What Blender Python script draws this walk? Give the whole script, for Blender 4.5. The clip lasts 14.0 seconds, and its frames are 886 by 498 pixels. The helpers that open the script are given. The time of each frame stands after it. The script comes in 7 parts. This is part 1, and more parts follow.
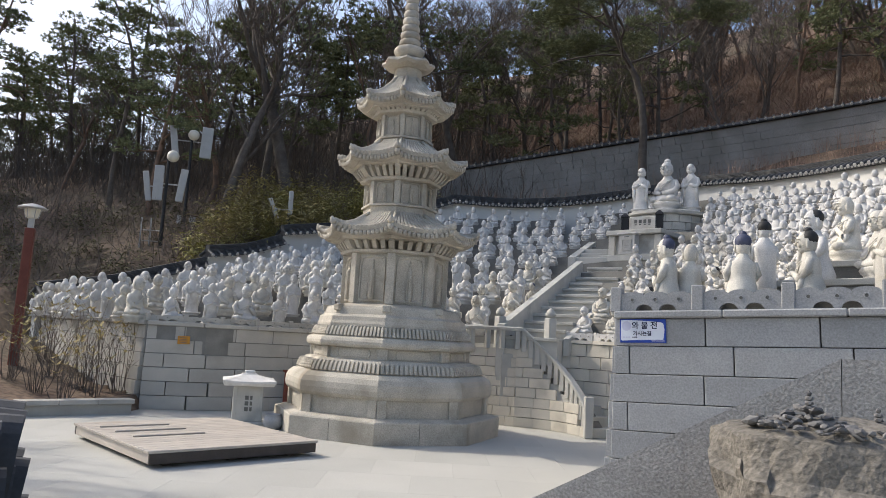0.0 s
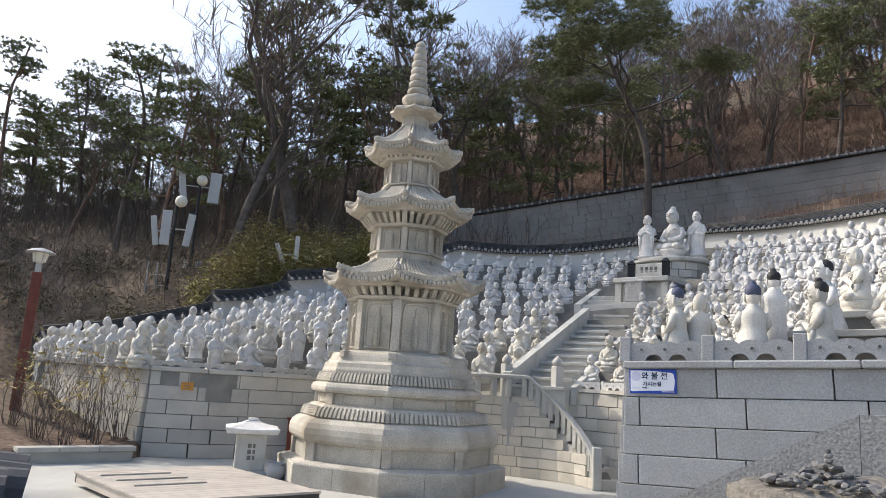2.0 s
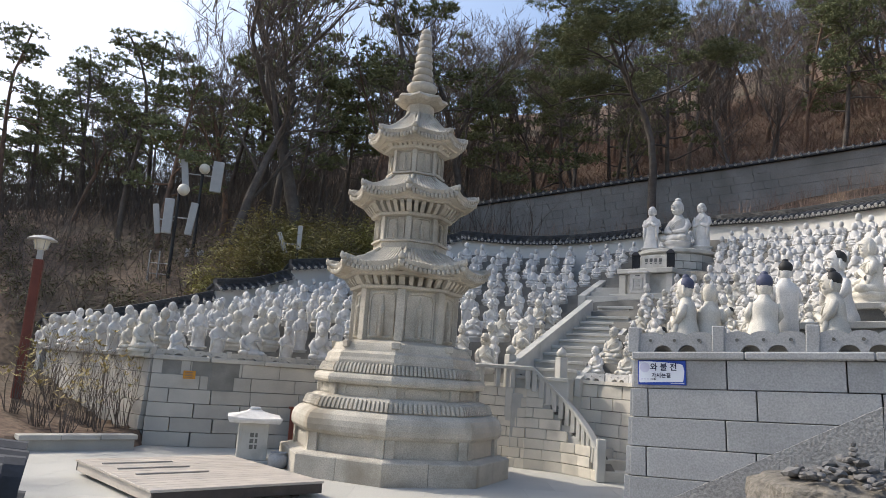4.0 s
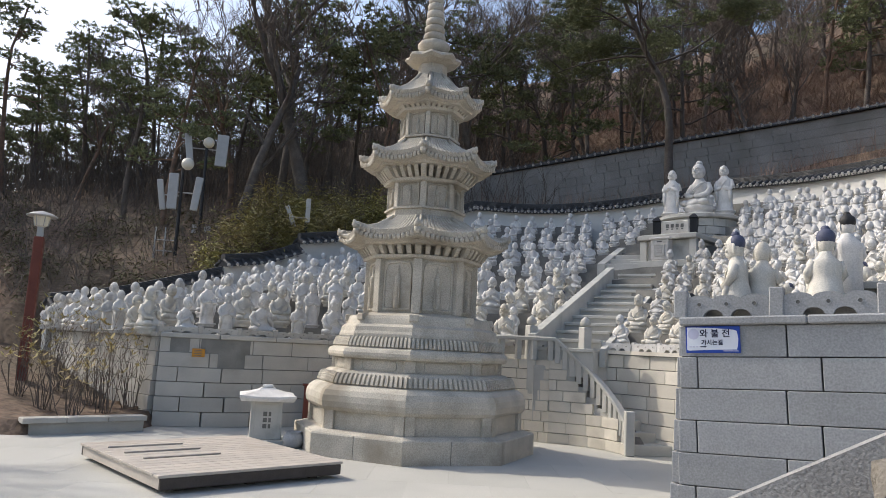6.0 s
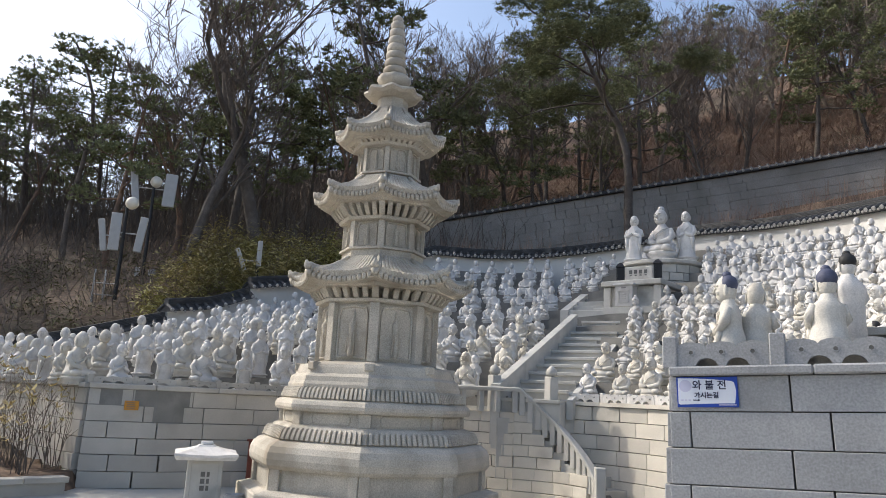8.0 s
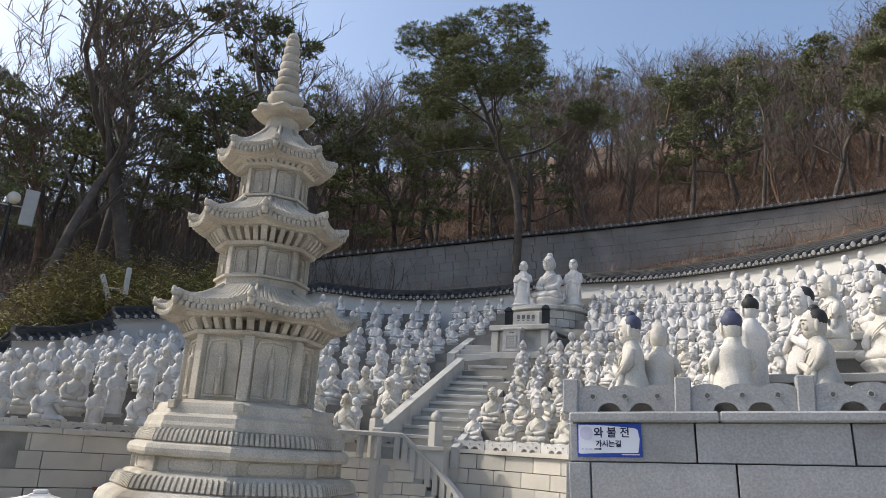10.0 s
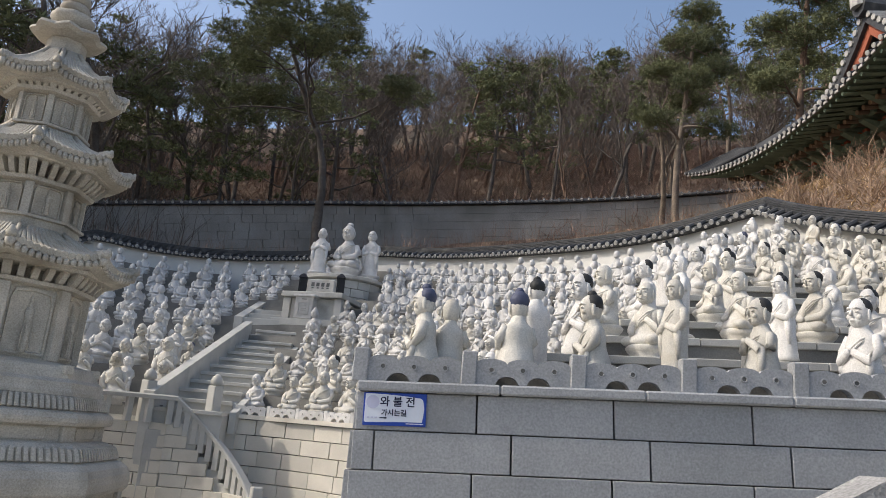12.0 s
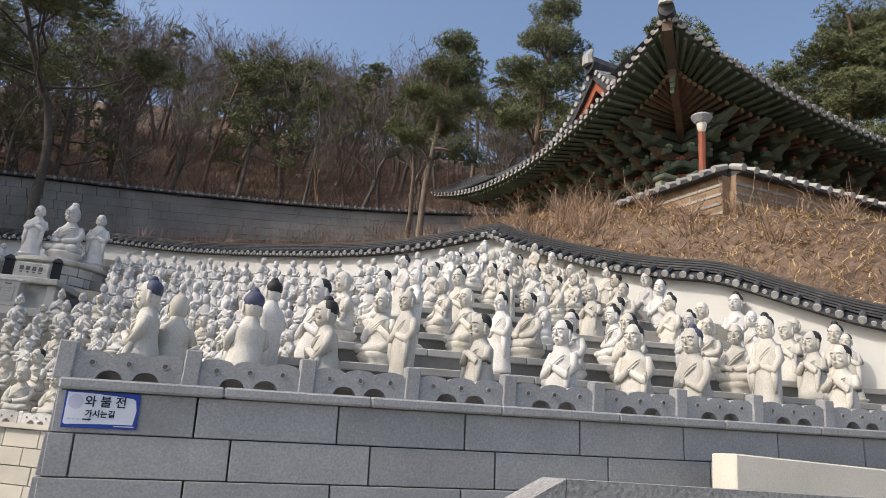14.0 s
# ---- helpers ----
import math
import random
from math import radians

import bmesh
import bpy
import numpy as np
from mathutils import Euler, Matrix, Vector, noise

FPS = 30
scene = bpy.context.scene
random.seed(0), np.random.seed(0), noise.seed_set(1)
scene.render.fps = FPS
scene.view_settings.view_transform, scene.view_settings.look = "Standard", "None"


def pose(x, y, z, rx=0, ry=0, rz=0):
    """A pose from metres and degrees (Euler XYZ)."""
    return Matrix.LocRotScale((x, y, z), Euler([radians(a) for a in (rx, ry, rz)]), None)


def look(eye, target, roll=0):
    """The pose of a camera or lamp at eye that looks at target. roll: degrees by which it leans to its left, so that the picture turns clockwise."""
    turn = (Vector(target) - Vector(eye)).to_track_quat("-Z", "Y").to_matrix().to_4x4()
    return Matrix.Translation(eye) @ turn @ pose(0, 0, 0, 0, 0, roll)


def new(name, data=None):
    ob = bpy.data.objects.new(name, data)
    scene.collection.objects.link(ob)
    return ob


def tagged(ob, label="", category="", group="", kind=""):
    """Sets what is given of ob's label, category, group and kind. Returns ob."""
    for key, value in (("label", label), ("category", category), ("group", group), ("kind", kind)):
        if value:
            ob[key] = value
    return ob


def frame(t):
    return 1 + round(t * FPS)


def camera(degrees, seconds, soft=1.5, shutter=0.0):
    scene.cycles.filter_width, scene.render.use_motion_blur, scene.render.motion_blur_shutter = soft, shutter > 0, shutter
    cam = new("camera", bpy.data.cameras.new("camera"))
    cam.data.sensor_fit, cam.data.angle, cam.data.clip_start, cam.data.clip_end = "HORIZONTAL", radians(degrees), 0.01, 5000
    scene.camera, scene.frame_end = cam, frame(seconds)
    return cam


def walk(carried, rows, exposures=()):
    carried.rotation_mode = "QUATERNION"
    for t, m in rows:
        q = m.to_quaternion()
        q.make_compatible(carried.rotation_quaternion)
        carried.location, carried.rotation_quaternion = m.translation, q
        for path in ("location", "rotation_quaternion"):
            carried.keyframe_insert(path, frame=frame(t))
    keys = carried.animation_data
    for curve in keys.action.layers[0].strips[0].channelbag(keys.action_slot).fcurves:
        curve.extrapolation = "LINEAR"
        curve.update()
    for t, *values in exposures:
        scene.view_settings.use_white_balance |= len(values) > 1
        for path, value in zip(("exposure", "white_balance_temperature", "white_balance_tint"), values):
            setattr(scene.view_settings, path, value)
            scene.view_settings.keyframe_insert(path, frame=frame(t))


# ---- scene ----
cam = camera(62.3, 14.0, soft=0.6)
METRES, EYE, TILT, LEAN, TURN = 2.3, 1.5, 0.0, 0.0, 0.0
ROWS = [
    (0.0, 0.0, 0.0, 0.0, -0.38, 6.81, -3.21),
    (0.5, -0.0005, 0.0031, 0.0009, -0.08, 7.21, -3.28),
    (1.0, -0.0004, 0.0036, 0.0029, 0.13, 8.06, -3.44),
    (1.5, -0.0039, 0.003, 0.008, 0.11, 9.23, -3.54),
    (2.0, -0.0125, 0.0043, 0.0109, -0.06, 10.32, -3.58),
    (2.5, -0.0222, 0.0044, 0.0118, -0.31, 10.98, -3.73),
    (5.0, -0.0427, 0.157, 0.0003, 0.34, 8.12, -3.99),
    (5.5, -0.0755, 0.2349, -0.0015, 0.48, 7.64, -3.27),
    (6.0, -0.0927, 0.3057, -0.0057, 0.8, 7.6, -2.88),
    (6.5, -0.0883, 0.3839, 0.0014, 1.03, 8.11, -3.0),
    (7.0, -0.0906, 0.4528, 0.0027, 0.38, 8.94, -3.11),
    (7.5, -0.1138, 0.5274, 0.0082, -1.1, 10.13, -2.94),
    (10.0, -0.0949, 0.8513, 0.0078, -11.81, 15.4, -3.47),
    (10.5, -0.0756, 0.8871, 0.0033, -15.91, 14.86, -4.17),
    (11.0, -0.0796, 0.9093, 0.0034, -20.51, 14.54, -4.53),
    (11.5, -0.0854, 0.9138, 0.0035, -24.84, 14.3, -4.74),
    (12.0, -0.0857, 0.9101, 0.0035, -28.38, 14.33, -4.84),
    (12.5, -0.0819, 0.9088, 0.0024, -31.9, 14.61, -4.93),
    (13.0, -0.0759, 0.9072, 0.0027, -36.88, 15.16, -4.89),
    (13.5, -0.0694, 0.9045, 0.003, -42.98, 15.85, -4.87),
    (14.0, -0.0645, 0.9029, 0.0032, -48.65, 16.47, -4.84),
]
walk(cam, [(t, pose(0, 0, EYE, TILT, LEAN, TURN) @ pose(METRES * x, METRES * y, METRES * z, 90 + pitch, roll, yaw)) for t, x, y, z, yaw, pitch, roll in ROWS], [(0.0, 0.58, 6450, 10), (1.2, 0.68, 6450, 10), (2.5, 0.90, 6450, 10), (5.0, 0.53, 6450, 10), (7.7, 0.70, 6450, 10), (11.0, 0.50, 6450, 10), (14.0, 0.42, 6550, 11)])

# ---- world, sun ----
SUN = Vector((-0.86, 0.36, 0.80)).normalized()
world = bpy.data.worlds.new("world")
scene.world = world
world.use_nodes = True
wn = world.node_tree
sky = wn.nodes.new("ShaderNodeTexSky")
sky.sky_type = "NISHITA"
sky.sun_disc = False
sky.sun_elevation = math.asin(SUN.z)
sky.sun_rotation = math.atan2(SUN.x, SUN.y)
sky.air_density, sky.dust_density, sky.ozone_density = 1.0, 3.0, 1.0
wn.links.new(sky.outputs[0], wn.nodes["Background"].inputs[0])
wn.nodes["Background"].inputs[1].default_value = 0.15
sun = new("sun", bpy.data.lights.new("sun", "SUN"))
sun.data.energy, sun.data.angle, sun.data.color = 2.1, radians(0.6), (1.0, 0.93, 0.82)
sun.matrix_world = look((0, 0, 40), Vector((0, 0, 40)) - SUN)

# ---- materials ----


def material(name, base, vary=0.12, scale=6.0, fine=80.0, rough=0.85, bump=0.25, dist=0.004, stain=None, stain_at=0.55, speck=0.0, random_tint=0.0, island=0.0, metal=0.0):
    """A surface with coarse and fine variation, optional stains, speckle and per-piece tint."""
    m = bpy.data.materials.new(name)
    m.use_nodes = True
    n, l = m.node_tree.nodes, m.node_tree.links
    bsdf = n["Principled BSDF"]
    co = n.new("ShaderNodeTexCoord")
    big = n.new("ShaderNodeTexNoise")
    big.inputs["Scale"].default_value, big.inputs["Detail"].default_value = scale, 5
    small = n.new("ShaderNodeTexNoise")
    small.inputs["Scale"].default_value, small.inputs["Detail"].default_value = fine, 3
    geo = n.new("ShaderNodeNewGeometry")
    for t in (big, small):
        l.new(geo.outputs["Position"], t.inputs["Vector"])
    hsv = n.new("ShaderNodeHueSaturation")
    hsv.inputs["Color"].default_value = (*base, 1)

    def remap(sock, lo, hi):
        r = n.new("ShaderNodeMapRange")
        r.inputs[1].default_value, r.inputs[2].default_value = 0.25, 0.75
        r.inputs[3].default_value, r.inputs[4].default_value = lo, hi
        l.new(sock, r.inputs[0])
        return r.outputs[0]

    def mul(a, b):
        x = n.new("ShaderNodeMath")
        x.operation = "MULTIPLY"
        l.new(a, x.inputs[0])
        l.new(b, x.inputs[1])
        return x.outputs[0]

    v = mul(remap(big.outputs["Fac"], 1 - vary, 1 + vary), remap(small.outputs["Fac"], 1 - vary * 0.5 - speck, 1 + vary * 0.5 + speck))
    if random_tint:
        info = n.new("ShaderNodeObjectInfo")
        r = n.new("ShaderNodeMapRange")
        r.inputs[3].default_value, r.inputs[4].default_value = 1 - random_tint, 1 + random_tint
        l.new(info.outputs["Random"], r.inputs[0])
        v = mul(v, r.outputs[0])
    if island:
        r = n.new("ShaderNodeMapRange")
        r.inputs[3].default_value, r.inputs[4].default_value = 1 - island, 1 + island
        l.new(geo.outputs["Random Per Island"], r.inputs[0])
        v = mul(v, r.outputs[0])
    l.new(v, hsv.inputs["Value"])
    colour = hsv.outputs[0]
    if stain:
        st = n.new("ShaderNodeTexNoise")
        st.inputs["Scale"].default_value, st.inputs["Detail"].default_value = scale * 0.45, 7
        l.new(geo.outputs["Position"], st.inputs["Vector"])
        ramp = n.new("ShaderNodeMapRange")
        ramp.inputs[1].default_value, ramp.inputs[2].default_value = stain_at, stain_at + 0.2
        l.new(st.outputs["Fac"], ramp.inputs[0])
        mix = n.new("ShaderNodeMix")
        mix.data_type = "RGBA"
        l.new(ramp.outputs[0], mix.inputs[0])
        l.new(colour, mix.inputs[6])
        mix.inputs[7].default_value = (*stain, 1)
        colour = mix.outputs[2]
    l.new(colour, bsdf.inputs["Base Color"])
    bsdf.inputs["Roughness"].default_value = rough
    bsdf.inputs["Metallic"].default_value = metal
    bsdf.inputs["Specular IOR Level"].default_value = 0.3
    if bump:
        b = n.new("ShaderNodeBump")
        b.inputs["Strength"].default_value, b.inputs["Distance"].default_value = bump, dist
        l.new(small.outputs["Fac"], b.inputs["Height"])
        l.new(b.outputs[0], bsdf.inputs["Normal"])
    return m


M = dict(
    pagoda=material("pagoda_granite", (0.455, 0.42, 0.355), 0.20, 3.0, 60, 0.8, 0.5, 0.005, (0.27, 0.235, 0.18), 0.53, 0.14),
    statue=material("white_granite", (0.575, 0.56, 0.535), 0.14, 7.0, 90, 0.8, 0.45, 0.004, (0.36, 0.34, 0.30), 0.56, 0.08, 0.14),
    statue_warm=material("cream_granite", (0.535, 0.51, 0.455), 0.14, 7.0, 90, 0.8, 0.45, 0.004, (0.40, 0.35, 0.27), 0.56, 0.08, 0.12),
    hair_black=material("black_hair_paint", (0.03, 0.03, 0.03), 0.2, 20, 90, 0.6),
    hair_blue=material("blue_hair_paint", (0.07, 0.078, 0.125), 0.2, 20, 90, 0.6),
    block_dark=material("grey_granite_block", (0.305, 0.31, 0.315), 0.10, 3.0, 70, 0.75, 0.4, 0.003, (0.20, 0.20, 0.20), 0.62, 0.16, 0.07),
    block_light=material("pale_granite_block", (0.42, 0.40, 0.36), 0.12, 2.5, 120, 0.8, 0.3, 0.003, (0.26, 0.25, 0.22), 0.58, 0.07, 0.10),
    block_cream=material("cream_granite_block", (0.63, 0.585, 0.50), 0.10, 2.5, 120, 0.8, 0.3, 0.003, (0.36, 0.33, 0.27), 0.62, 0.06, 0.08),
    paving_joint=material("paving_joint", (0.39, 0.38, 0.345), 0.1, 4, 60),
    joint=material("joint_mortar", (0.15, 0.145, 0.135), 0.2, 8, 60),
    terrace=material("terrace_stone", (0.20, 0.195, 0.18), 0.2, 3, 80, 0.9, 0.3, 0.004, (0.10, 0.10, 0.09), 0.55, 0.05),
    stair=material("stair_granite", (0.46, 0.45, 0.415), 0.12, 4, 130, 0.8, 0.25, 0.003, (0.26, 0.25, 0.22), 0.6, 0.07, 0.05),
    paving=material("court_paving", (0.44, 0.43, 0.39), 0.06, 0.9, 60, 0.9, 0.2, 0.003, (0.37, 0.35, 0.30), 0.58, 0.04, 0.04),
    plaster=material("white_plaster", (0.62, 0.61, 0.58), 0.06, 2.0, 50, 0.9, 0.2, 0.003, (0.44, 0.42, 0.38), 0.62),
    tile=material("dark_roof_tile", (0.05, 0.052, 0.056), 0.25, 7, 60, 0.6, 0.3, 0.003, (0.11, 0.11, 0.105), 0.56, 0.0, 0.0, 0.2),
    tile_end=material("limewashed_tile_end", (0.40, 0.39, 0.37), 0.2, 12, 60, 0.85, 0.2, 0.003, (0.25, 0.24, 0.22), 0.58),
    litter=material("leaf_litter", (0.15, 0.105, 0.075), 0.35, 0.35, 9, 0.95, 0.8, 0.05, (0.085, 0.075, 0.05), 0.5, 0.25),
    rubble=material("rubble_wall_stone", (0.31, 0.295, 0.275), 0.2, 1.2, 30, 0.9, 0.5, 0.01, (0.20, 0.19, 0.17), 0.55, 0.08, 0.18),
    bark=material("grey_bark", (0.12, 0.103, 0.09), 0.3, 5, 40, 0.95, 0.8, 0.02, (0.09, 0.075, 0.065), 0.5, 0.1),
    barkpine=material("red_pine_bark", (0.19, 0.125, 0.09), 0.3, 5, 40, 0.95, 0.8, 0.02, (0.10, 0.08, 0.065), 0.5, 0.1),
    barkpale=material("pale_bark", (0.20, 0.16, 0.125), 0.3, 5, 40, 0.95, 0.6, 0.015, (0.15, 0.12, 0.10), 0.55, 0.1),
    twig=material("twig_bark", (0.14, 0.115, 0.097), 0.2, 2, 30, 0.95, 0.0, 0.01, None, 0.5, 0.0, 0.15),
    brush=material("brush_stem", (0.27, 0.185, 0.145), 0.2, 0.8, 30, 0.95, 0.0, 0.01, None, 0.5, 0.0, 0.0, 0.35),
    needle=material("pine_needle", (0.165, 0.18, 0.09), 0.3, 0.7, 20, 0.8, 0.0, 0.01, None, 0.5, 0.0, 0.2, 0.4),
    bamboo=material("dwarf_bamboo_leaf", (0.27, 0.25, 0.09), 0.3, 0.5, 20, 0.75, 0.0, 0.01, (0.42, 0.33, 0.15), 0.47, 0.0, 0.0, 0.5),
    deckwood=material("weathered_deck_wood", (0.46, 0.41, 0.35), 0.12, 3.0, 70, 0.75, 0.3, 0.003, (0.36, 0.31, 0.25), 0.58, 0.05, 0.08),
    # near-black deck wood: the shade on edges and underside is in the colour
    shadewood=material("shaded_deck_wood", (0.07, 0.058, 0.05), 0.2, 6, 60, 0.7),
    red=material("red_brown_paint", (0.16, 0.05, 0.035), 0.15, 5, 50, 0.6, 0.15, 0.002),
    green=material("green_paint", (0.12, 0.16, 0.115), 0.25, 4, 40, 0.7, 0.2, 0.003, (0.08, 0.12, 0.09), 0.58, 0.0, 0.15),
    redpaint=material("vermilion_paint", (0.30, 0.09, 0.05), 0.2, 4, 40, 0.7, 0.2, 0.003, (0.16, 0.06, 0.04), 0.58),
    ochre=material("ochre_paint", (0.28, 0.195, 0.125), 0.2, 4, 40, 0.8),
    metal=material("pale_grey_metal", (0.42, 0.42, 0.41), 0.08, 6, 60, 0.5, 0.05),
    black=material("black_metal", (0.02, 0.02, 0.022), 0.15, 8, 60, 0.45, 0.1),
    globe=material("frosted_globe", (0.72, 0.68, 0.58), 0.03, 6, 60, 0.3, 0.0),
    blue=material("blue_sign_paint", (0.02, 0.06, 0.33), 0.05, 6, 60, 0.4, 0.0),
    white=material("white_sign_paint", (0.66, 0.69, 0.76), 0.03, 6, 60, 0.4, 0.0),
    ink=material("navy_lettering", (0.012, 0.016, 0.05), 0.05, 6, 60, 0.5, 0.0),
    pinkish=material("faded_emblem", (0.52, 0.52, 0.66), 0.05, 6, 60, 0.5, 0.0),
    orange=material("orange_plaque", (0.48, 0.22, 0.03), 0.1, 8, 60, 0.5, 0.0),
    rock=material("weathered_boulder", (0.17, 0.155, 0.132), 0.25, 3.5, 45, 0.95, 0.9, 0.012, (0.10, 0.085, 0.065), 0.52, 0.25),
    pebble=material("grey_pebble", (0.19, 0.185, 0.18), 0.2, 6, 60, 0.9, 0.4, 0.004, None, 0.5, 0.1, 0.3, 0.3),
)

# ---- mesh helpers ----


def put(name, bm, mat, parent=None, label="", smooth=False):
    me = bpy.data.meshes.new(name)
    bm.to_mesh(me)
    bm.free()
    for mm in mat if isinstance(mat, (list, tuple)) else [mat]:
        me.materials.append(mm)
    if smooth:
        for p in me.polygons:
            p.use_smooth = True
    ob = new(name, me)
    if parent:
        ob.parent = parent
    if label:
        ob["label"] = label
    return ob


def part(name, bm, mat, parent, label="", smooth=False):
    return put(name, bm, mat, parent, label, smooth)


def empty(name, m, label="", category="", group="", kind=""):
    ob = new(name)
    ob.empty_display_size = 0.1
    ob.matrix_world = m
    return tagged(ob, label, category, group, kind)


def box(bm, c, s, rz=0.0, bevel=0.0, m=None):
    """A box with its centre c and size s, turned by rz degrees; with bevelled edges."""
    b = bmesh.ops.create_cube(bm, size=1.0)
    vs = b["verts"]
    bmesh.ops.scale(bm, vec=s, verts=vs)
    if bevel:
        es = list({e for v in vs for e in v.link_edges})
        r = bmesh.ops.bevel(bm, geom=es, offset=bevel, segments=1, profile=0.7, affect="EDGES")
        vs = list({v for f in r["faces"] for v in f.verts} | {v for v in vs if v.is_valid})
    bmesh.ops.transform(bm, matrix=(m or Matrix.Identity(4)) @ Matrix.Translation(c) @ Matrix.Rotation(radians(rz), 4, "Z"), verts=vs)
    return vs


def loft(bm, rings, close=True, cap=True, mat=0):
    """Skin a list of rings of points."""
    vs = [[bm.verts.new(p) for p in ring] for ring in rings]
    n = len(vs[0])
    for a, b in zip(vs, vs[1:]):
        for i in range(n if close else n - 1):
            j = (i + 1) % n
            f = bm.faces.new((a[i], a[j], b[j], b[i]))
            f.material_index = mat
    if cap and close:
        bm.faces.new(list(reversed(vs[0]))).material_index = mat
        bm.faces.new(vs[-1]).material_index = mat
    return vs


def tube(bm, pts, radii, sides=6, cap=False, mat=0):
    """A tube along points, with a radius at each."""
    rings = []
    n = len(pts)
    for i, p in enumerate(pts):
        d = (pts[min(i + 1, n - 1)] - pts[max(i - 1, 0)]).normalized()
        a = d.cross(Vector((0.31, 0.95, 0.05))).normalized()
        b = d.cross(a)
        rings.append([p + radii[i] * (math.cos(2 * math.pi * k / sides) * a + math.sin(2 * math.pi * k / sides) * b) for k in range(sides)])
    return loft(bm, rings, True, cap, mat)


def smooth_line(points, step=0.3):
    """A smooth line through points of any size of tuple, sampled at about even steps."""
    P = [np.array(p, float) for p in points]
    P = [2 * P[0] - P[1]] + P + [2 * P[-1] - P[-2]]
    out = []
    for a, b, c, d in zip(P, P[1:], P[2:], P[3:]):
        n = max(2, int(np.linalg.norm((c - b)[:2]) / step))
        for i in range(n):
            t = i / n
            out.append(0.5 * (2 * b + (c - a) * t + (2 * a - 5 * b + 4 * c - d) * t * t + (3 * b - a - 3 * c + d) * t ** 3))
    out.append(P[-2])
    return out


def resample(line, count):
    """A line's points at even shares of its length in plan."""
    line = [np.array(p, float) for p in line]
    s = np.cumsum([0] + [np.linalg.norm((b - a)[:2]) for a, b in zip(line, line[1:])])
    arr = np.array(line)
    u = np.linspace(0, s[-1], count)
    return [np.array([np.interp(x, s, arr[:, k]) for k in range(arr.shape[1])]) for x in u]


def sweep(bm, line, profile, mat=0):
    """Sweep a profile of (out, up) along a line of (x, y, z); out is to the right of the way."""
    rings = []
    n = len(line)
    for i, p in enumerate(line):
        d = np.array(line[min(i + 1, n - 1)][:2]) - np.array(line[max(i - 1, 0)][:2])
        d = d / (np.linalg.norm(d) or 1)
        r = (d[1], -d[0])
        rings.append([(p[0] + o * r[0], p[1] + o * r[1], p[2] + u) for o, u in profile])
    return loft(bm, rings, True, True, mat)


block_meshes = {}


def block_mesh(w, h, d, mat, bevel=0.004):
    key = (round(w, 2), round(h, 3), round(d, 2), mat.name)
    if key not in block_meshes:
        bm = bmesh.new()
        box(bm, (0, 0, 0), (key[0], key[2], key[1]), bevel=bevel)
        me = bpy.data.meshes.new("block")
        bm.to_mesh(me)
        bm.free()
        me.materials.append(mat)
        block_meshes[key] = me
    return block_meshes[key]


late = []  # small pieces, laid at the end


def block_wall(name, line, z0, z1, course, length, mat, label, batter=0.02, depth=0.2, gap=0.010, seed=1, stop=None, rise=0.0, starts=None):
    """A retaining wall of coursed blocks along a plan line, face to the right of the way; stop(s) may end a course lower."""
    rnd = random.Random(seed)
    n = max(1, round((z1 - z0) / course))
    h = (z1 - z0) / n
    pts = [np.array(p[:2], float) for p in line]
    s = np.cumsum([0] + [np.linalg.norm(b - a) for a, b in zip(pts, pts[1:])])
    arr = np.array(pts)

    def at(x):
        return np.array([np.interp(x, s, arr[:, 0]), np.interp(x, s, arr[:, 1])])

    bm = bmesh.new()
    core = [(p[0], p[1], 0) for p in resample([(*p, 0) for p in pts], max(2, int(s[-1] / 0.3)))]
    top = (lambda x: z1) if stop is None else stop
    rings = []
    ss = np.linspace(0, s[-1], len(core))
    for i, p in enumerate(core):
        q = core[min(i + 1, len(core) - 1)]
        o = core[max(i - 1, 0)]
        d = np.array(q[:2]) - np.array(o[:2])
        d /= np.linalg.norm(d)
        r = np.array((d[1], -d[0]))
        b = batter * n
        rings.append([(*(np.array(p[:2]) + r * (b - 0.09)), z0 - 0.3), (*(np.array(p[:2]) - r * 0.09), top(ss[i]) - 0.012 + rise * ss[i]), (*(np.array(p[:2]) - r * 0.35), top(ss[i]) - 0.012 + rise * ss[i]), (*(np.array(p[:2]) - r * 0.35), z0 - 0.3)])
    loft(bm, rings)
    wall = put(name, bm, M["joint"])
    tagged(wall, label, "wall", kind="structure")
    for k in range(n):
        x = -rnd.uniform(0.2, 0.8) * length if k % 2 else -rnd.uniform(0, 0.15) * length
        if starts is not None:
            x = starts[(n - 1 - k) % len(starts)]
        while x < s[-1] - 0.02:
            w = length * (rnd.choice((0.85, 0.95, 1.0, 1.0, 1.1)) if starts is None else 1.0)
            a, b = max(0.0, x), min(s[-1], x + w)
            x += w
            if b - a < 0.05 or z0 + (k + 1) * h > top((a + b) / 2) + 0.05:
                continue
            pa, pb = at(a), at(b)
            d = (pb - pa) / np.linalg.norm(pb - pa)
            r = np.array((d[1], -d[0]))
            mid = (pa + pb) / 2 + r * (batter * (n - 1 - k) - depth / 2 + rnd.uniform(0, 0.004))
            L = float(np.linalg.norm(pb - pa)) - gap
            late.append((block_mesh, (L, h - gap, depth, mat), pose(mid[0], mid[1], z0 + (k + 0.5) * h + rise * (a + b) / 2, 0, -math.degrees(math.atan(rise)), math.degrees(math.atan2(d[1], d[0]))), wall, "block"))
    return wall


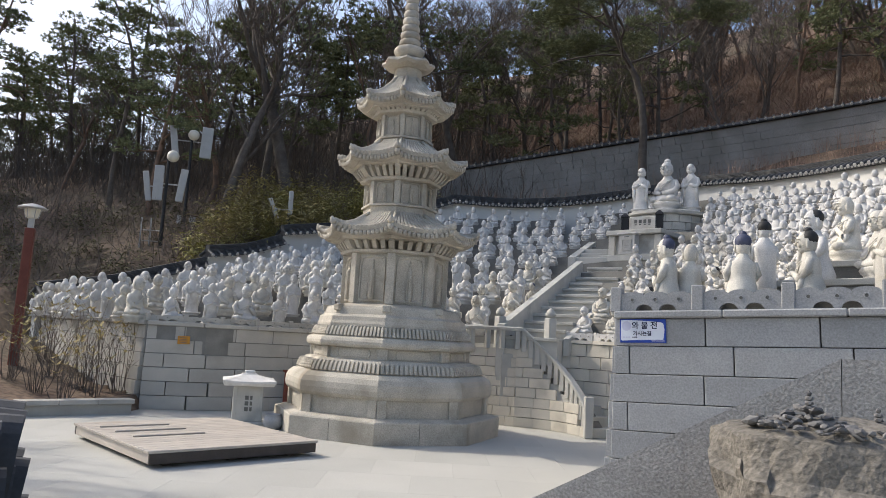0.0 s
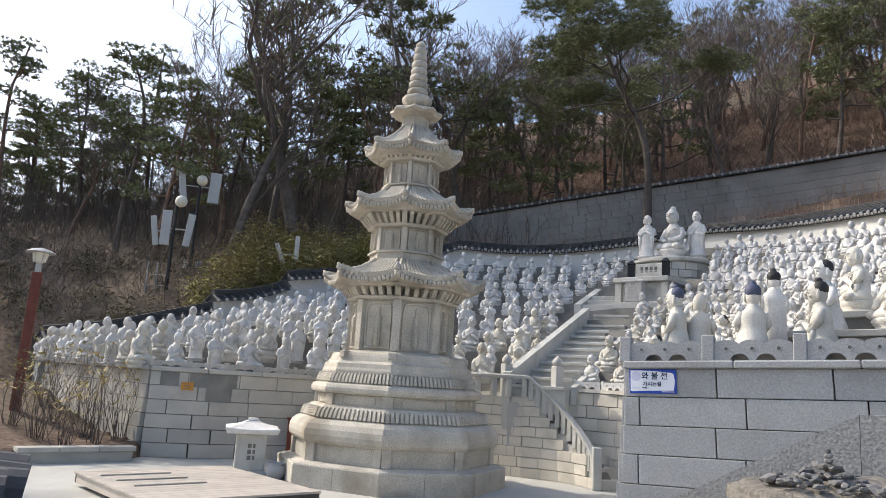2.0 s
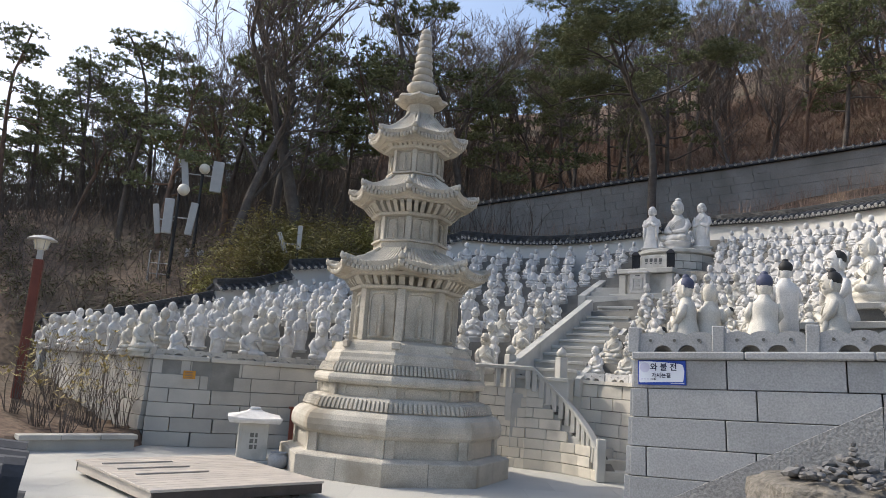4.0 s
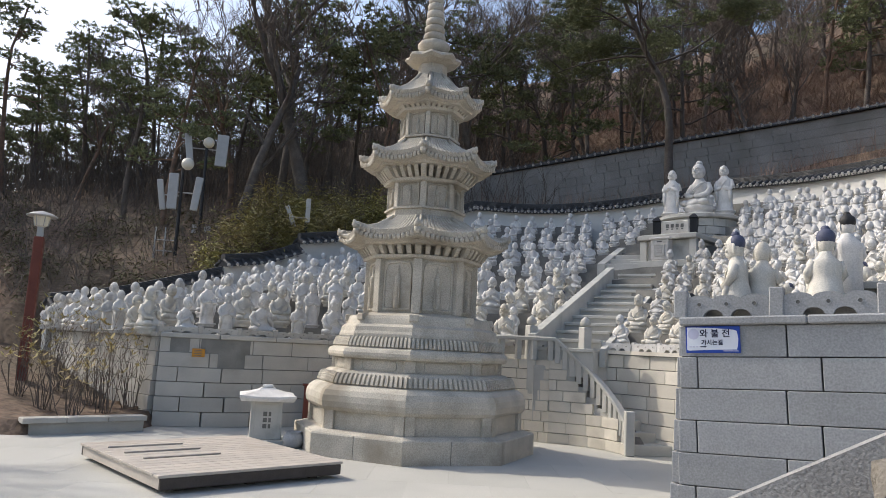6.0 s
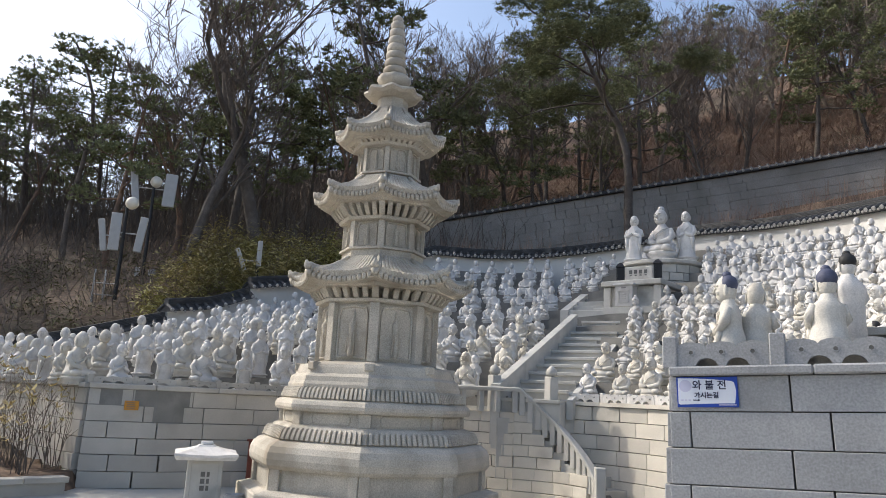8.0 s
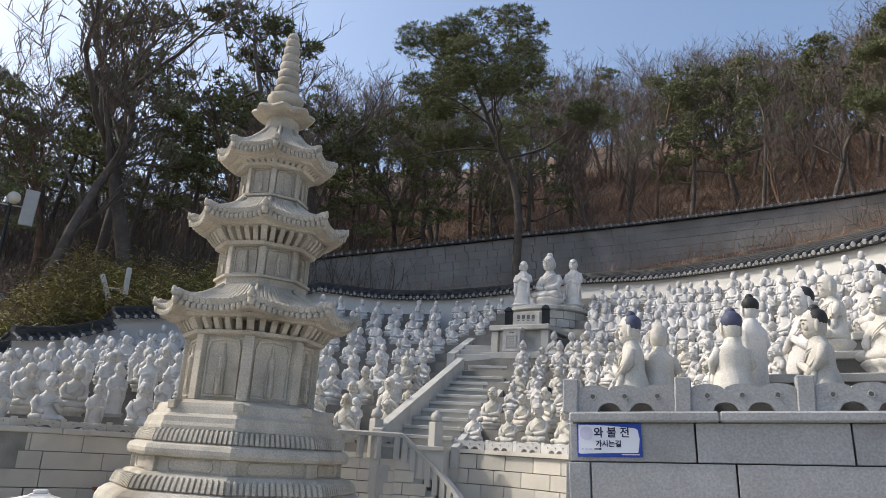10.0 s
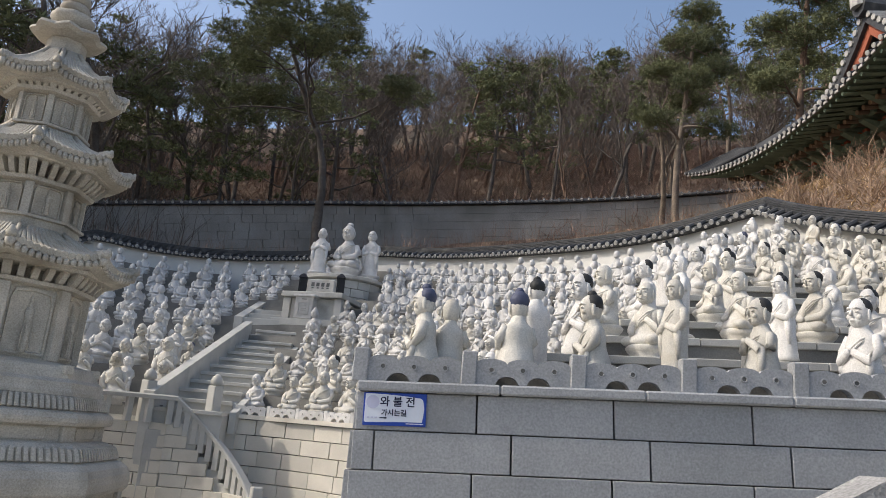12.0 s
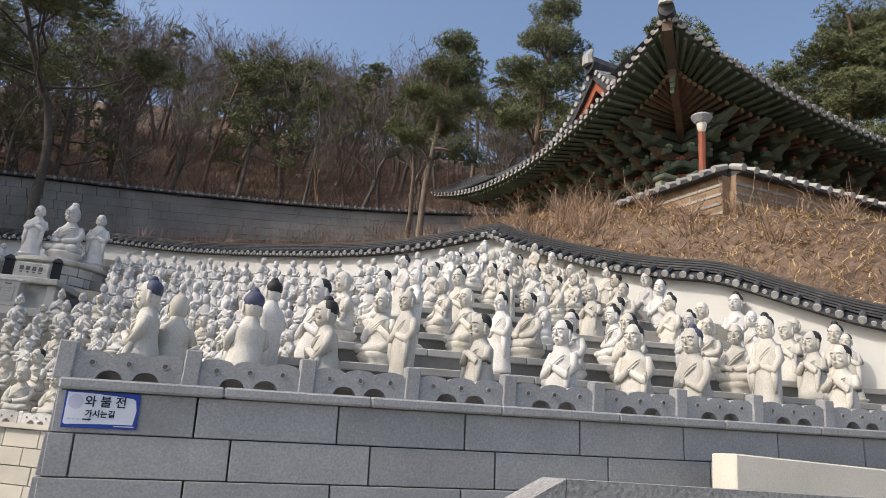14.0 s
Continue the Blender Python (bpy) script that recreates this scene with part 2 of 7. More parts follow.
def ell(bm, c, r, seg=10, rings=6, mat=0):
    vs = []
    rows = []
    for i in range(rings + 1):
        p = math.pi * i / rings
        rows.append([(c[0] + r[0] * math.sin(p) * math.cos(2 * math.pi * k / seg), c[1] + r[1] * math.sin(p) * math.sin(2 * math.pi * k / seg), c[2] - r[2] * math.cos(p)) for k in range(seg)])
    body = rows[1:-1]
    v = [[bm.verts.new(q) for q in row] for row in body]
    lo, hi = bm.verts.new(rows[0][0]), bm.verts.new(rows[-1][0])
    for a, b in zip(v, v[1:]):
        for k in range(seg):
            f = bm.faces.new((a[k], a[(k + 1) % seg], b[(k + 1) % seg], b[k]))
            f.material_index = mat
    for k in range(seg):
        bm.faces.new((v[0][(k + 1) % seg], v[0][k], lo)).material_index = mat
        bm.faces.new((v[-1][k], v[-1][(k + 1) % seg], hi)).material_index = mat

# ---- plan ----
CENTRE = np.array((-1.2, 10.0))  # the bowl's centre, near the pagoda
# the tile-capped wall round the bowl: x, y, top of coping
LEFT_TOP = [(-9.05, 16.5, 2.22), (-8.1, 17.6, 2.50), (-7.0, 18.3, 2.88), (-6.05, 18.75, 3.20)]
LEFT_TOP_2 = [(-6.05, 18.75, 3.50), (-5.3, 19.7, 3.72), (-4.55, 20.4, 4.10)]
LEFT_TOP_3 = [(-4.55, 20.4, 4.36), (-2.6, 22.2, 4.9), (-1.0, 23.1, 5.6), (0.25, 23.55, 6.12)]
BACK_TOP = [(0.25, 23.55, 6.12), (2.1, 23.5, 6.08), (3.85, 23.1, 6.16), (5.7, 22.3, 6.35), (7.15, 20.9, 6.5), (8.35, 18.5, 6.25), (8.85, 14.9, 5.82), (9.15, 12.0, 5.58), (9.72, 9.85, 5.78)]
RIGHT_TOP = [(9.72, 9.85, 5.78), (9.2, 8.6, 5.2), (8.83, 7.13, 4.66), (8.72, 6.3, 4.42), (8.8, 5.5, 4.27), (8.87, 4.74, 3.97), (9.0, 3.78, 3.62), (9.3, 2.2, 3.3), (9.8, 0.0, 3.1)]
OUTER = smooth_line(LEFT_TOP + LEFT_TOP_2[1:] + LEFT_TOP_3[1:] + BACK_TOP[1:] + RIGHT_TOP[1:], 0.4)
OUTER_A = np.array(OUTER)
RAIL0, RAIL_DIR, RAIL_IN = np.array((1.57, 6.56)), np.array((0.866, -0.5)), np.array((0.5, 0.866))


def outer_at(theta):
    """The tile wall's radius and top seen from the bowl's centre at an angle in degrees."""
    v = OUTER_A[:, :2] - CENTRE
    a = np.degrees(np.arctan2(v[:, 1], v[:, 0]))
    i = np.argsort(a)
    return np.interp(theta, a[i], np.hypot(v[:, 0], v[:, 1])[i]), np.interp(theta, a[i], OUTER_A[i, 2])


def hill(x, y):
    """The height of the wooded hill outside the bowl."""
    v = np.array((x, y)) - CENTRE
    r, a = np.hypot(*v), np.degrees(np.arctan2(v[1], v[0]))
    if a < -90:
        a += 360
    a2 = min(max(a, -35), 150)
    R, top = outer_at(a2)
    top -= 0.45
    d = r - R
    slope = np.interp(a2, (-35, 0, 20, 60, 85, 100, 110, 140, 150), (0.03, 0.06, 0.18, 0.22, 0.25, 0.40, 0.42, 0.34, 0.2))
    steep = np.interp(a2, (-35, 0, 20, 30, 60, 85, 110, 140), (0.03, 0.06, 0.35, 0.55, 0.62, 0.55, 0.40, 0.30))
    reach = np.interp(a2, (60, 90, 110, 140), (34, 24, 10, 6))
    bank = np.interp(a2, (-35, 8, 28), (0.70, 0.55, 0.0))
    if d < 0:
        h = top
    else:
        h = top + slope * min(d, 5.5) + steep * min(max(d - 5.5, 0), reach) + bank * min(d, 2.4)
    h += 0.5 * noise.noise((x * 0.12, y * 0.12, 3.1)) * min(1, max(0, d / 4)) + 0.15 * noise.noise((x * 0.6, y * 0.6, 1.1)) * min(1, max(0, d / 2))
    back = 0 if -40 < a < 155 else min(1, (min(abs(a + 40), abs(a - 155))) / 40)
    h = h * (1 - back)
    if d < 0:
        h = min(h, -0.08)
    return h


# ---- ground: one sheet to the horizon ----
bm = bmesh.new()
xs = sorted(set([-400, -250, -150, -100, -80, -65] + list(np.arange(-55, 56, 1.25)) + [65, 80, 100, 150, 250, 400]))
ys = sorted(set([-400, -250, -150, -90, -60, -40, -30, -20, -12] + list(np.arange(-8, 72, 1.25)) + [80, 95, 120, 160, 250, 400]))


def ground_z(x, y):
    v = np.array((x, y)) - CENTRE
    r, a = np.hypot(*v), np.degrees(np.arctan2(v[1], v[0]))
    if a < -90:
        a += 360
    if -35 <= a <= 141.5:
        R = outer_at(a)[0]
        if r < R + 0.25:
            return -0.08
        return hill(x, y) if r > R + 0.25 else -0.08
    if 141.5 < a < 200 and x < -6.3:
        k = min(1, (-6.3 - x) / 3.0)
        return -0.08 + k * (0.9 + 0.5 * noise.noise((x * 0.3, y * 0.3, 0)))* min(1, max(0.0, (y - 6) / 5))
    return -0.08


grid = [[bm.verts.new((x, y, ground_z(x, y))) for x in xs] for y in ys]
for j in range(len(ys) - 1):
    for i in range(len(xs) - 1):
        f = bm.faces.new((grid[j][i], grid[j][i + 1], grid[j + 1][i + 1], grid[j + 1][i]))
        f.smooth = True
ground = put("ground", bm, M["litter"])
tagged(ground, "brown leaf litter on the wooded hillside", "ground", kind="structure")

# court paving in large slabs
bm = bmesh.new()
box(bm, (-3.0, 4.0, -0.045), (24, 22, 0.07))
court = put("pavement", bm, M["paving_joint"])
tagged(court, "pale stone slabs of the temple court", "pavement", kind="structure")
SLAB = 0.9
slab_mesh = {}
for i in range(-11, 9):
    for j in range(-3, 16):
        x, y = (i + 0.5) * SLAB - 0.2 + (0.45 if j % 2 else 0), (j + 0.5) * SLAB
        late.append((block_mesh, (SLAB - 0.003, 0.03, SLAB - 0.003, M["paving"], 0.002), pose(x, y, -0.014), court, "slab"))

# ---- terraces of the bowl ----
STAIR_FOOT, STAIR_TOP = np.array((1.2, 13.35)), np.array((3.85, 18.22))
LAND_Z, TOP_Z = 1.42, 3.50
ROWS_L, ROWS_M, ROWS_R = 11, 13, 11
RISE = 0.045  # the grey wall and its railing climb gently


def terrace_strip(bm, front, back):
    """One step: riser up to the front line's height, tread back to the back line."""
    a = [bm.verts.new((p[0], p[1], p[2] - 0.6)) for p in front]
    b = [bm.verts.new(tuple(p)) for p in front]
    c = [bm.verts.new((q[0], q[1], p[2])) for p, q in zip(front, back)]
    for i in range(len(front) - 1):
        bm.faces.new((a[i], a[i + 1], b[i + 1], b[i]))
        bm.faces.new((b[i], b[i + 1], c[i + 1], c[i]))


LEFT_FRONT = smooth_line([(-8.75, 16.3, 1.5), (-6.9, 14.5, 1.5), (-5.05, 12.75, 1.5)], 0.4) + smooth_line([(-5.0, 12.7, 1.5), (-4.0, 12.95, 1.5), (-2.7, 13.7, 1.52), (-1.0, 14.2, 1.55), (0.6, 13.95, 1.6), (1.35, 13.45, 1.66)], 0.4)
LEFT_BACK = smooth_line([(-8.8, 16.45, 2.22), (-8.0, 17.35, 2.50), (-6.9, 18.0, 2.88), (-5.9, 18.5, 3.3), (-5.1, 19.5, 3.72), (-4.4, 20.1, 4.2), (-2.5, 21.9, 4.9), (-1.0, 22.75, 5.6), (0.25, 23.2, 6.1), (2.1, 23.15, 6.08), (3.7, 22.75, 6.16)], 0.4)
NL = 40
LF = resample(LEFT_FRONT, NL)
LB = resample(LEFT_BACK, NL)


def left_row(k, n=ROWS_L):
    f = k / n
    rows = []
    for a, b in zip(LF, LB):
        xy = a[:2] + (b[:2] - a[:2]) * f
        z0, z1 = a[2] - 0.06, b[2] - float(np.interp(b[0], (-4.5, -1.0, 1.0), (1.06, 0.95, 0.80)))
        rows.append(np.array((*xy, z0 + max(0.0, z1 - z0) * f)))
    return rows


bm = bmesh.new()
for k in range(ROWS_L + 1):
    terrace_strip(bm, left_row(k), left_row(k + 1.05))
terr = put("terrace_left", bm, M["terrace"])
tagged(terr, "stepped stone terraces holding rows of statues", "terrace", kind="structure")

MID_ANGLES = np.linspace(-30, 66, 36)


def mid_row(k, n=ROWS_M):
    f = k / n
    out = []
    for a in MID_ANGLES:
        R, top = outer_at(a)
        r0 = np.interp(a, (-30, -10, 10, 24, 45, 66), (5.6, 4.85, 5.45, 5.27, 5.12, 5.0))
        r = r0 + (R - 0.45 - r0) * f
        z = 1.60 + max(0, (top - 0.80 - 1.60)) * f
        out.append(np.array((CENTRE[0] + r * math.cos(radians(a)), CENTRE[1] + r * math.sin(radians(a)), z)))
    return out


bm = bmesh.new()
for k in range(ROWS_M + 1):
    terrace_strip(bm, list(reversed(mid_row(k))), list(reversed(mid_row(k + 1.05))))
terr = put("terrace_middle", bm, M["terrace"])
tagged(terr, "stepped stone terraces holding rows of statues", "terrace", kind="structure")


def rail_point(s, d, z=0.0):
    p = RAIL0 + RAIL_DIR * s + RAIL_IN * d
    return np.array((p[0], p[1], z))


def right_edge(d):
    return np.interp(d, (0, 1.3, 2.25, 4.1, 6.8), (8.95, 7.85, 7.15, 6.0, 5.4))


right_steps = []
for j in range(ROWS_R):
    d = 0.68 + 0.48 * j
    z = 1.88 + 0.215 * (j + 1)
    s0 = 1.25 + 0.36 * j
    right_steps.append((s0, right_edge(d), d, z))
terr = empty("terrace_right", Matrix.Identity(4), "broad grey stone steps holding larger statues", "terrace", kind="structure")
for s0, s1, d, z in right_steps:
    bm = bmesh.new()
    a = math.degrees(math.atan2(RAIL_DIR[1], RAIL_DIR[0]))
    p = rail_point((s0 + s1) / 2, d + 0.9, z - 0.5)
    box(bm, p, (s1 - s0, 1.8, 0.9), a)
    for v in bm.verts:
        v.co.z += RISE * float((np.array(v.co.xy) - RAIL0) @ RAIL_DIR)
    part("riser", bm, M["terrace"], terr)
    n = int((s1 - s0) / 0.9)
    for i in range(n):
        w = (s1 - s0) / n
        bm = bmesh.new()
        p = rail_point(s0 + (i + 0.5) * w, d + 0.9, z - 0.02)
        box(bm, p, (w - 0.008, 1.86, 0.06), a, 0.006)
        for v in bm.verts:
            v.co.z += RISE * float((np.array(v.co.xy) - RAIL0) @ RAIL_DIR)
        part("tread", bm, M["stair"], terr)
bm = bmesh.new()
pts = [rail_point(-0.0, 0.12), rail_point(8.9, 0.12), rail_point(8.9, 1.6), rail_point(0.0, 1.6)]
loft(bm, [[(p[0], p[1], 1.2) for p in pts], [(p[0], p[1], 1.88 + (RISE * 8.9 if i in (1, 2) else 0)) for i, p in enumerate(pts)]])
tagged(put("terrace_front", bm, M["terrace"]), "stone ledge behind the carved railing", "terrace", kind="structure")

# ---- retaining walls ----
rail_line = [rail_point(s, 0)[:2] for s in np.linspace(0, 9.1, 24)]
block_wall("wall_right", rail_line, 0.05, 1.745, 0.242, 0.86, M["block_dark"], "retaining wall of large grey granite blocks", 0.008, 0.22, 0.007, seed=5, rise=RISE, starts=(-0.09, -0.72))
side_line = [(3.75, 11.2), (2.9, 9.2), (1.57, 6.57)]
block_wall("wall_right_return", side_line, 0.05, 1.745, 0.242, 0.86, M["block_dark"], "end of the grey granite retaining wall", 0.012, 0.22, seed=6)
la = smooth_line([(-8.75, 16.3), (-6.9, 14.5), (-5.05, 12.75)], 0.4)
block_wall("wall_left_end", la, 0.0, 1.42, 0.237, 0.8, M["block_light"], "weathered granite retaining wall behind the shrubs", 0.02, 0.22, seed=8)
lb = smooth_line([(-5.0, 12.7), (-4.0, 12.95), (-2.7, 13.7), (-1.0, 14.2), (0.3, 14.05)], 0.4)
block_wall("wall_left", lb, 0.0, 1.42, 0.237, 0.8, M["block_light"], "coursed pale granite retaining wall", 0.02, 0.22, seed=9)

# caps of the walls


def cap(name, line, z, w, h, mat, label, step=0.9, out=0.05, rise=0.0):
    wall = empty(name, Matrix.Identity(4), label, "coping", kind="structure")
    pts = resample([(*p[:2], z) for p in line], max(2, int(sum(np.linalg.norm(np.array(b[:2]) - np.array(a[:2])) for a, b in zip(line, line[1:])) / step) + 1))
    for i, (a, b) in enumerate(zip(pts, pts[1:])):
        d = (b - a)[:2]
        L = np.linalg.norm(d)
        d = d / L
        r = np.array((d[1], -d[0]))
        mid = (a + b)[:2] / 2 + r * (out - w / 2)
        late.append((block_mesh, (float(L) - 0.004, h, w, mat, 0.012), pose(mid[0], mid[1], z - h / 2 + rise * L * (i + 0.5), 0, -math.degrees(math.atan(rise)), math.degrees(math.atan2(d[1], d[0]))), wall, "cap_stone"))
    return wall


cap("coping_right", rail_line, 1.81, 0.30, 0.065, M["block_dark"], "flat granite coping under the railing", 0.85, rise=RISE)
cap("coping_left_end", la, 1.50, 0.28, 0.08, M["block_light"], "flat granite coping")
cap("coping_left", lb, 1.50, 0.28, 0.08, M["block_light"], "flat granite coping")

# ---- tile-capped wall ----


def tile_wall(name, line, face, label):
    """A plastered wall with a ridge of dark tiles; the bowl lies to the right of the way."""
    line = smooth_line(line, 0.2)
    root = empty(name, Matrix.Identity(4), label, "wall", kind="structure")
    bm = bmesh.new()
    sweep(bm, line, [(0.10, -2.2), (0.10, -0.30), (-0.10, -0.30), (-0.10, -2.2)])
    part("plaster", bm, M["plaster"], root)
    bm = bmesh.new()
    sweep(bm, line, [(0.26, -0.32), (0.26, -0.285), (0.05, -0.17), (-0.05, -0.17), (-0.26, -0.285), (-0.26, -0.32)])
    part("tile_bed", bm, M["tile"], root)
    for k, (w, z) in enumerate(((0.105, -0.150), (0.10, -0.115), (0.096, -0.080), (0.092, -0.046), (0.075, -0.012))):
        bm = bmesh.new()
        sweep(bm, line, [(w, z - 0.024), (w, z), (w * 0.5, z + 0.012), (-w * 0.5, z + 0.012), (-w, z), (-w, z - 0.025)])
        part("ridge_tile_course", bm, M["tile"], root)
    total = sum(np.linalg.norm((b - a)[:2]) for a, b in zip(line, line[1:]))
    pts = resample(line, max(3, int(total / 0.21)))
    bm, be = bmesh.new(), bmesh.new()
    for i, p in enumerate(pts):
        d = pts[min(i + 1, len(pts) - 1)] - pts[max(i - 1, 0)]
        d = d[:2] / np.linalg.norm(d[:2])
        r = np.array((d[1], -d[0]))
        for sgn in (1, -1):
            a = Vector((*(p[:2] + r * sgn * 0.06), p[2] - 0.15))
            b = Vector((*(p[:2] + r * sgn * 0.275), p[2] - 0.275))
            tube(bm, [a, b], [0.042, 0.045], 8, True)
            w = (b - a).normalized()
            tube(be, [b - w * 0.012, b + w * 0.014], [0.047, 0.043], 10, True)
            c = Vector((*(p[:2] + d * 0.105 + r * sgn * 0.262), p[2] - 0.315))
            tube(be, [c - w * 0.01, c + w * 0.012], [0.03, 0.026], 8, True)
    tagged(part("cover_tiles", bm, M["tile"], root), kind="stuff")
    tagged(part("tile_ends", be, M["tile_end"], root, "pale limewashed tile ends"), kind="stuff")
    return root


tile_wall("wall_tile_capped_1", LEFT_TOP, 1, "white wall with a dark tiled coping, stepping uphill")
tile_wall("wall_tile_capped_2", LEFT_TOP_2, 1, "white wall with a dark tiled coping, stepping uphill")
tile_wall("wall_tile_capped_3", LEFT_TOP_3, 1, "white wall with a dark tiled coping, stepping uphill")
tile_wall("wall_tile_capped_4", BACK_TOP, 1, "white wall with a dark tiled coping curving behind the statues")
tile_wall("wall_tile_capped_5", RIGHT_TOP, 1, "white wall with a dark tiled coping falling in a curve")

# ---- upper rubble wall on the hill ----
UPPER = [(-0.8, 28.6, 7.9), (0.3, 28.2, 8.1), (7.3, 27.4, 9.5), (12.2, 26.2, 10.3), (17.0, 23.2, 10.8), (20.6, 20.4, 11.25), (23.0, 18.0, 11.6)]
root = empty("wall_upper", Matrix.Identity(4), "grey rubble retaining wall with a dark tiled coping", "wall", kind="structure")
line = smooth_line(UPPER, 0.4)
bm = bmesh.new()
sweep(bm, line, [(0.15, -3.4), (0.15, -0.2), (-0.2, -0.2), (-0.2, -3.4)])
part("rubble_core", bm, M["rubble"], root)
bm = bmesh.new()
rnd = random.Random(4)
total = sum(np.linalg.norm((b - a)[:2]) for a, b in zip(line, line[1:]))
arr = np.array(line)
ss = np.cumsum([0] + [np.linalg.norm((b - a)[:2]) for a, b in zip(line, line[1:])])
for k in range(9):
    x = rnd.uniform(-0.3, 0)
    while x < total:
        w = rnd.uniform(0.35, 0.8)
        a, b = max(x, 0), min(x + w, total)
        x += w
        if b - a < 0.1:
            continue
        m = (a + b) / 2
        p = np.array([np.interp(m, ss, arr[:, i]) for i in range(3)])
        q = np.array([np.interp(min(m + 0.1, total), ss, arr[:, i]) for i in range(3)])
        d = (q - p)[:2]
        d = d / (np.linalg.norm(d) or 1)
        r = np.array((d[1], -d[0]))
        box(bm, (0, 0, 0), (b - a - 0.012, 0.12, 0.30), m=pose(*(p[:2] + r * (0.15 + rnd.uniform(0, 0.012))), p[2] - 0.4 - k * 0.31, 0, -math.degrees(math.atan2(q[2] - p[2], 0.1)), math.degrees(math.atan2(d[1], d[0]))))
tagged(part("rubble_stones", bm, M["rubble"], root), kind="stuff")
bm = bmesh.new()
sweep(bm, line, [(0.34, -0.20), (0.34, -0.15), (0.06, 0.0), (-0.06, 0.0), (-0.34, -0.15), (-0.34, -0.20)])
part("tile_bed", bm, M["tile"], root)
bm, be = bmesh.new(), bmesh.new()
for p, q in zip(resample(line, int(total / 0.28)), resample(line, int(total / 0.28))[1:]):
    d = (q - p)[:2]
    d = d / np.linalg.norm(d)
    r = np.array((d[1], -d[0]))
    a, b = Vector((*(p[:2] + r * 0.05), p[2] + 0.02)), Vector((*(p[:2] + r * 0.37), p[2] - 0.14))
    tube(bm, [a, b], [0.05, 0.05], 6, True)
    tube(be, [b, b + (b - a).normalized() * 0.02], [0.05, 0.045], 8, True)
tagged(part("cover_tiles", bm, M["tile"], root), kind="stuff")
tagged(part("tile_ends", be, M["tile_end"], root), kind="stuff")

# ---- main stair up to the altar ----


def main_stair():
    root = empty("stair_main", Matrix.Identity(4), "straight granite stair with sloping side kerbs up to the altar", "stairs", kind="structure")
    d = STAIR_TOP - STAIR_FOOT
    L = np.linalg.norm(d)
    d = d / L
    r = np.array((d[1], -d[0]))
    n = 13
    w = 0.98
    ang = math.degrees(math.atan2(d[1], d[0]))
    h = (TOP_Z - LAND_Z) / n
    for i in range(n):
        bm = bmesh.new()
        p = STAIR_FOOT + d * (L * (i + 0.5) / n + 0.25) + r * 0.52
        box(bm, (p[0], p[1], LAND_Z + h * (i + 0.5) - 0.19), (L / n + 0.5, w, h + 0.26), ang, 0.006)
        box(bm, (p[0] - d[0] * 0.035, p[1] - d[1] * 0.035, LAND_Z + h * (i + 1) - 0.035), (L / n + 0.5, w, 0.06), ang, 0.008)
        part("step", bm, M["stair"], root)
    for side in (-1, 1):
        bm = bmesh.new()
        t = 0.075 if side < 0 else 0.05
        a = STAIR_FOOT + r * (0.52 + side * (w / 2 + 0.07)) + d * (-0.1 if side < 0 else 0.25)
        b = a + d * (L * (0.80 if side < 0 else 0.66))
        ring = []
        for p, z in ((a, LAND_Z + (0.36 if side < 0 else 0.16)), (b, LAND_Z + (0.36 if side < 0 else 0.16) + (TOP_Z - LAND_Z) * (0.80 if side < 0 else 0.66))):
            ring.append([(*(p - r * t), z - (1.0 if side < 0 else 0.30)), (*(p + r * t), z - (1.0 if side < 0 else 0.30)), (*(p + r * t), z), (*(p - r * t), z)])
        loft(bm, ring)
        part("side_kerb", bm, M["stair"], root)
    bm = bmesh.new()
    ring = []
    for u, z in ((4.85, 3.60), (6.55, 4.22)):
        p = STAIR_FOOT + d * u - r * 0.42
        ring.append([(*(p - r * 0.09), z - 1.0), (*(p + r * 0.09), z - 1.0), (*(p + r * 0.09), z), (*(p - r * 0.09), z)])
    loft(bm, ring)
    part("side_kerb", bm, M["stair"], root)
    for k in range(3):
        bm = bmesh.new()
        p = STAIR_FOOT + d * (5.35 + 0.36 * k) + r * 0.25
        box(bm, (p[0], p[1], 3.45 + 0.15 * k), (0.9, 1.2, 0.3), ang, 0.008)
        part("step", bm, M["stair"], root)
    # landing in front of the altar
    bm = bmesh.new()
    p = STAIR_TOP + d * 0.9 + r * 1.05
    box(bm, (p[0], p[1], TOP_Z - 0.5), (2.4, 2.6, 1.0), ang, 0.01)
    part("upper_landing", bm, M["stair"], root)
    bm = bmesh.new()
    loop = [(1.40, 13.22), (1.85, 13.08), (2.2, 13.1), (2.6, 13.3), (1.5, 14.0), (0.6, 13.75)]
    loft(bm, [[(x, y, z) for x, y in loop] for z in (LAND_Z - 0.35, LAND_Z)])
    part("lower_landing", bm, M["stair"], root)


main_stair()

# ---- curved stair from the court to the landing ----
CURVE = smooth_line([(2.50, 12.1), (2.42, 12.4), (2.18, 12.78), (1.82, 13.05), (1.42, 13.18)], 0.05)


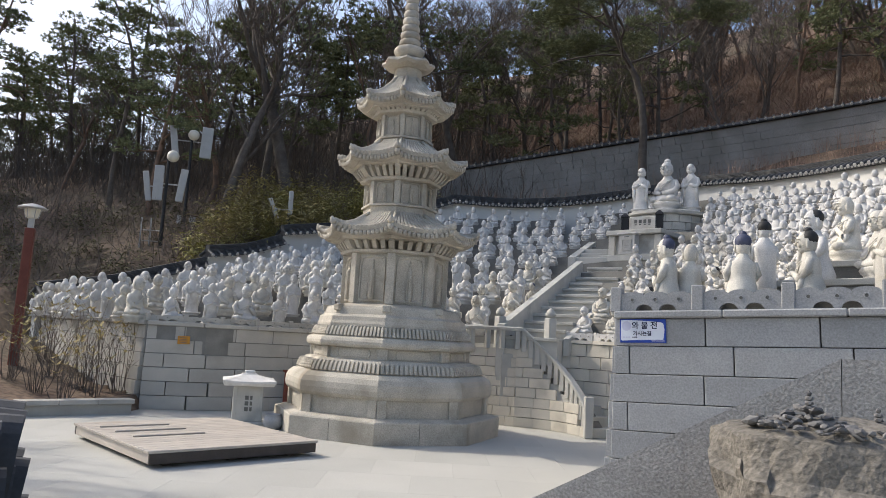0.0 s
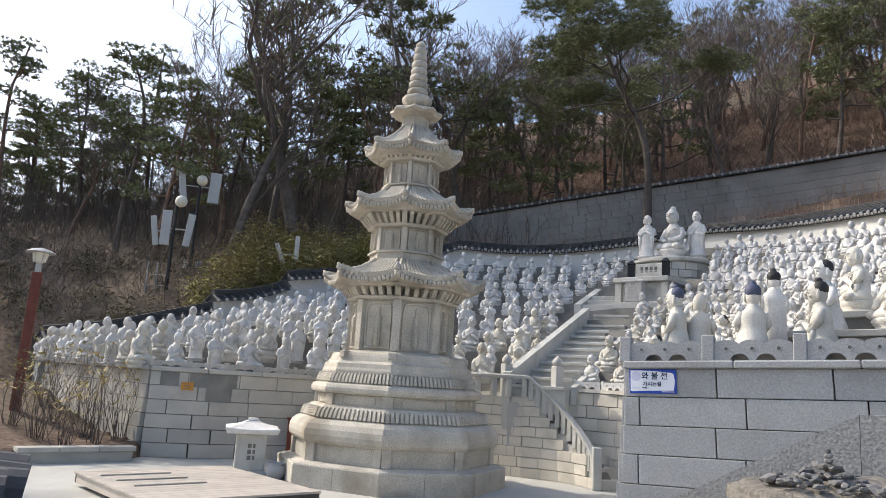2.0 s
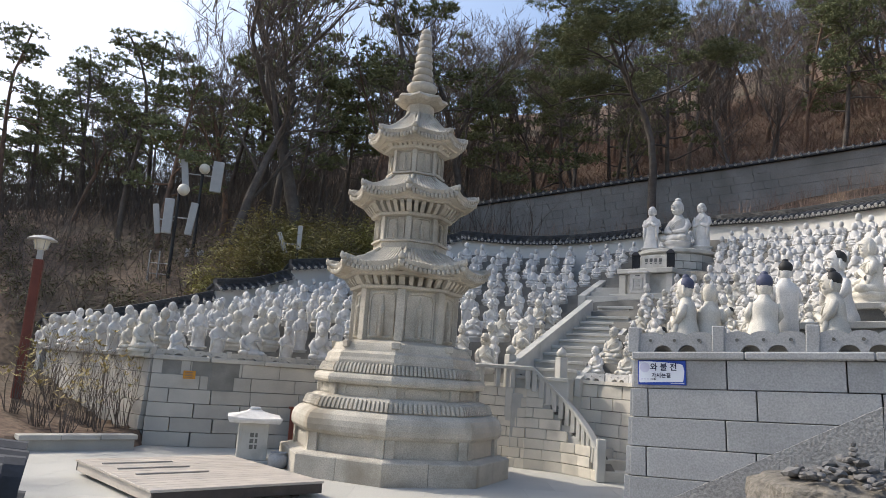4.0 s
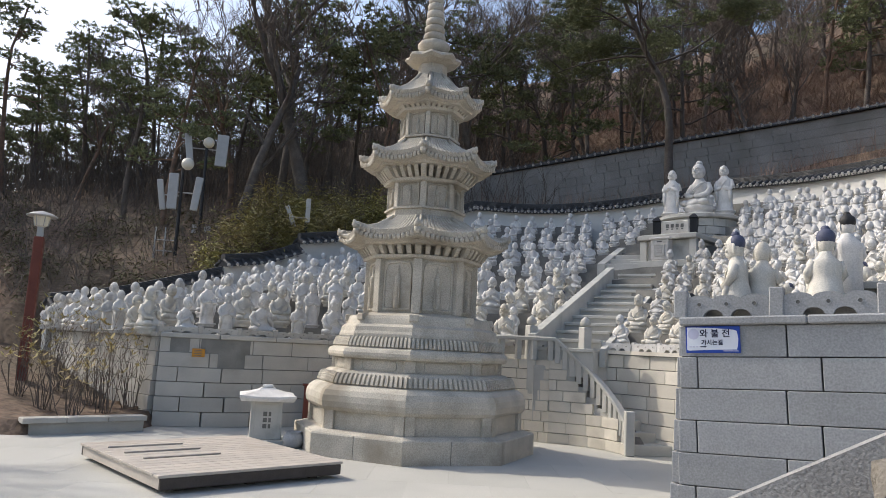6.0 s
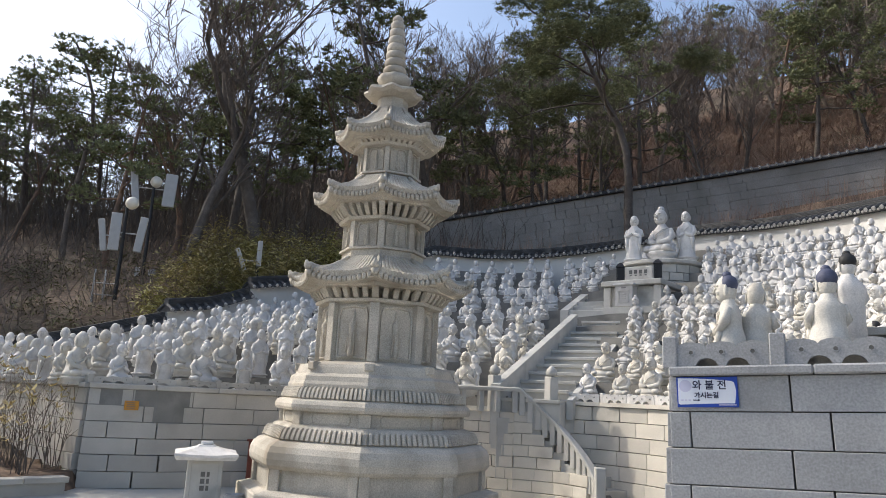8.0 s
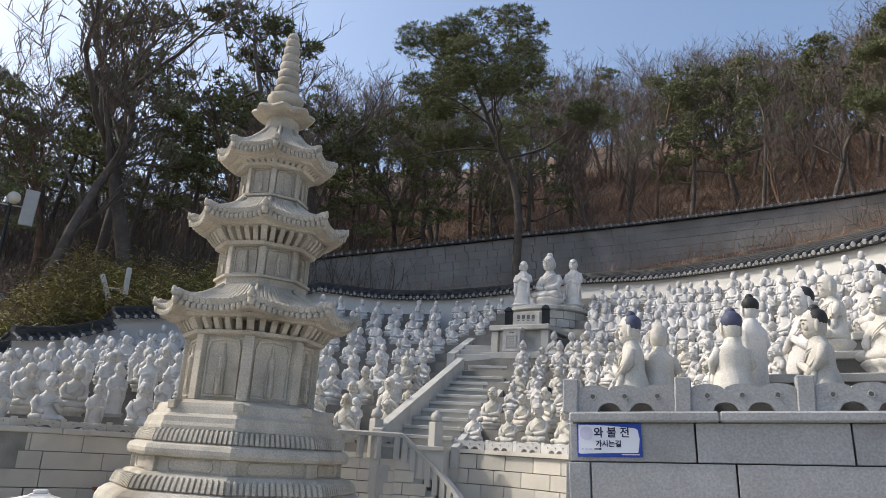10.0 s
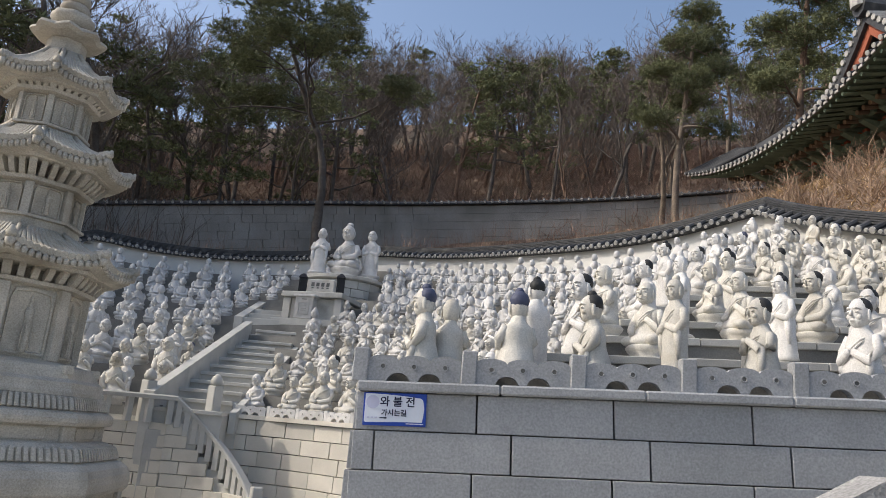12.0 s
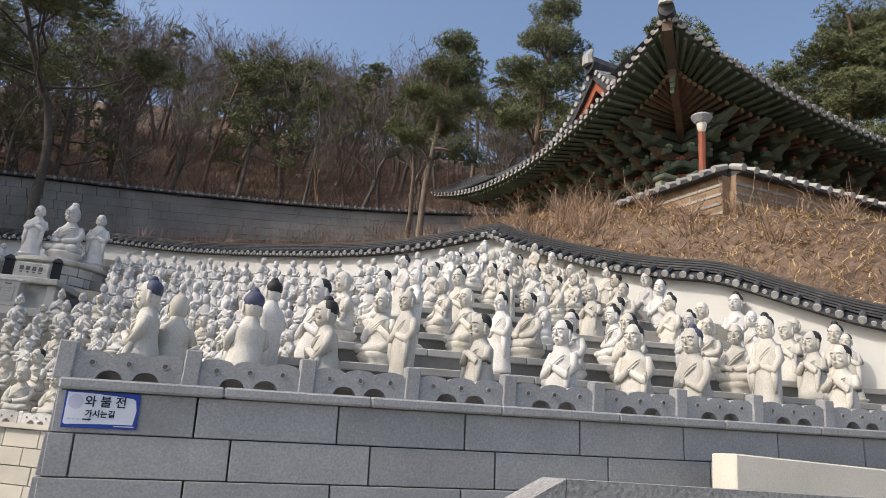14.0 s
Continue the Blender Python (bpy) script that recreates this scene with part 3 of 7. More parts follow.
def curved_stair():
    root = empty("stair_curved", Matrix.Identity(4), "curved granite stair with a stone balustrade", "stairs", kind="structure")
    n = 8
    rise = (LAND_Z) / (n + 1)
    inner = resample([(*p, 0) for p in CURVE], n + 1)
    for i in range(n):
        a, b = inner[i], inner[i + 1]
        d = (b - a)[:2]
        L = np.linalg.norm(d)
        d = d / L
        r = np.array((d[1], -d[0]))
        w = 0.72
        mid = (a + b)[:2] / 2 + r * (w / 2) + d * 0.13
        z = rise * (i + 1)
        bm = bmesh.new()
        box(bm, (mid[0], mid[1], z / 2), (L + 0.3, w, z), math.degrees(math.atan2(d[1], d[0])), 0.008)
        part("step", bm, M["stair"], root)
    return root


stair = curved_stair()


def stair_top(s):
    return np.interp(s, (0.0, 0.15, 1.55, 2.0), (0.10, 0.22, LAND_Z - 0.04, LAND_Z - 0.02))


face = [tuple(p) for p in CURVE]
block_wall("wall_stair", [(p[0] - 0.02, p[1] - 0.02) for p in reversed(face)], 0.0, LAND_Z - 0.04, 0.175, 0.36, M["block_cream"], "small coursed blocks under the curved stair", 0.006, 0.16, seed=12,
           stop=lambda s, L=sum(np.linalg.norm(np.array(b) - np.array(a)) for a, b in zip(face, face[1:])): stair_top(L - s))
back = smooth_line([(-0.3, 14.05), (0.5, 13.6), (1.42, 13.17)], 0.3)
block_wall("wall_stair_end", back, 0.0, LAND_Z - 0.06, 0.175, 0.36, M["block_cream"], "small coursed granite blocks", 0.006, 0.16, seed=13)
beige = [(2.75, 12.98), (3.25, 12.3), (3.75, 11.2)]
block_wall("wall_cream", [(2.3, 13.25)] + beige, 0.0, LAND_Z + 0.08, 0.21, 0.5, M["block_cream"], "sunlit cream granite block wall beside the stair", 0.01, 0.18, seed=14)

# balustrade of the curved stair
rail = empty("balustrade", Matrix.Identity(4), "plain granite balustrade with square posts and a thick handrail", "railing", kind="structure")
pts = resample([(*p, 0) for p in CURVE], 40)
L = sum(np.linalg.norm((b - a)[:2]) for a, b in zip(pts, pts[1:]))
line = []
for i, p in enumerate(pts):
    line.append((p[0] - 0.0, p[1] - 0.0, stair_top(L * i / (len(pts) - 1)) + 0.36))
ext = [(1.15, 13.28, line[-1][2]), (0.9, 13.4, line[-1][2]), (0.62, 13.52, line[-1][2]), (0.3, 13.68, line[-1][2] - 0.03)]
bm = bmesh.new()
sweep(bm, line + ext, [(0.06, -0.07), (0.065, -0.02), (0.05, 0.0), (-0.05, 0.0), (-0.065, -0.02), (-0.06, -0.07)])
part("handrail", bm, M["stair"], rail)
for i in range(0, 40, 3):
    p = line[i]
    q = line[min(i + 1, 39)]
    bm = bmesh.new()
    box(bm, (p[0], p[1], p[2] - 0.22), (0.085, 0.085, 0.36), math.degrees(math.atan2(q[1] - p[1], q[0] - p[0])), 0.006)
    part("baluster", bm, M["stair"], rail)
for p in ext:
    bm = bmesh.new()
    box(bm, (p[0], p[1], p[2] - 0.22), (0.085, 0.085, 0.36), 25, 0.006)
    part("baluster", bm, M["stair"], rail)
bm = bmesh.new()
box(bm, (line[0][0], line[0][1] - 0.03, 0.33), (0.14, 0.14, 0.66), 0, 0.012)
part("end_post", bm, M["stair"], rail)


def newel(p):
    """A square post with a rounded bud on top."""
    root = empty("newel_post", pose(*p), "granite newel post with a bud finial at the stair foot", "post", "newels of the main stair")
    bm = bmesh.new()
    box(bm, (0, 0, 0.08), (0.16, 0.16, 0.66), 30, 0.012)
    part("shaft", bm, M["stair"], root)
    bm = bmesh.new()
    prof = [(0.05, 0.41), (0.085, 0.44), (0.09, 0.48), (0.07, 0.53), (0.03, 0.57), (0.008, 0.585)]
    loft(bm, [[(r * math.cos(a * math.pi / 5), r * math.sin(a * math.pi / 5), z) for a in range(10)] for r, z in prof])
    part("bud", bm, M["stair"], root, smooth=True)
    return root


newel((1.98, 13.08, LAND_Z + 0.1))
newel((1.12, 13.45, LAND_Z + 0.1))

# ---- carved railings ----


def carved_panel(w, h, t):
    """A low slab with three scalloped humps, three round holes painted as dark discs and two arched openings at the
    foot.
    """
    bm = bmesh.new()
    n = 60
    top, foot = [], []
    for i in range(n + 1):
        u = i / n
        x = (u - 0.5) * w
        ph = (u * 3) % 1.0 if u < 1 else 1.0
        top.append((x, h * (0.80 + 0.20 * math.sqrt(max(0, math.sin(math.pi * ph))))))
        z = 0.0
        for c in (1 / 3, 2 / 3):
            k = (u - c) / 0.12
            if abs(k) < 1:
                z = max(z, h * 0.34 * math.sqrt(1 - k * k))
        foot.append((x, z))
    ring = top + list(reversed(foot))
    fr = [bm.verts.new((x, -t / 2, z)) for x, z in ring]
    ba = [bm.verts.new((x, t / 2, z)) for x, z in ring]
    m = len(ring)
    for i in range(n):
        bm.faces.new((fr[i], fr[i + 1], fr[m - 2 - i], fr[m - 1 - i]))
        bm.faces.new((ba[i + 1], ba[i], ba[m - 1 - i], ba[m - 2 - i]))
    for i in range(m):
        j = (i + 1) % m
        bm.faces.new((fr[j], fr[i], ba[i], ba[j]))
    for c in (1 / 6, 0.5, 5 / 6):
        x = (c - 0.5) * w
        for s in (-1, 1):
            ring = [[(x + r * math.cos(a * math.pi / 6), s * (t / 2 + y), h * 0.58 + r * math.sin(a * math.pi / 6)) for a in range(12)] for r, y in ((h * 0.13, 0.001), (h * 0.125, 0.007), (h * 0.085, 0.007), (h * 0.08, -0.0)) ]
            loft(bm, ring, cap=False)
            # dark disc on the unpierced face paints in the hole's shade
            vs = [bm.verts.new((x + h * 0.085 * math.cos(a * math.pi / 6), s * (t / 2 + 0.0015), h * 0.58 + h * 0.085 * math.sin(a * math.pi / 6))) for a in range(12)]
            f = bm.faces.new(vs if s < 0 else list(reversed(vs)))
            f.material_index = 1
    return bm


def carved_rail(name, line, z, bay, h, post, mat, label, rise=0.0):
    root = empty(name, Matrix.Identity(4), label, "railing", kind="structure")
    total = sum(np.linalg.norm(np.array(b[:2]) - np.array(a[:2])) for a, b in zip(line, line[1:]))
    n = max(1, round(total / bay))
    pts = resample([(*p[:2], z) for p in line], n + 1)
    lean = -math.degrees(math.atan(rise))
    panel = post_me = None
    for i, p in enumerate(pts):
        q = pts[min(i + 1, n)]
        o = p if i < n else pts[n - 1]
        d = (q - o)[:2]
        d = d / np.linalg.norm(d)
        a = math.degrees(math.atan2(d[1], d[0]))
        r = np.array((d[1], -d[0]))
        c = p[:2] - r * 0.05
        if post_me is None:
            bm = bmesh.new()
            box(bm, (0, 0, post[1] / 2 - 0.005), (post[0], post[0], post[1] + 0.0), 0, 0.008)
            ob = part("post", bm, mat, root)
            post_me = ob.data
        else:
            ob = new("post", post_me)
            ob.parent = root
        ob.matrix_basis = pose(c[0], c[1], z + rise * total * i / n, 0, 0, a)
        if i < n:
            if panel is None:
                ob = part("carved_panel", carved_panel(float(np.linalg.norm((q - p)[:2])) - post[0] + 0.004, h, 0.07), [mat, M["joint"]], root)
                panel = ob.data
            else:
                ob = new("carved_panel", panel)
                ob.parent = root
            m = (p + q)[:2] / 2 - r * 0.05
            ob.matrix_basis = pose(m[0], m[1], z + rise * total * (i + 0.5) / n, 0, lean, a)
    return root


carved_rail("railing_right", rail_line, 1.81, 0.70, 0.17, (0.10, 0.22), M["block_dark"], "low grey granite railing with scalloped carved panels", RISE)
carved_rail("railing_left", lb, 1.50, 0.62, 0.10, (0.08, 0.13), M["block_light"], "low weathered granite railing with scalloped panels")
carved_rail("railing_left_end", la, 1.50, 0.62, 0.10, (0.08, 0.13), M["block_light"], "low weathered granite railing with scalloped panels")
carved_rail("railing_cream", [(2.3, 13.25)] + beige, LAND_Z + 0.15, 0.50, 0.13, (0.07, 0.15), M["statue"], "low white stone railing with scalloped panels")
bm = bmesh.new()
sweep(bm, [(*p, LAND_Z + 0.15) for p in [(2.3, 13.25)] + beige], [(0.05, -0.06), (0.05, 0.0), (-0.2, 0.0), (-0.2, -0.06)])
tagged(put("coping_cream", bm, M["block_cream"]), "thin stone coping under the white railing", "coping", kind="structure")

# ---- pagoda ----
PX, PY = -0.745, 11.75
TURN0 = -91.3  # the octagon's first corner, in degrees


def octa(r, z, n=8, turn=TURN0, bulge=0.0):
    return [(r * math.cos(radians(turn + 360 * k / n)), r * math.sin(radians(turn + 360 * k / n)), z) for k in range(n)]


def octa_body(prof):
    bm = bmesh.new()
    loft(bm, [octa(r, z) for r, z in prof])
    return bm


def face_frame(k, r):
    """The middle and direction of face k of an octagon of circumradius r."""
    a = radians(TURN0 + 45 * k + 22.5)
    ap = r * math.cos(radians(22.5))
    return a, ap


def relief_figure(bm, a, ap, z0, h, w):
    """A robed standing figure in low relief on a face."""
    out, side = Vector((math.cos(a), math.sin(a), 0)), Vector((-math.sin(a), math.cos(a), 0))
    prof = [(0.0, 0.34), (0.06, 0.46), (0.2, 0.40), (0.4, 0.34), (0.58, 0.36), (0.70, 0.42), (0.76, 0.30), (0.79, 0.14), (0.84, 0.20), (0.92, 0.21), (0.98, 0.13), (1.0, 0.04)]
    rings = []
    for zz, ww in prof:
        row = []
        for i in range(9):
            t = math.pi * i / 8
            row.append(out * (ap + 0.003 + math.sin(t) * ww * w * 0.72) + side * (math.cos(t) * ww * w * 0.5) + Vector((0, 0, z0 + zz * h)))
        rings.append(row)
    loft(bm, rings, close=False, cap=False)
    # robe folds
    for f in (-0.22, -0.08, 0.07, 0.2):
        pts = [out * (ap + 0.05 * w / 0.2) + side * (f * w * (0.7 + 0.5 * (1 - zz))) + Vector((0, 0, z0 + zz * h)) for zz in (0.08, 0.3, 0.5)]
        tube(bm, pts, [0.008, 0.008, 0.005], 5)


def eave_roof(root, R, z_eave, z_top, r_top, ribs):
    """An octagonal tiled roof: curved hips lifted at the corners, ribs of cover tiles, end discs and a soffit."""
    def pt(k, u, v):
        """k: face; u: -1 to 1 across; v: 0 at the eave, 1 at the top."""
        a0, a1 = radians(TURN0 + 45 * k), radians(TURN0 + 45 * (k + 1))
        r = R + (r_top - R) * v
        p0 = Vector((r * math.cos(a0), r * math.sin(a0), 0))
        p1 = Vector((r * math.cos(a1), r * math.sin(a1), 0))
        p = p0.lerp(p1, (u + 1) / 2)
        lift = 0.055 * R * (abs(u) ** 2.5) * (1 - v) ** 2
        pinch = 1 - 0.035 * (1 - u * u) * (1 - v)
        z = z_eave + (z_top - z_eave) * (0.45 * v + 0.55 * v * v) + lift
        return Vector((p.x * pinch, p.y * pinch, z))
    bm = bmesh.new()
    for k in range(8):
        for i in range(8):
            for j in range(5):
                u0, u1, v0, v1 = -1 + i / 4, -1 + (i + 1) / 4, j / 5, (j + 1) / 5
                bm.faces.new([bm.verts.new(pt(k, *q)) for q in ((u0, v0), (u1, v0), (u1, v1), (u0, v1))])
            # the eave's edge and the soffit
            u0, u1 = -1 + i / 4, -1 + (i + 1) / 4
            a, b = pt(k, u0, 0), pt(k, u1, 0)
            dz = Vector((0, 0, 0.10))
            bm.faces.new([bm.verts.new(q) for q in (a - dz, b - dz, b, a)])
            ci, di = Vector((a.x * 0.70, a.y * 0.70, z_eave - 0.13)), Vector((b.x * 0.70, b.y * 0.70, z_eave - 0.13))
            bm.faces.new([bm.verts.new(q) for q in (ci, di, b - dz, a - dz)])
    bmesh.ops.remove_doubles(bm, verts=bm.verts, dist=0.002)
    part("tiled_roof", bm, M["pagoda"], root)
    bm = bmesh.new()
    for k in range(8):
        for i in range(ribs):
            u = -1 + 2 * (i + 0.5) / ribs
            pts = [pt(k, u, v) + Vector((0, 0, 0.018)) for v in (-0.02, 0.25, 0.5, 0.75, 1.0 if abs(u) < 0.7 else 0.8)]
            g = 0.62 * R / ribs * 0.60
            tube(bm, pts, [g, g * 0.95, g * 0.85, g * 0.72, g * 0.6], 6, True)
            e, w = pts[0], (pts[0] - pts[1]).normalized()
            tube(bm, [e, e + w * 0.03], [g * 1.22, g * 1.18], 8, True)
            if i < ribs - 1:
                q = pt(k, -1 + 2 * (i + 1) / ribs, -0.03)
                ell(bm, q - Vector((0, 0, 0.055)), (g * 1.05, g * 1.05, 0.045), 6, 4)
    tagged(part("cover_tiles", bm, M["pagoda"], root), kind="stuff")
    for k in range(8):
        bm = bmesh.new()
        pts = [pt(k, -1, v) + Vector((0, 0, 0.02)) for v in (-0.02, 0.12, 0.3, 0.55, 0.8, 1.0)]
        tube(bm, pts, [0.052 * (0.5 + 0.5 * R), 0.045 * (0.5 + 0.5 * R), 0.035, 0.03, 0.028, 0.025], 8, True)
        e = pts[0]
        q = 0.5 + 0.5 * R
        for o, r in ((0.0, 0.056), (0.09, 0.044), (0.17, 0.036)):
            c = pt(k, -1, o)
            ell(bm, c + Vector((0, 0, 0.035)), (r * q, r * q, r * 1.15), 8, 5)
        w = (pts[0] - pts[1]).normalized()
        tube(bm, [e, e + w * 0.04 * q + Vector((0, 0, 0.03)), e + w * 0.055 * q + Vector((0, 0, 0.085 * q))], [0.05 * q, 0.042 * q, 0.014], 7, True)
        tube(bm, [e - Vector((0, 0, 0.03)), e - Vector((0, 0, 0.11))], [0.05 * q, 0.034 * q], 7, True)
        part("hip_ridge", bm, M["pagoda"], root, smooth=True)


def brackets(root, r0, r1, z0, z1, per_face):
    """Curved bracket arms that swell from a ring out to the soffit."""
    for k in range(8):
        a0, a1 = radians(TURN0 + 45 * k), radians(TURN0 + 45 * (k + 1))
        for i in range(per_face):
            t = i / per_face
            p0 = Vector((r0 * math.cos(a0), r0 * math.sin(a0), 0)).lerp(Vector((r0 * math.cos(a1), r0 * math.sin(a1), 0)), t)
            p1 = p0 * (r1 / r0)
            bm = bmesh.new()
            w = 0.031 * (0.55 + 0.55 * r1) * (1.25 if i == 0 else 1.0)
            side = Vector((-p0.y, p0.x, 0)).normalized() * w
            h = z1 - z0
            rings = []
            for f, zb, zt in ((0.0, 0.0, 0.45), (0.25, 0.02, 0.62), (0.5, 0.12, 0.85), (0.75, 0.38, 1.0), (1.0, 0.62, 1.0)):
                c = p0 * 0.92 + (p1 - p0 * 0.92) * f
                rings.append([c - side + Vector((0, 0, z0 + zb * h)), c + side + Vector((0, 0, z0 + zb * h)), c + side + Vector((0, 0, z0 + zt * h)), c - side + Vector((0, 0, z0 + zt * h))])
            loft(bm, rings)
            part("bracket", bm, M["pagoda"], root)


def lotus_band(root, r0, z0, r1, z1, per_face):
    bm = bmesh.new()
    loft(bm, [octa(r0 - 0.02, z0), octa(r0, z0 + 0.01), octa(r1 - 0.02, z1 - 0.01), octa(r1 - 0.03, z1)])
    part("band", bm, M["pagoda"], root)
    bm = bmesh.new()
    for k in range(8):
        a0, a1 = radians(TURN0 + 45 * k), radians(TURN0 + 45 * (k + 1))
        for i in range(per_face):
            t = (i + 0.5) / per_face
            lo = Vector((r0 * math.cos(a0), r0 * math.sin(a0), 0)).lerp(Vector((r0 * math.cos(a1), r0 * math.sin(a1), 0)), t)
            hi = lo * (r1 / r0)
            side = Vector((math.cos(a1) - math.cos(a0), math.sin(a1) - math.sin(a0), 0)).normalized()
            w = (Vector((r0 * math.cos(a0), r0 * math.sin(a0), 0)) - Vector((r0 * math.cos(a1), r0 * math.sin(a1), 0))).length / per_face * 0.42
            out = lo.normalized()
            rings = []
            for f, ww, o in ((0.0, 0.7, 0.012), (0.10, 1.0, 0.034), (0.55, 1.0, 0.036), (0.86, 0.85, 0.030), (1.0, 0.35, 0.008)):
                c = lo.lerp(hi, f) + Vector((0, 0, z0 + (z1 - z0) * f))
                rings.append([c - side * w * ww - out * 0.02, c - side * w * ww * 0.7 + out * o, c + side * w * ww * 0.7 + out * o, c + side * w * ww - out * 0.02])
            loft(bm, rings)
    tagged(part("lotus_petals", bm, M["pagoda"], root, "row of carved upright lotus petals"), kind="stuff")


def pagoda():
    root = empty("stone_pagoda", pose(PX, PY, 0), "pale granite octagonal three-storey pagoda with carved tiers", "pagoda")
    P = M["pagoda"]
    # plinth in sixteen blocks
    for k in range(8):
        a0, a1 = radians(TURN0 + 45 * k), radians(TURN0 + 45 * (k + 1))
        p0, p1 = Vector((math.cos(a0), math.sin(a0), 0)), Vector((math.cos(a1), math.sin(a1), 0))
        for f0, f1 in ((0, 0.48), (0.48, 1)):
            bm = bmesh.new()
            g = 0.003
            q0, q1 = p0.lerp(p1, f0 + (g if f0 else 0)), p0.lerp(p1, f1 - (g if f1 < 1 else 0))
            loft(bm, [[q0 * r + Vector((0, 0, z)), q1 * r + Vector((0, 0, z)), q1 * 1.3 + Vector((0, 0, z)), q0 * 1.3 + Vector((0, 0, z))] for r, z in ((1.77, -0.02), (1.77, 0.285), (1.755, 0.305))])
            part("plinth_block", bm, P, root)
    bm = octa_body([(1.75, 0.295), (1.62, 0.335), (1.3, 0.34)])
    part("plinth_top", bm, P, root)
    part("lower_die", octa_body([(1.53, 0.32), (1.53, 0.62)]), P, root)
    for k in range(8):
        a = radians(TURN0 + 45 * k)
        for d in (-22.5, 22.5):
            bm = bmesh.new()
            b = a + radians(d)
            ap = 1.53 * math.cos(radians(22.5))
            s = 1 if d > 0 else -1
            side = Vector((-math.sin(b), math.cos(b), 0))
            hw = 1.53 * math.sin(radians(22.5))
            c = Vector((math.cos(b), math.sin(b), 0)) * ap - side * s * (hw - 0.055)
            box(bm, (c.x, c.y, 0.455), (0.10, 0.13, 0.27), math.degrees(b), 0.006)
            part("corner_pilaster", bm, P, root)
    part("roll_moulding", octa_body([(1.52, 0.575), (1.59, 0.585), (1.625, 0.63), (1.635, 0.70), (1.625, 0.78), (1.59, 0.85), (1.52, 0.90), (1.44, 0.925)]), P, root)
    lotus_band(root, 1.455, 0.925, 1.40, 1.075, 16)
    part("waist_base", octa_body([(1.36, 1.07), (1.33, 1.10), (1.27, 1.115)]), P, root)
    part("waist_die", octa_body([(1.24, 1.10), (1.24, 1.28)]), P, root)
    for k in range(8):
        a, ap = face_frame(k, 1.24)
        side = Vector((-math.sin(a), math.cos(a), 0))
        out = Vector((math.cos(a), math.sin(a), 0))
        bm = bmesh.new()
        c = out * (ap + 0.0) + Vector((0, 0, 1.195))
        ring = []
        hw, hh = 0.28, 0.062
        loop = [(-hw, -hh * 0.5), (-hw * 0.9, -hh), (hw * 0.9, -hh), (hw, -hh * 0.5), (hw, hh * 0.5), (hw * 0.9, hh), (-hw * 0.9, hh), (-hw, hh * 0.5)]
        for sc, o in ((1.0, 0.0), (0.99, 0.014), (0.93, 0.014), (0.90, 0.002)):
            ring.append([c + side * x * sc + Vector((0, 0, z * sc)) + out * o for x, z in loop])
        loft(bm, ring, cap=False)
        part("panel_moulding", bm, P, root)
        bm = bmesh.new()
        b = radians(TURN0 + 45 * k)
        box(bm, (1.20 * math.cos(b), 1.20 * math.sin(b), 1.195), (0.12, 0.16, 0.17), math.degrees(b), 0.008)
        part("waist_corner", bm, P, root)
    part("waist_cornice", octa_body([(1.26, 1.275), (1.325, 1.285), (1.345, 1.32), (1.345, 1.36), (1.32, 1.405), (1.26, 1.43), (1.2, 1.44)]), P, root)
    lotus_band(root, 1.25, 1.435, 1.20, 1.585, 16)
    part("upper_step", octa_body([(1.19, 1.585), (1.19, 1.62), (1.17, 1.66), (1.16, 1.72), (1.10, 1.76), (1.08, 1.84), (1.06, 1.88), (0.80, 1.935)]), P, root)
    for k in range(8):
        b = radians(TURN0 + 45 * k)
        bm = bmesh.new()
        box(bm, (1.04 * math.cos(b), 1.04 * math.sin(b), 1.85), (0.13, 0.13, 0.10), math.degrees(b), 0.012)
        part("corner_knob", bm, P, root)
    # storeys
    for (r, z0, z1, R, ze, zt, rt, rb, zb0, zb1, ribs, per) in (
            (0.79, 1.93, 2.70, 1.235, 3.02, 3.34, 0.61, 0.93, 2.75, 2.925, 13, 5),
            (0.55, 3.50, 3.87, 0.99, 4.215, 4.54, 0.46, 0.665, 3.915, 4.115, 12, 5),
            (0.425, 4.62, 4.98, 0.755, 5.20, 5.64, 0.24, 0.52, 5.015, 5.125, 10, 5)):
        part("storey_body", octa_body([(r, z0), (r, z1)]), P, root)
        h = z1 - z0
        for k in range(8):
            b = radians(TURN0 + 45 * k)
            bm = bmesh.new()
            w = 0.10 * r / 0.79
            rr = r + w * 0.05
            box(bm, (rr * math.cos(b), rr * math.sin(b), (z0 + z1) / 2), (w, w * 1.25, h), math.degrees(b), 0.006)
            part("corner_post", bm, P, root)
            a, ap = face_frame(k, r)
            side = Vector((-math.sin(a), math.cos(a), 0))
            out = Vector((math.cos(a), math.sin(a), 0))
            bm = bmesh.new()
            hw = r * math.sin(radians(22.5)) - w * 0.85
            loop = [(-hw, 0.05 * h), (hw, 0.05 * h), (hw, 0.80 * h), (hw * 0.85, 0.93 * h), (0, 0.965 * h), (-hw * 0.85, 0.93 * h), (-hw, 0.80 * h)]
            c = out * ap + Vector((0, 0, z0))
            loft(bm, [[c + side * x * s + Vector((0, 0, 0.5 * h + (z - 0.5 * h) * s)) + out * o for x, z in loop] for s, o in ((1.0, 0.0), (1.0, 0.026), (0.93, 0.026), (0.90, 0.002))], cap=False)
            part("niche_moulding", bm, P, root)
            bm = bmesh.new()
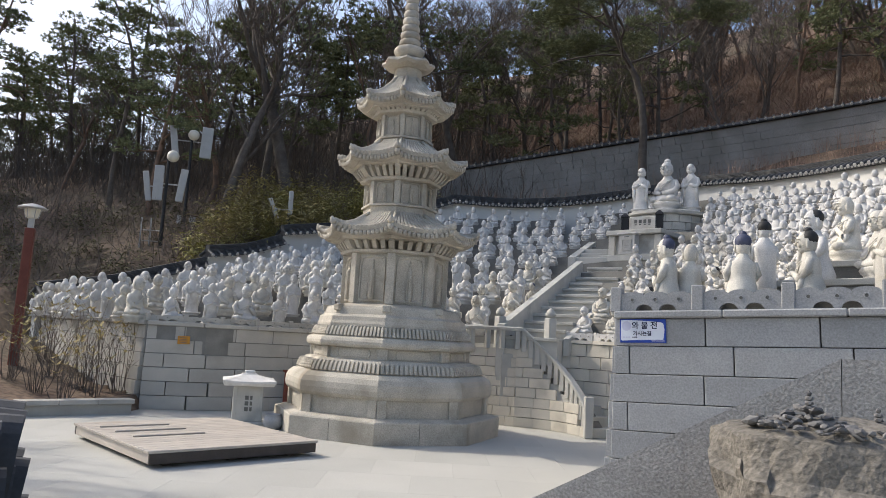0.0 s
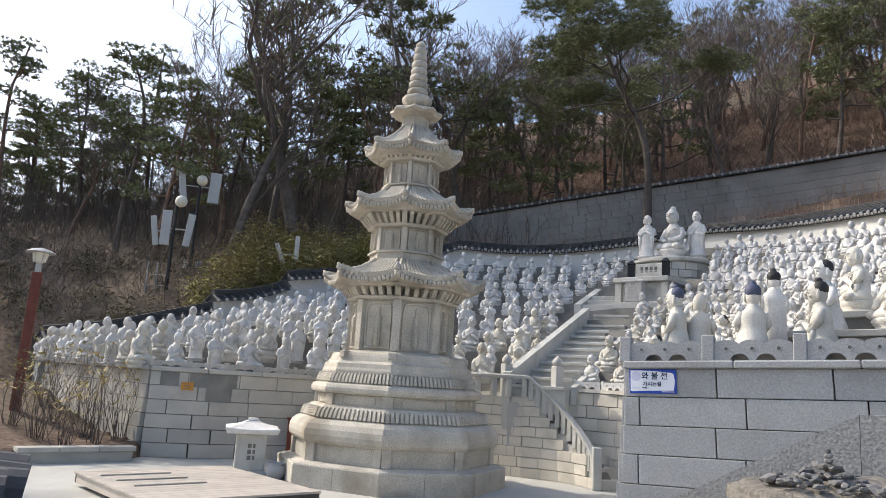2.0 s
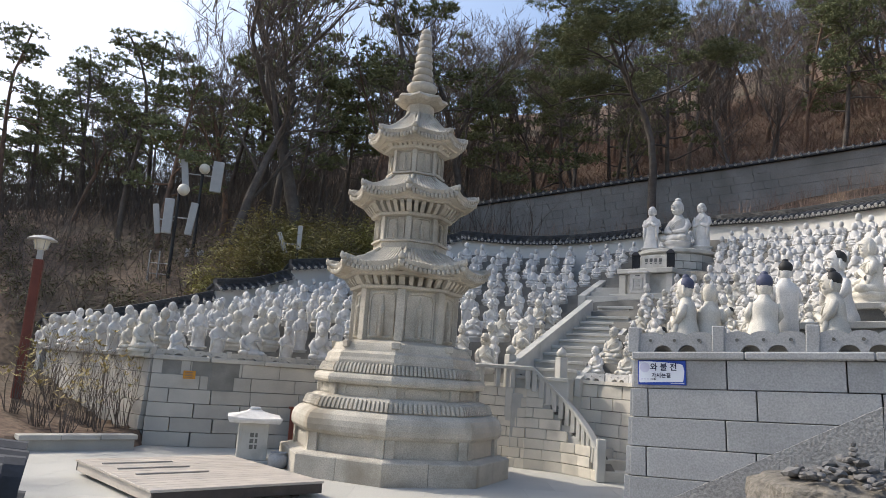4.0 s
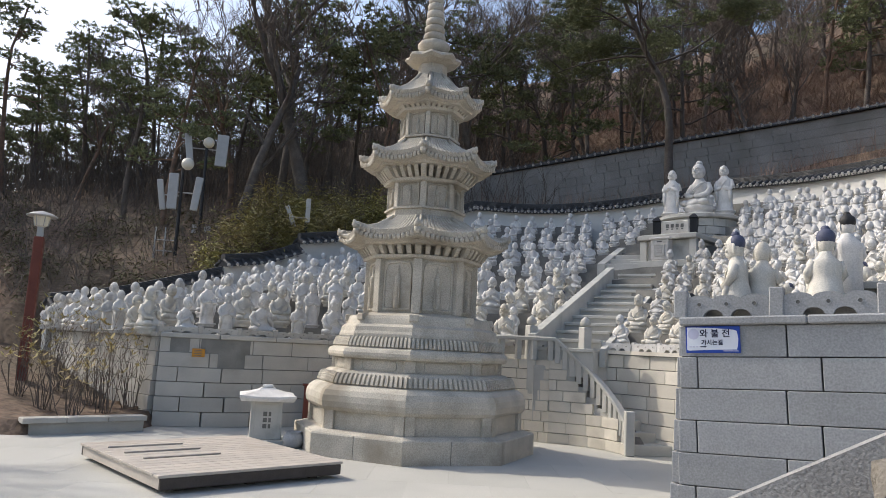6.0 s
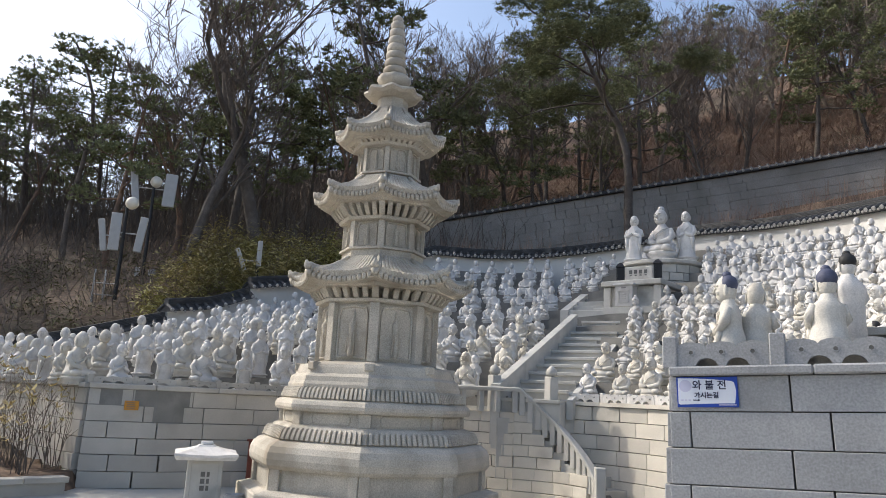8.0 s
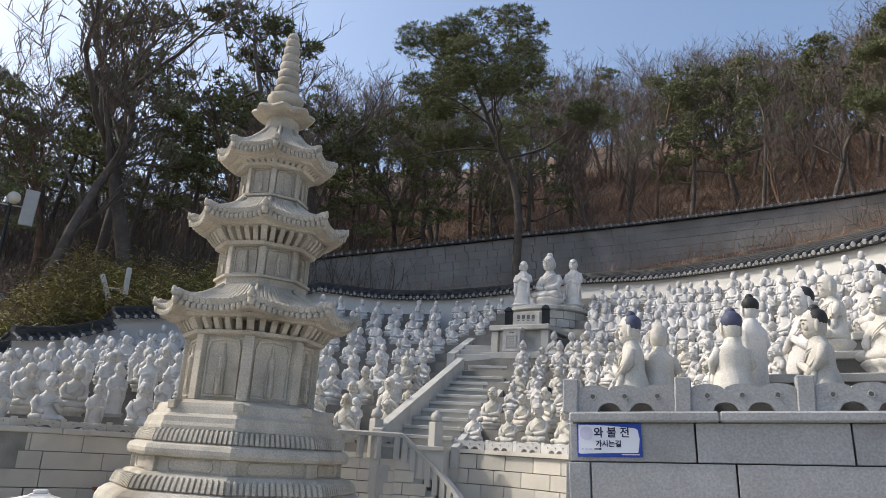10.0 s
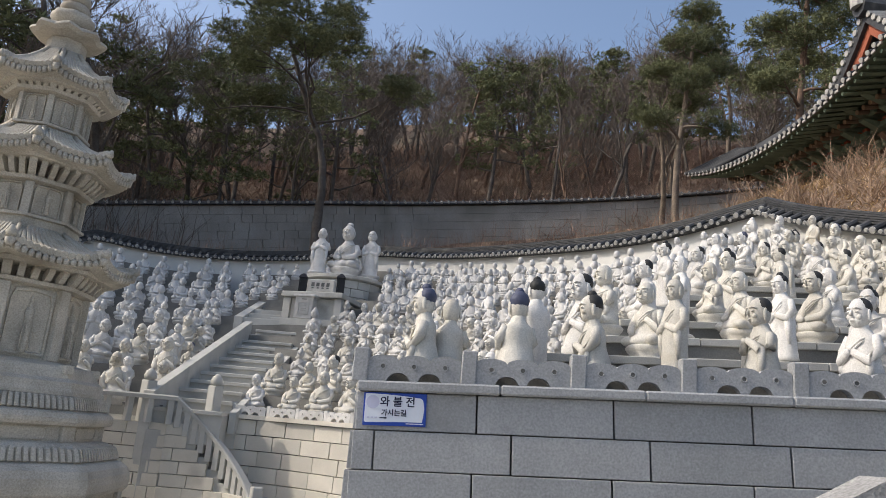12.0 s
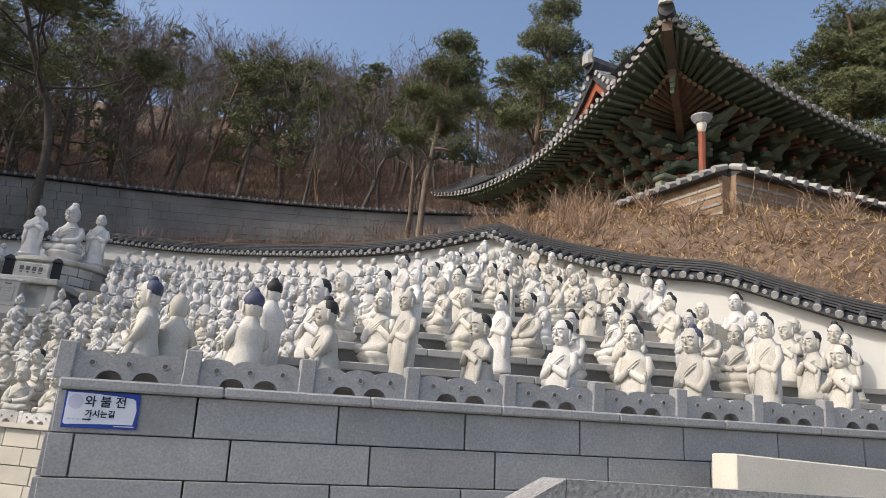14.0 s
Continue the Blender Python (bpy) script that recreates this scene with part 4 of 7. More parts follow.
            relief_figure(bm, a, ap, z0 + 0.08 * h, 0.80 * h, hw * 1.05)
            part("relief", bm, P, root, "robed figure carved in low relief", smooth=True)
        part("ring_beam", octa_body([(r, z1 - 0.01), (r + 0.10, z1 + 0.01), (r + 0.12, z1 + 0.05), (r + 0.05, z1 + 0.06)]), P, root)
        part("core", octa_body([(r * 0.95, z1), (r * 0.95, ze - 0.06)]), P, root)
        brackets(root, rb, R * 0.80, zb0, zb1, per)
        part("soffit_ring", octa_body([(R * 0.74, ze - 0.135), (R * 0.86, ze - 0.125), (R * 0.88, ze - 0.085), (R * 0.7, ze - 0.03)]), P, root)
        eave_roof(root, R, ze, zt, rt, ribs)
    for (r, z0, z1) in ((0.615, 3.30, 3.53), (0.475, 4.50, 4.65)):
        part("parapet", octa_body([(r, z0), (r, z0 + 0.03), (r - 0.03, z0 + 0.04), (r - 0.03, z1 - 0.07), (r + 0.01, z1 - 0.06), (r + 0.01, z1 - 0.03), (r - 0.04, z1 - 0.02), (r - 0.06, z1)]), P, root)
    part("finial_neck", octa_body([(0.27, 5.58), (0.235, 5.63), (0.225, 5.83), (0.25, 5.84)]), P, root)
    # scalloped cap
    bm = bmesh.new()
    rings = []
    for r, z in ((0.24, 5.83), (0.37, 5.865), (0.42, 5.905), (0.41, 5.94), (0.30, 5.985), (0.17, 6.04)):
        rings.append([(r * (1 + 0.06 * math.cos(8 * t)) * math.cos(t + radians(TURN0)), r * (1 + 0.06 * math.cos(8 * t)) * math.sin(t + radians(TURN0)), z + 0.015 * math.cos(8 * t) * (r > 0.3)) for t in [2 * math.pi * i / 32 for i in range(32)]])
    loft(bm, rings)
    part("finial_cap", bm, P, root)
    bm = bmesh.new()
    rings = []
    for r, z in ((0.13, 6.03), (0.19, 6.06), (0.235, 6.14), (0.23, 6.20), (0.17, 6.235), (0.13, 6.25)):
        rings.append([(r * (1 + 0.09 * abs(math.cos(4 * t))) * math.cos(t), r * (1 + 0.09 * abs(math.cos(4 * t))) * math.sin(t), z) for t in [2 * math.pi * i / 32 for i in range(32)]])
    loft(bm, rings)
    part("finial_lotus", bm, P, root, smooth=True)
    z = 6.24
    for i in range(7):
        r = 0.165 - 0.011 * i
        h = 0.125
        bm = bmesh.new()
        prof = [(r * 0.86, z), (r * 1.0, z + 0.02), (r * 1.07, z + h * 0.5), (r * 1.0, z + h - 0.02), (r * 0.86, z + h)]
        loft(bm, [[(q * (1 + 0.02 * math.cos(9 * t)) * math.cos(t), q * (1 + 0.02 * math.cos(9 * t)) * math.sin(t), zz) for t in [2 * math.pi * j / 24 for j in range(24)]] for q, zz in prof])
        part("finial_ring", bm, P, root, smooth=True)
        z += h
    bm = bmesh.new()
    loft(bm, [[(q * math.cos(t), q * math.sin(t), zz) for t in [2 * math.pi * j / 16 for j in range(16)]] for q, zz in ((0.06, z), (0.085, z + 0.03), (0.08, z + 0.07), (0.045, z + 0.11), (0.01, z + 0.125))])
    part("finial_jewel", bm, P, root, smooth=True)
    return root


pagoda()

# ---- statues ----


def head(bm, y, z, r, hair, bun, fine=True):
    """A carved head: brow, nose, lips, chin and long ears; hair as a cap at the back."""
    a, b = (12, 9) if fine else (9, 6)
    ell(bm, (0, y, z), (r * 0.76, r * 0.86, r * 1.06), a, b)
    ell(bm, (0, y - r * 0.22, z - r * 0.48), (r * 0.60, r * 0.58, r * 0.52), a - 2, b - 2)
    for s in (-1, 1):
        ell(bm, (s * r * 0.76, y + r * 0.08, z - r * 0.16), (r * 0.09, r * 0.20, r * 0.46), 6, 5)
    if fine:
        tube(bm, [Vector((0, y - r * 0.84, z + r * 0.22)), Vector((0, y - r * 0.98, z - r * 0.22))], [r * 0.06, r * 0.13], 6, True)
        for s in (-1, 1):
            tube(bm, [Vector((s * r * 0.12, y - r * 0.85, z + r * 0.25)), Vector((s * r * 0.36, y - r * 0.79, z + r * 0.33)), Vector((s * r * 0.60, y - r * 0.56, z + r * 0.22))], [r * 0.05, r * 0.07, r * 0.04], 5, True)
            ell(bm, (s * r * 0.33, y - r * 0.76, z + r * 0.04), (r * 0.19, r * 0.09, r * 0.07), 6, 4)
            ell(bm, (s * r * 0.42, y - r * 0.56, z - r * 0.28), (r * 0.20, r * 0.20, r * 0.20), 6, 4)
        ell(bm, (0, y - r * 0.83, z - r * 0.52), (r * 0.22, r * 0.10, r * 0.07), 6, 4)
    if hair:
        ell(bm, (0, y + r * 0.22, z + r * 0.40), (r * 0.80, r * 0.74, r * 0.72), 12, 8, 1)
    if bun:
        ell(bm, (0, y + r * 0.1, z + r * 1.06), (r * 0.40, r * 0.40, r * 0.34), 9, 5, 1 if hair else 0)


def robe(bm, prof, seg, folds, depth, twist, seed):
    """A draped body: rings of (z, rx, ry, yshift), their outline furrowed by folds that wind down the cloth."""
    rings = []
    for z, rx, ry, ys in prof:
        row = []
        for k in range(seg):
            a = 2 * math.pi * k / seg
            f = 1 + depth * math.sin(folds * a + twist * z * 6 + seed) * (0.6 + 0.4 * math.sin(a * 2 + seed * 1.7 + z * 5)) + 0.04 * noise.noise((math.cos(a) * 2, math.sin(a) * 2, z * 5 + seed))
            row.append((rx * f * math.cos(a), ys + ry * f * math.sin(a), z))
        rings.append(row)
    loft(bm, rings)


def spread(prof, n):
    """A profile resampled in n even steps of height."""
    z = np.array([q[0] for q in prof])
    return [(zz, *(float(np.interp(zz, z, [q[i] for q in prof])) for i in (1, 2, 3))) for zz in np.linspace(z[0], z[-1], n)]


def statue_mesh(kind, hair, seed, mats, lotus=True, skull=1.0, fine=True):
    """A stone figure about 1 unit high that faces -y: seated, kneeling or standing, with or without painted hair."""
    bm = bmesh.new()
    rnd = random.Random(seed)
    lean = rnd.uniform(-0.02, 0.02)
    seg, n = (22, 15) if fine else (12, 8)
    z = 0.0
    if lotus:
        h = 0.17 if kind == "seated" else 0.08
        w = 0.27 if kind == "seated" else 0.205
        rings = []
        for f, q, pet in ((0.0, 0.80, 0.0), (0.18, 0.86, 0.0), (0.30, 0.78, 0.03), (0.55, 0.92, 0.06), (0.82, 1.0, 0.07), (1.0, 0.94, 0.03)):
            rings.append([(w * q * (1 + pet * abs(math.cos(5 * t))) * math.cos(t), w * 0.94 * q * (1 + pet * abs(math.cos(5 * t))) * math.sin(t), h * f) for t in [2 * math.pi * i / 20 for i in range(20)]])
        loft(bm, rings)
        z = h - 0.01
    twist, folds = rnd.uniform(-1.6, 1.6), rnd.choice((7, 8, 9))
    pose_kind = rnd.randrange(3)
    if kind == "seated":
        prof = [(z, 0.25, 0.21, -0.01), (z + 0.05, 0.275, 0.23, -0.02), (z + 0.11, 0.25, 0.20, -0.01), (z + 0.17, 0.195, 0.155, 0.03), (z + 0.30, 0.18, 0.135, 0.045), (z + 0.40, 0.195, 0.13, 0.045), (z + 0.45, 0.165, 0.115, 0.04), (z + 0.49, 0.095, 0.09, 0.03), (z + 0.55, 0.066, 0.07, 0.02)]
        robe(bm, spread(prof, n), seg, folds, 0.055, twist, seed)
        for s in (-1, 1):
            hand = ((0.03, -0.15, z + 0.30), (0.10, -0.20, z + 0.15), (0.02, -0.19, z + 0.17))[pose_kind]
            if pose_kind == 1 and s > 0:
                hand = (0.08, -0.15, z + 0.33)
            tube(bm, [Vector((s * 0.155, 0.045, z + 0.435)), Vector((s * 0.215, 0.02, z + 0.31)), Vector((s * 0.19, -0.07, z + 0.21)), Vector((s * hand[0], hand[1], hand[2]))], [0.052, 0.062, 0.058, 0.034], 8, True)
            tube(bm, [Vector((s * 0.20, -0.03, z + 0.23)), Vector((s * 0.215, -0.06, z + 0.10))], [0.05, 0.025], 6, True)
            ell(bm, (s * 0.185, -0.14, z + 0.065), (0.105, 0.105, 0.066), 9, 5)
        hz, hr = z + 0.675, 0.148
    elif kind == "kneeling":
        prof = [(z, 0.23, 0.24, 0.03), (z + 0.08, 0.245, 0.25, 0.02), (z + 0.22, 0.215, 0.20, 0.02), (z + 0.36, 0.19, 0.155, 0.02), (z + 0.50, 0.20, 0.14, 0.03), (z + 0.58, 0.185, 0.125, 0.03), (z + 0.62, 0.11, 0.10, 0.02), (z + 0.70, 0.075, 0.078, 0.01)]
        robe(bm, spread(prof, n + 2), seg, folds, 0.05, twist, seed)
        for s in (-1, 1):
            up = (0.40, 0.50, 0.34)[pose_kind]
            tube(bm, [Vector((s * 0.165, 0.03, z + 0.57)), Vector((s * 0.225, 0.0, z + 0.42)), Vector((s * 0.17, -0.12, z + up - 0.10)), Vector((s * 0.025, -0.19, z + up))], [0.055, 0.066, 0.062, 0.036], 8, True)
            tube(bm, [Vector((s * 0.17, -0.09, z + up - 0.08)), Vector((s * 0.18, -0.10, z + 0.22)), Vector((s * 0.17, -0.12, z + 0.10))], [0.05, 0.045, 0.02], 7, True)
        hz, hr = z + 0.815, 0.162
    else:
        prof = [(0.05, 0.165, 0.135, 0), (0.16, 0.155, 0.125, 0), (0.36, 0.145, 0.118, 0), (0.52, 0.145, 0.118, 0.0), (0.64, 0.155, 0.11, 0.01), (0.70, 0.15, 0.10, 0.01), (0.745, 0.085, 0.075, 0.005), (0.80, 0.056, 0.06, 0)]
        robe(bm, spread(prof, n + 4), seg, folds, 0.06, twist, seed)
        for s in (-1, 1):
            up = (0.54, 0.60, 0.50)[pose_kind]
            tube(bm, [Vector((s * 0.125, 0.0, 0.695)), Vector((s * 0.165, -0.01, 0.575)), Vector((s * 0.13, -0.08, up - 0.05)), Vector((s * 0.018, -0.125, up))], [0.042, 0.048, 0.05, 0.03], 8, True)
            tube(bm, [Vector((s * 0.13, -0.07, up - 0.04)), Vector((s * 0.135, -0.065, 0.36)), Vector((s * 0.13, -0.055, 0.22))], [0.042, 0.036, 0.015], 7, True)
        hz, hr = 0.885, 0.112
    if fine:  # the hem of the outer robe, from one shoulder across the chest
        top = hz - hr * 1.45
        w = 0.16 if kind != "standing" else 0.125
        for o in (0.0, 0.035):
            tube(bm, [Vector((w * 0.9, 0.0, top)), Vector((w * 0.5, -w * 0.72, top - 0.05 - o)), Vector((-w * 0.1, -w * 0.86, top - 0.13 - o)), Vector((-w * 0.75, -w * 0.5, top - 0.21 - o))], [0.010, 0.013, 0.013, 0.008], 5)
    head(bm, -0.01, hz - 0.10 * (1 - skull), hr * skull, hair, rnd.random() < 0.2, fine)
    for v in bm.verts:
        v.co.x += lean * v.co.z
    me = bpy.data.meshes.new("statue")
    bm.to_mesh(me)
    bm.free()
    for p in me.polygons:
        p.use_smooth = True
    for m in mats:
        me.materials.append(m)
    return me


WHITE, WARM = M["statue"], M["statue_warm"]
SEATED = [statue_mesh("seated", False, i, (WHITE, WHITE)) for i in range(5)]
SEATED_WARM = [statue_mesh("seated", False, 20 + i, (WARM, WARM)) for i in range(3)]
STANDING = [statue_mesh("standing", False, 40 + i, (WHITE, WHITE)) for i in range(3)]
HAIR_SEATED = [statue_mesh("seated", True, 60 + i, (w, h)) for i, (w, h) in enumerate(((WARM, M["hair_black"]), (WHITE, M["hair_black"]), (WARM, M["hair_blue"])))]
HAIR_STANDING = [statue_mesh("standing", True, 80 + i, (w, h)) for i, (w, h) in enumerate(((WHITE, M["hair_black"]), (WARM, M["hair_black"]), (WHITE, M["hair_blue"])))]
LABELS = {"seated": "small white granite statue seated on a lotus base", "warm": "small cream granite statue seated on a lotus base", "standing": "small white granite standing robed statue", "hair": "white stone statue with dark painted hair"}
NAMES = {"seated": "seated_statue", "warm": "seated_statue", "standing": "standing_statue", "hair": "painted_hair_statue"}
rs = random.Random(11)


def statue(x, y, z, h, kind, face, group):
    me = rs.choice({"seated": SEATED, "warm": SEATED_WARM, "standing": STANDING, "hair": HAIR_SEATED}[kind])
    ob = new(NAMES[kind], me)
    hh = 0.95 if kind != "standing" else 0.98
    s = h / hh
    ob.matrix_basis = pose(x, y, z, rs.uniform(-1.5, 1.5), rs.uniform(-1.5, 1.5), face) @ Matrix.Diagonal((s * rs.uniform(0.94, 1.06), s * rs.uniform(0.94, 1.06), s, 1))
    return tagged(ob, LABELS[kind], "statue", group)


far_rows = []


def facing(x, y):
    """The turn that makes a statue at x, y face the pagoda."""
    return math.degrees(math.atan2(PY - 1.5 - y, PX - x)) + 90


def row_of(line, pitch, h, back, group, far, kinds, ok=lambda x, y: True):
    """Statues along one terrace line, set back from its edge, staggered."""
    total = sum(np.linalg.norm((b - a)[:2]) for a, b in zip(line, line[1:]))
    n = int(total / pitch)
    if n < 2:
        return
    pts = resample(line, 2 * n + 1)
    off = rs.choice((0, 1))
    for i in range(off, 2 * n + 1, 2):
        p = pts[i]
        v = p[:2] - CENTRE
        v = v / np.linalg.norm(v)
        x, y = p[0] + v[0] * back + rs.uniform(-0.05, 0.05), p[1] + v[1] * back + rs.uniform(-0.04, 0.04)
        if not ok(x, y):
            continue
        hh = h * rs.uniform(0.88, 1.12)
        kind = rs.choices(("seated", "warm", "standing", "hair"), kinds)[0]
        if kind == "standing":
            hh *= 1.12
        if far:
            far_rows.append((x, y, p[2], hh, facing(x, y) + rs.uniform(-12, 12)))
        else:
            statue(x, y, p[2], hh, kind, facing(x, y) + rs.uniform(-14, 14), group)


d_st = (STAIR_TOP - STAIR_FOOT) / np.linalg.norm(STAIR_TOP - STAIR_FOOT)
r_st = np.array((d_st[1], -d_st[0]))


def off_stair(x, y):
    q = np.array((x, y)) - STAIR_FOOT
    u, w = q @ d_st, q @ r_st
    if -0.8 < u < 4.6 and -0.30 < w < 1.18 or 4.3 < u < 7.0 and -0.72 < w < 1.6:
        return False
    if 4.5 < u < 8.4 and -0.2 < w < 2.40:
        return False
    return True


def left_of_stair(x, y):
    q = np.array((x, y)) - STAIR_FOOT
    return off_stair(x, y) and q @ r_st < 0.3 or (q @ d_st > 7.5 and off_stair(x, y) and q @ r_st < 2.0)


def outside_right_steps(x, y):
    q = np.array((x, y)) - RAIL0
    s, d = q @ RAIL_DIR, q @ RAIL_IN
    if d < 0.05 and s > -0.4:
        return False
    j = (d - 0.6) / 0.48
    if d < 0.68 + 0.48 * ROWS_R + 0.3 and s > 1.05 + 0.36 * max(0, j):
        return False
    return off_stair(x, y) and (q @ RAIL_IN > 0.2)


for k in range(ROWS_L):
    row_of(left_row(k), 0.60 if k < 3 else 0.52, 0.70 if k < 4 else 0.58, 0.30, "statues on the left terraces", k >= 6, (5, 4, 6, 0) if k < 5 else (1, 0, 0, 0), left_of_stair)
for k in range(ROWS_M):
    row_of(mid_row(k), 0.50 if k < 3 else 0.43, 0.63 if k < 2 else 0.54 if k < 9 else 0.47, 0.18, "statues on the middle terraces", k >= 7, (3, 4, 1, 2.2) if k < 4 else (8, 2, 0.5, 0.3), outside_right_steps)

if far_rows:
    bm = bmesh.new()
    sources = [statue_mesh("seated", False, 100 + i, (WHITE, WHITE), fine=False) for i in range(5)]
    for x, y, z, h, face in far_rows:
        a = len(bm.verts)
        bm.from_mesh(rs.choice(sources))
        bm.verts.ensure_lookup_table()
        s = h / 0.95
        bmesh.ops.transform(bm, matrix=pose(x, y, z, 0, 0, face) @ Matrix.Diagonal((s, s, s, 1)), verts=bm.verts[a:])
    ob = put("small_statues", bm, material("far_white_granite", (0.55, 0.54, 0.525), 0.12, 4.0, 120, 0.75, 0.2, 0.003, (0.36, 0.35, 0.33), 0.6, 0.05, 0.0, 0.12), smooth=True)
    tagged(ob, "crowded far rows of small seated stone statues", "statues", kind="stuff")

# larger statues on the broad steps, each on its own step, looking towards the pagoda
GROUP_R = "larger statues behind the grey railing"
HAIRM = {"black": M["hair_black"], "blue": M["hair_blue"]}
front_kinds = [(0.36, 0.34, 0.60, "kneeling", "blue", -122), (0.54, 0.50, 0.56, "kneeling", 0, 150), (1.01, 0.32, 0.59, "kneeling", "blue", 172), (1.16, 0.60, 0.72, "standing", "black", 178),
               (1.53, 0.32, 0.59, "kneeling", "black", -118), (2.09, 0.32, 0.70, "standing", 0, -100), (2.67, 0.32, 0.60, "kneeling", "black", -112), (3.34, 0.32, 0.62, "kneeling", "black", -96),
               (4.00, 0.32, 0.65, "kneeling", "black", -88), (4.55, 0.32, 0.67, "kneeling", "blue", -104), (5.28, 0.32, 0.80, "standing", 0, -106), (5.42, 0.50, 0.86, "standing", "black", -104),
               (6.06, 0.32, 0.66, "kneeling", "black", -110), (6.9, 0.35, 0.62, "kneeling", "black", -104), (7.6, 0.35, 0.66, "standing", 0, -100)]
big_mesh = {}


def big_statue(s, d, h, kind, hair, z, turn):
    tone = rs.choice((WHITE, WARM, WARM))
    key = (kind, hair, tone.name, rs.randrange(3))
    if key not in big_mesh:
        big_mesh[key] = statue_mesh(kind, bool(hair), 200 + len(big_mesh), (tone, HAIRM.get(hair, tone)), lotus=d > 0.62, skull=0.98)
    p = rail_point(s, d)
    ob = new("painted_hair_statue" if hair else kind + "_statue", big_mesh[key])
    ob.matrix_basis = pose(p[0], p[1], z + RISE * s, rs.uniform(-2, 2), rs.uniform(-2, 2), turn) @ Matrix.Diagonal((h * rs.uniform(0.90, 1.0), h * rs.uniform(0.90, 1.0), h * 1.05, 1))
    words = {"black": "black painted hair", "blue": "blue painted hair", 0: "a bare head"}[hair]
    return tagged(ob, f"{'cream' if tone is WARM else 'white'} stone {kind} disciple statue with {words}", "statue", GROUP_R)


for s, d, h, kind, hair, turn in front_kinds:
    big_statue(s, d, h, kind, hair, 1.88, turn)
for j, (s0, s1, d, z) in enumerate(right_steps):
    s = s0 + rs.uniform(0.15, 0.35)
    while s < s1 - 0.25:
        h = rs.uniform(0.54, 0.66) if j < 6 else rs.uniform(0.46, 0.58)
        kind = rs.choices(("standing", "seated", "kneeling"), (2, 5, 3))[0]
        h *= {"standing": 1.12, "seated": 1.0, "kneeling": 1.02}[kind]
        hair = rs.choices((0, "black", "blue"), (4, 7, 1) if j < 6 else (6, 3, 1))[0]
        big_statue(s, d + 0.24 + rs.uniform(-0.03, 0.03), h, kind, hair, z + 0.01, -104 + rs.uniform(-28, 28))
        s += rs.choice((0.50, 0.62, 0.9, 1.05)) if j < 5 else rs.uniform(0.46, 0.60)

# ---- altar and the triad above it ----


def altar():
    root = empty("stone_altar", pose(4.56, 17.26, 3.60, 0, 0, -42) @ Matrix.Diagonal((1.06, 1.14, 1.09, 1)), "grey granite altar table with a carved offering box", "altar")
    bm = bmesh.new()
    box(bm, (0, 0.45, 0.25), (1.12, 0.9, 0.50), 0, 0.01)
    part("body", bm, M["stair"], root)
    bm = bmesh.new()
    box(bm, (0, 0.45, 0.56), (1.34, 1.15, 0.11), 0, 0.015)
    part("table_slab", bm, M["stair"], root)
    for x in (-0.56, 0.56):
        bm = bmesh.new()
        box(bm, (x, 0.0, 0.25), (0.16, 0.12, 0.50), 0, 0.01)
        part("corner_post", bm, M["stair"], root)
    bm = bmesh.new()
    box(bm, (0, 0.45, -0.02), (1.55, 1.4, 0.14), 0, 0.01)
    part("foot_slab", bm, M["stair"], root)
    ob = empty("offering_box", pose(4.40, 17.24, 3.655, 0, 0, -42) @ Matrix.Diagonal((1.15, 1.1, 1.08, 1)), "white stone offering box with a carved panel", "offering box")
    bm = bmesh.new()
    box(bm, (0, 0, 0.23), (0.36, 0.22, 0.44), 0, 0.012)
    part("box_body", bm, M["statue"], ob)
    bm = bmesh.new()
    box(bm, (0, 0, 0.465), (0.44, 0.28, 0.05), 0, 0.015)
    part("box_lid", bm, M["statue"], ob)
    bm = bmesh.new()
    for z in (0.10, 0.33):
        box(bm, (0, -0.115, z), (0.22, 0.02, 0.02))
    for x in (-0.10, 0.10):
        box(bm, (x, -0.115, 0.215), (0.02, 0.02, 0.25))
    for z in (0.17, 0.21, 0.26):
        box(bm, (0, -0.115, z), (0.10, 0.02, 0.014))
    part("carved_panel", bm, M["stair"], ob)
    bm = bmesh.new()
    box(bm, (0, -0.112, 0.395), (0.10, 0.006, 0.014))
    part("coin_slot", bm, M["black"], ob)


altar()


def lantern(x, y, z):
    root = empty("altar_lantern", pose(x, y, z, 0, 0, -23) @ Matrix.Diagonal((1.2, 1.2, 1.25, 1)), "black metal candle lantern standing on the altar", "lantern", "lanterns on the altar")
    bm = bmesh.new()
    box(bm, (0, 0, 0.015), (0.15, 0.15, 0.03), 0, 0.004)
    part("base", bm, M["black"], root)
    for a in range(4):
        bm = bmesh.new()
        box(bm, (0.058 * (1 if a % 2 else -1), 0.058 * (1 if a // 2 else -1), 0.17), (0.022, 0.022, 0.28))
        part("frame_bar", bm, M["black"], root)
    bm = bmesh.new()
    box(bm, (0, 0, 0.17), (0.10, 0.10, 0.27))
    part("pane", bm, M["black"], root)
    bm = bmesh.new()
    loft(bm, [[(r * sx, r * sy, zz) for sx, sy in ((-1, -1), (1, -1), (1, 1), (-1, 1))] for r, zz in ((0.085, 0.31), (0.06, 0.35), (0.02, 0.39))])
    part("cap", bm, M["black"], root)


lantern(4.44, 17.80, 4.27)
lantern(5.08, 17.12, 4.27)


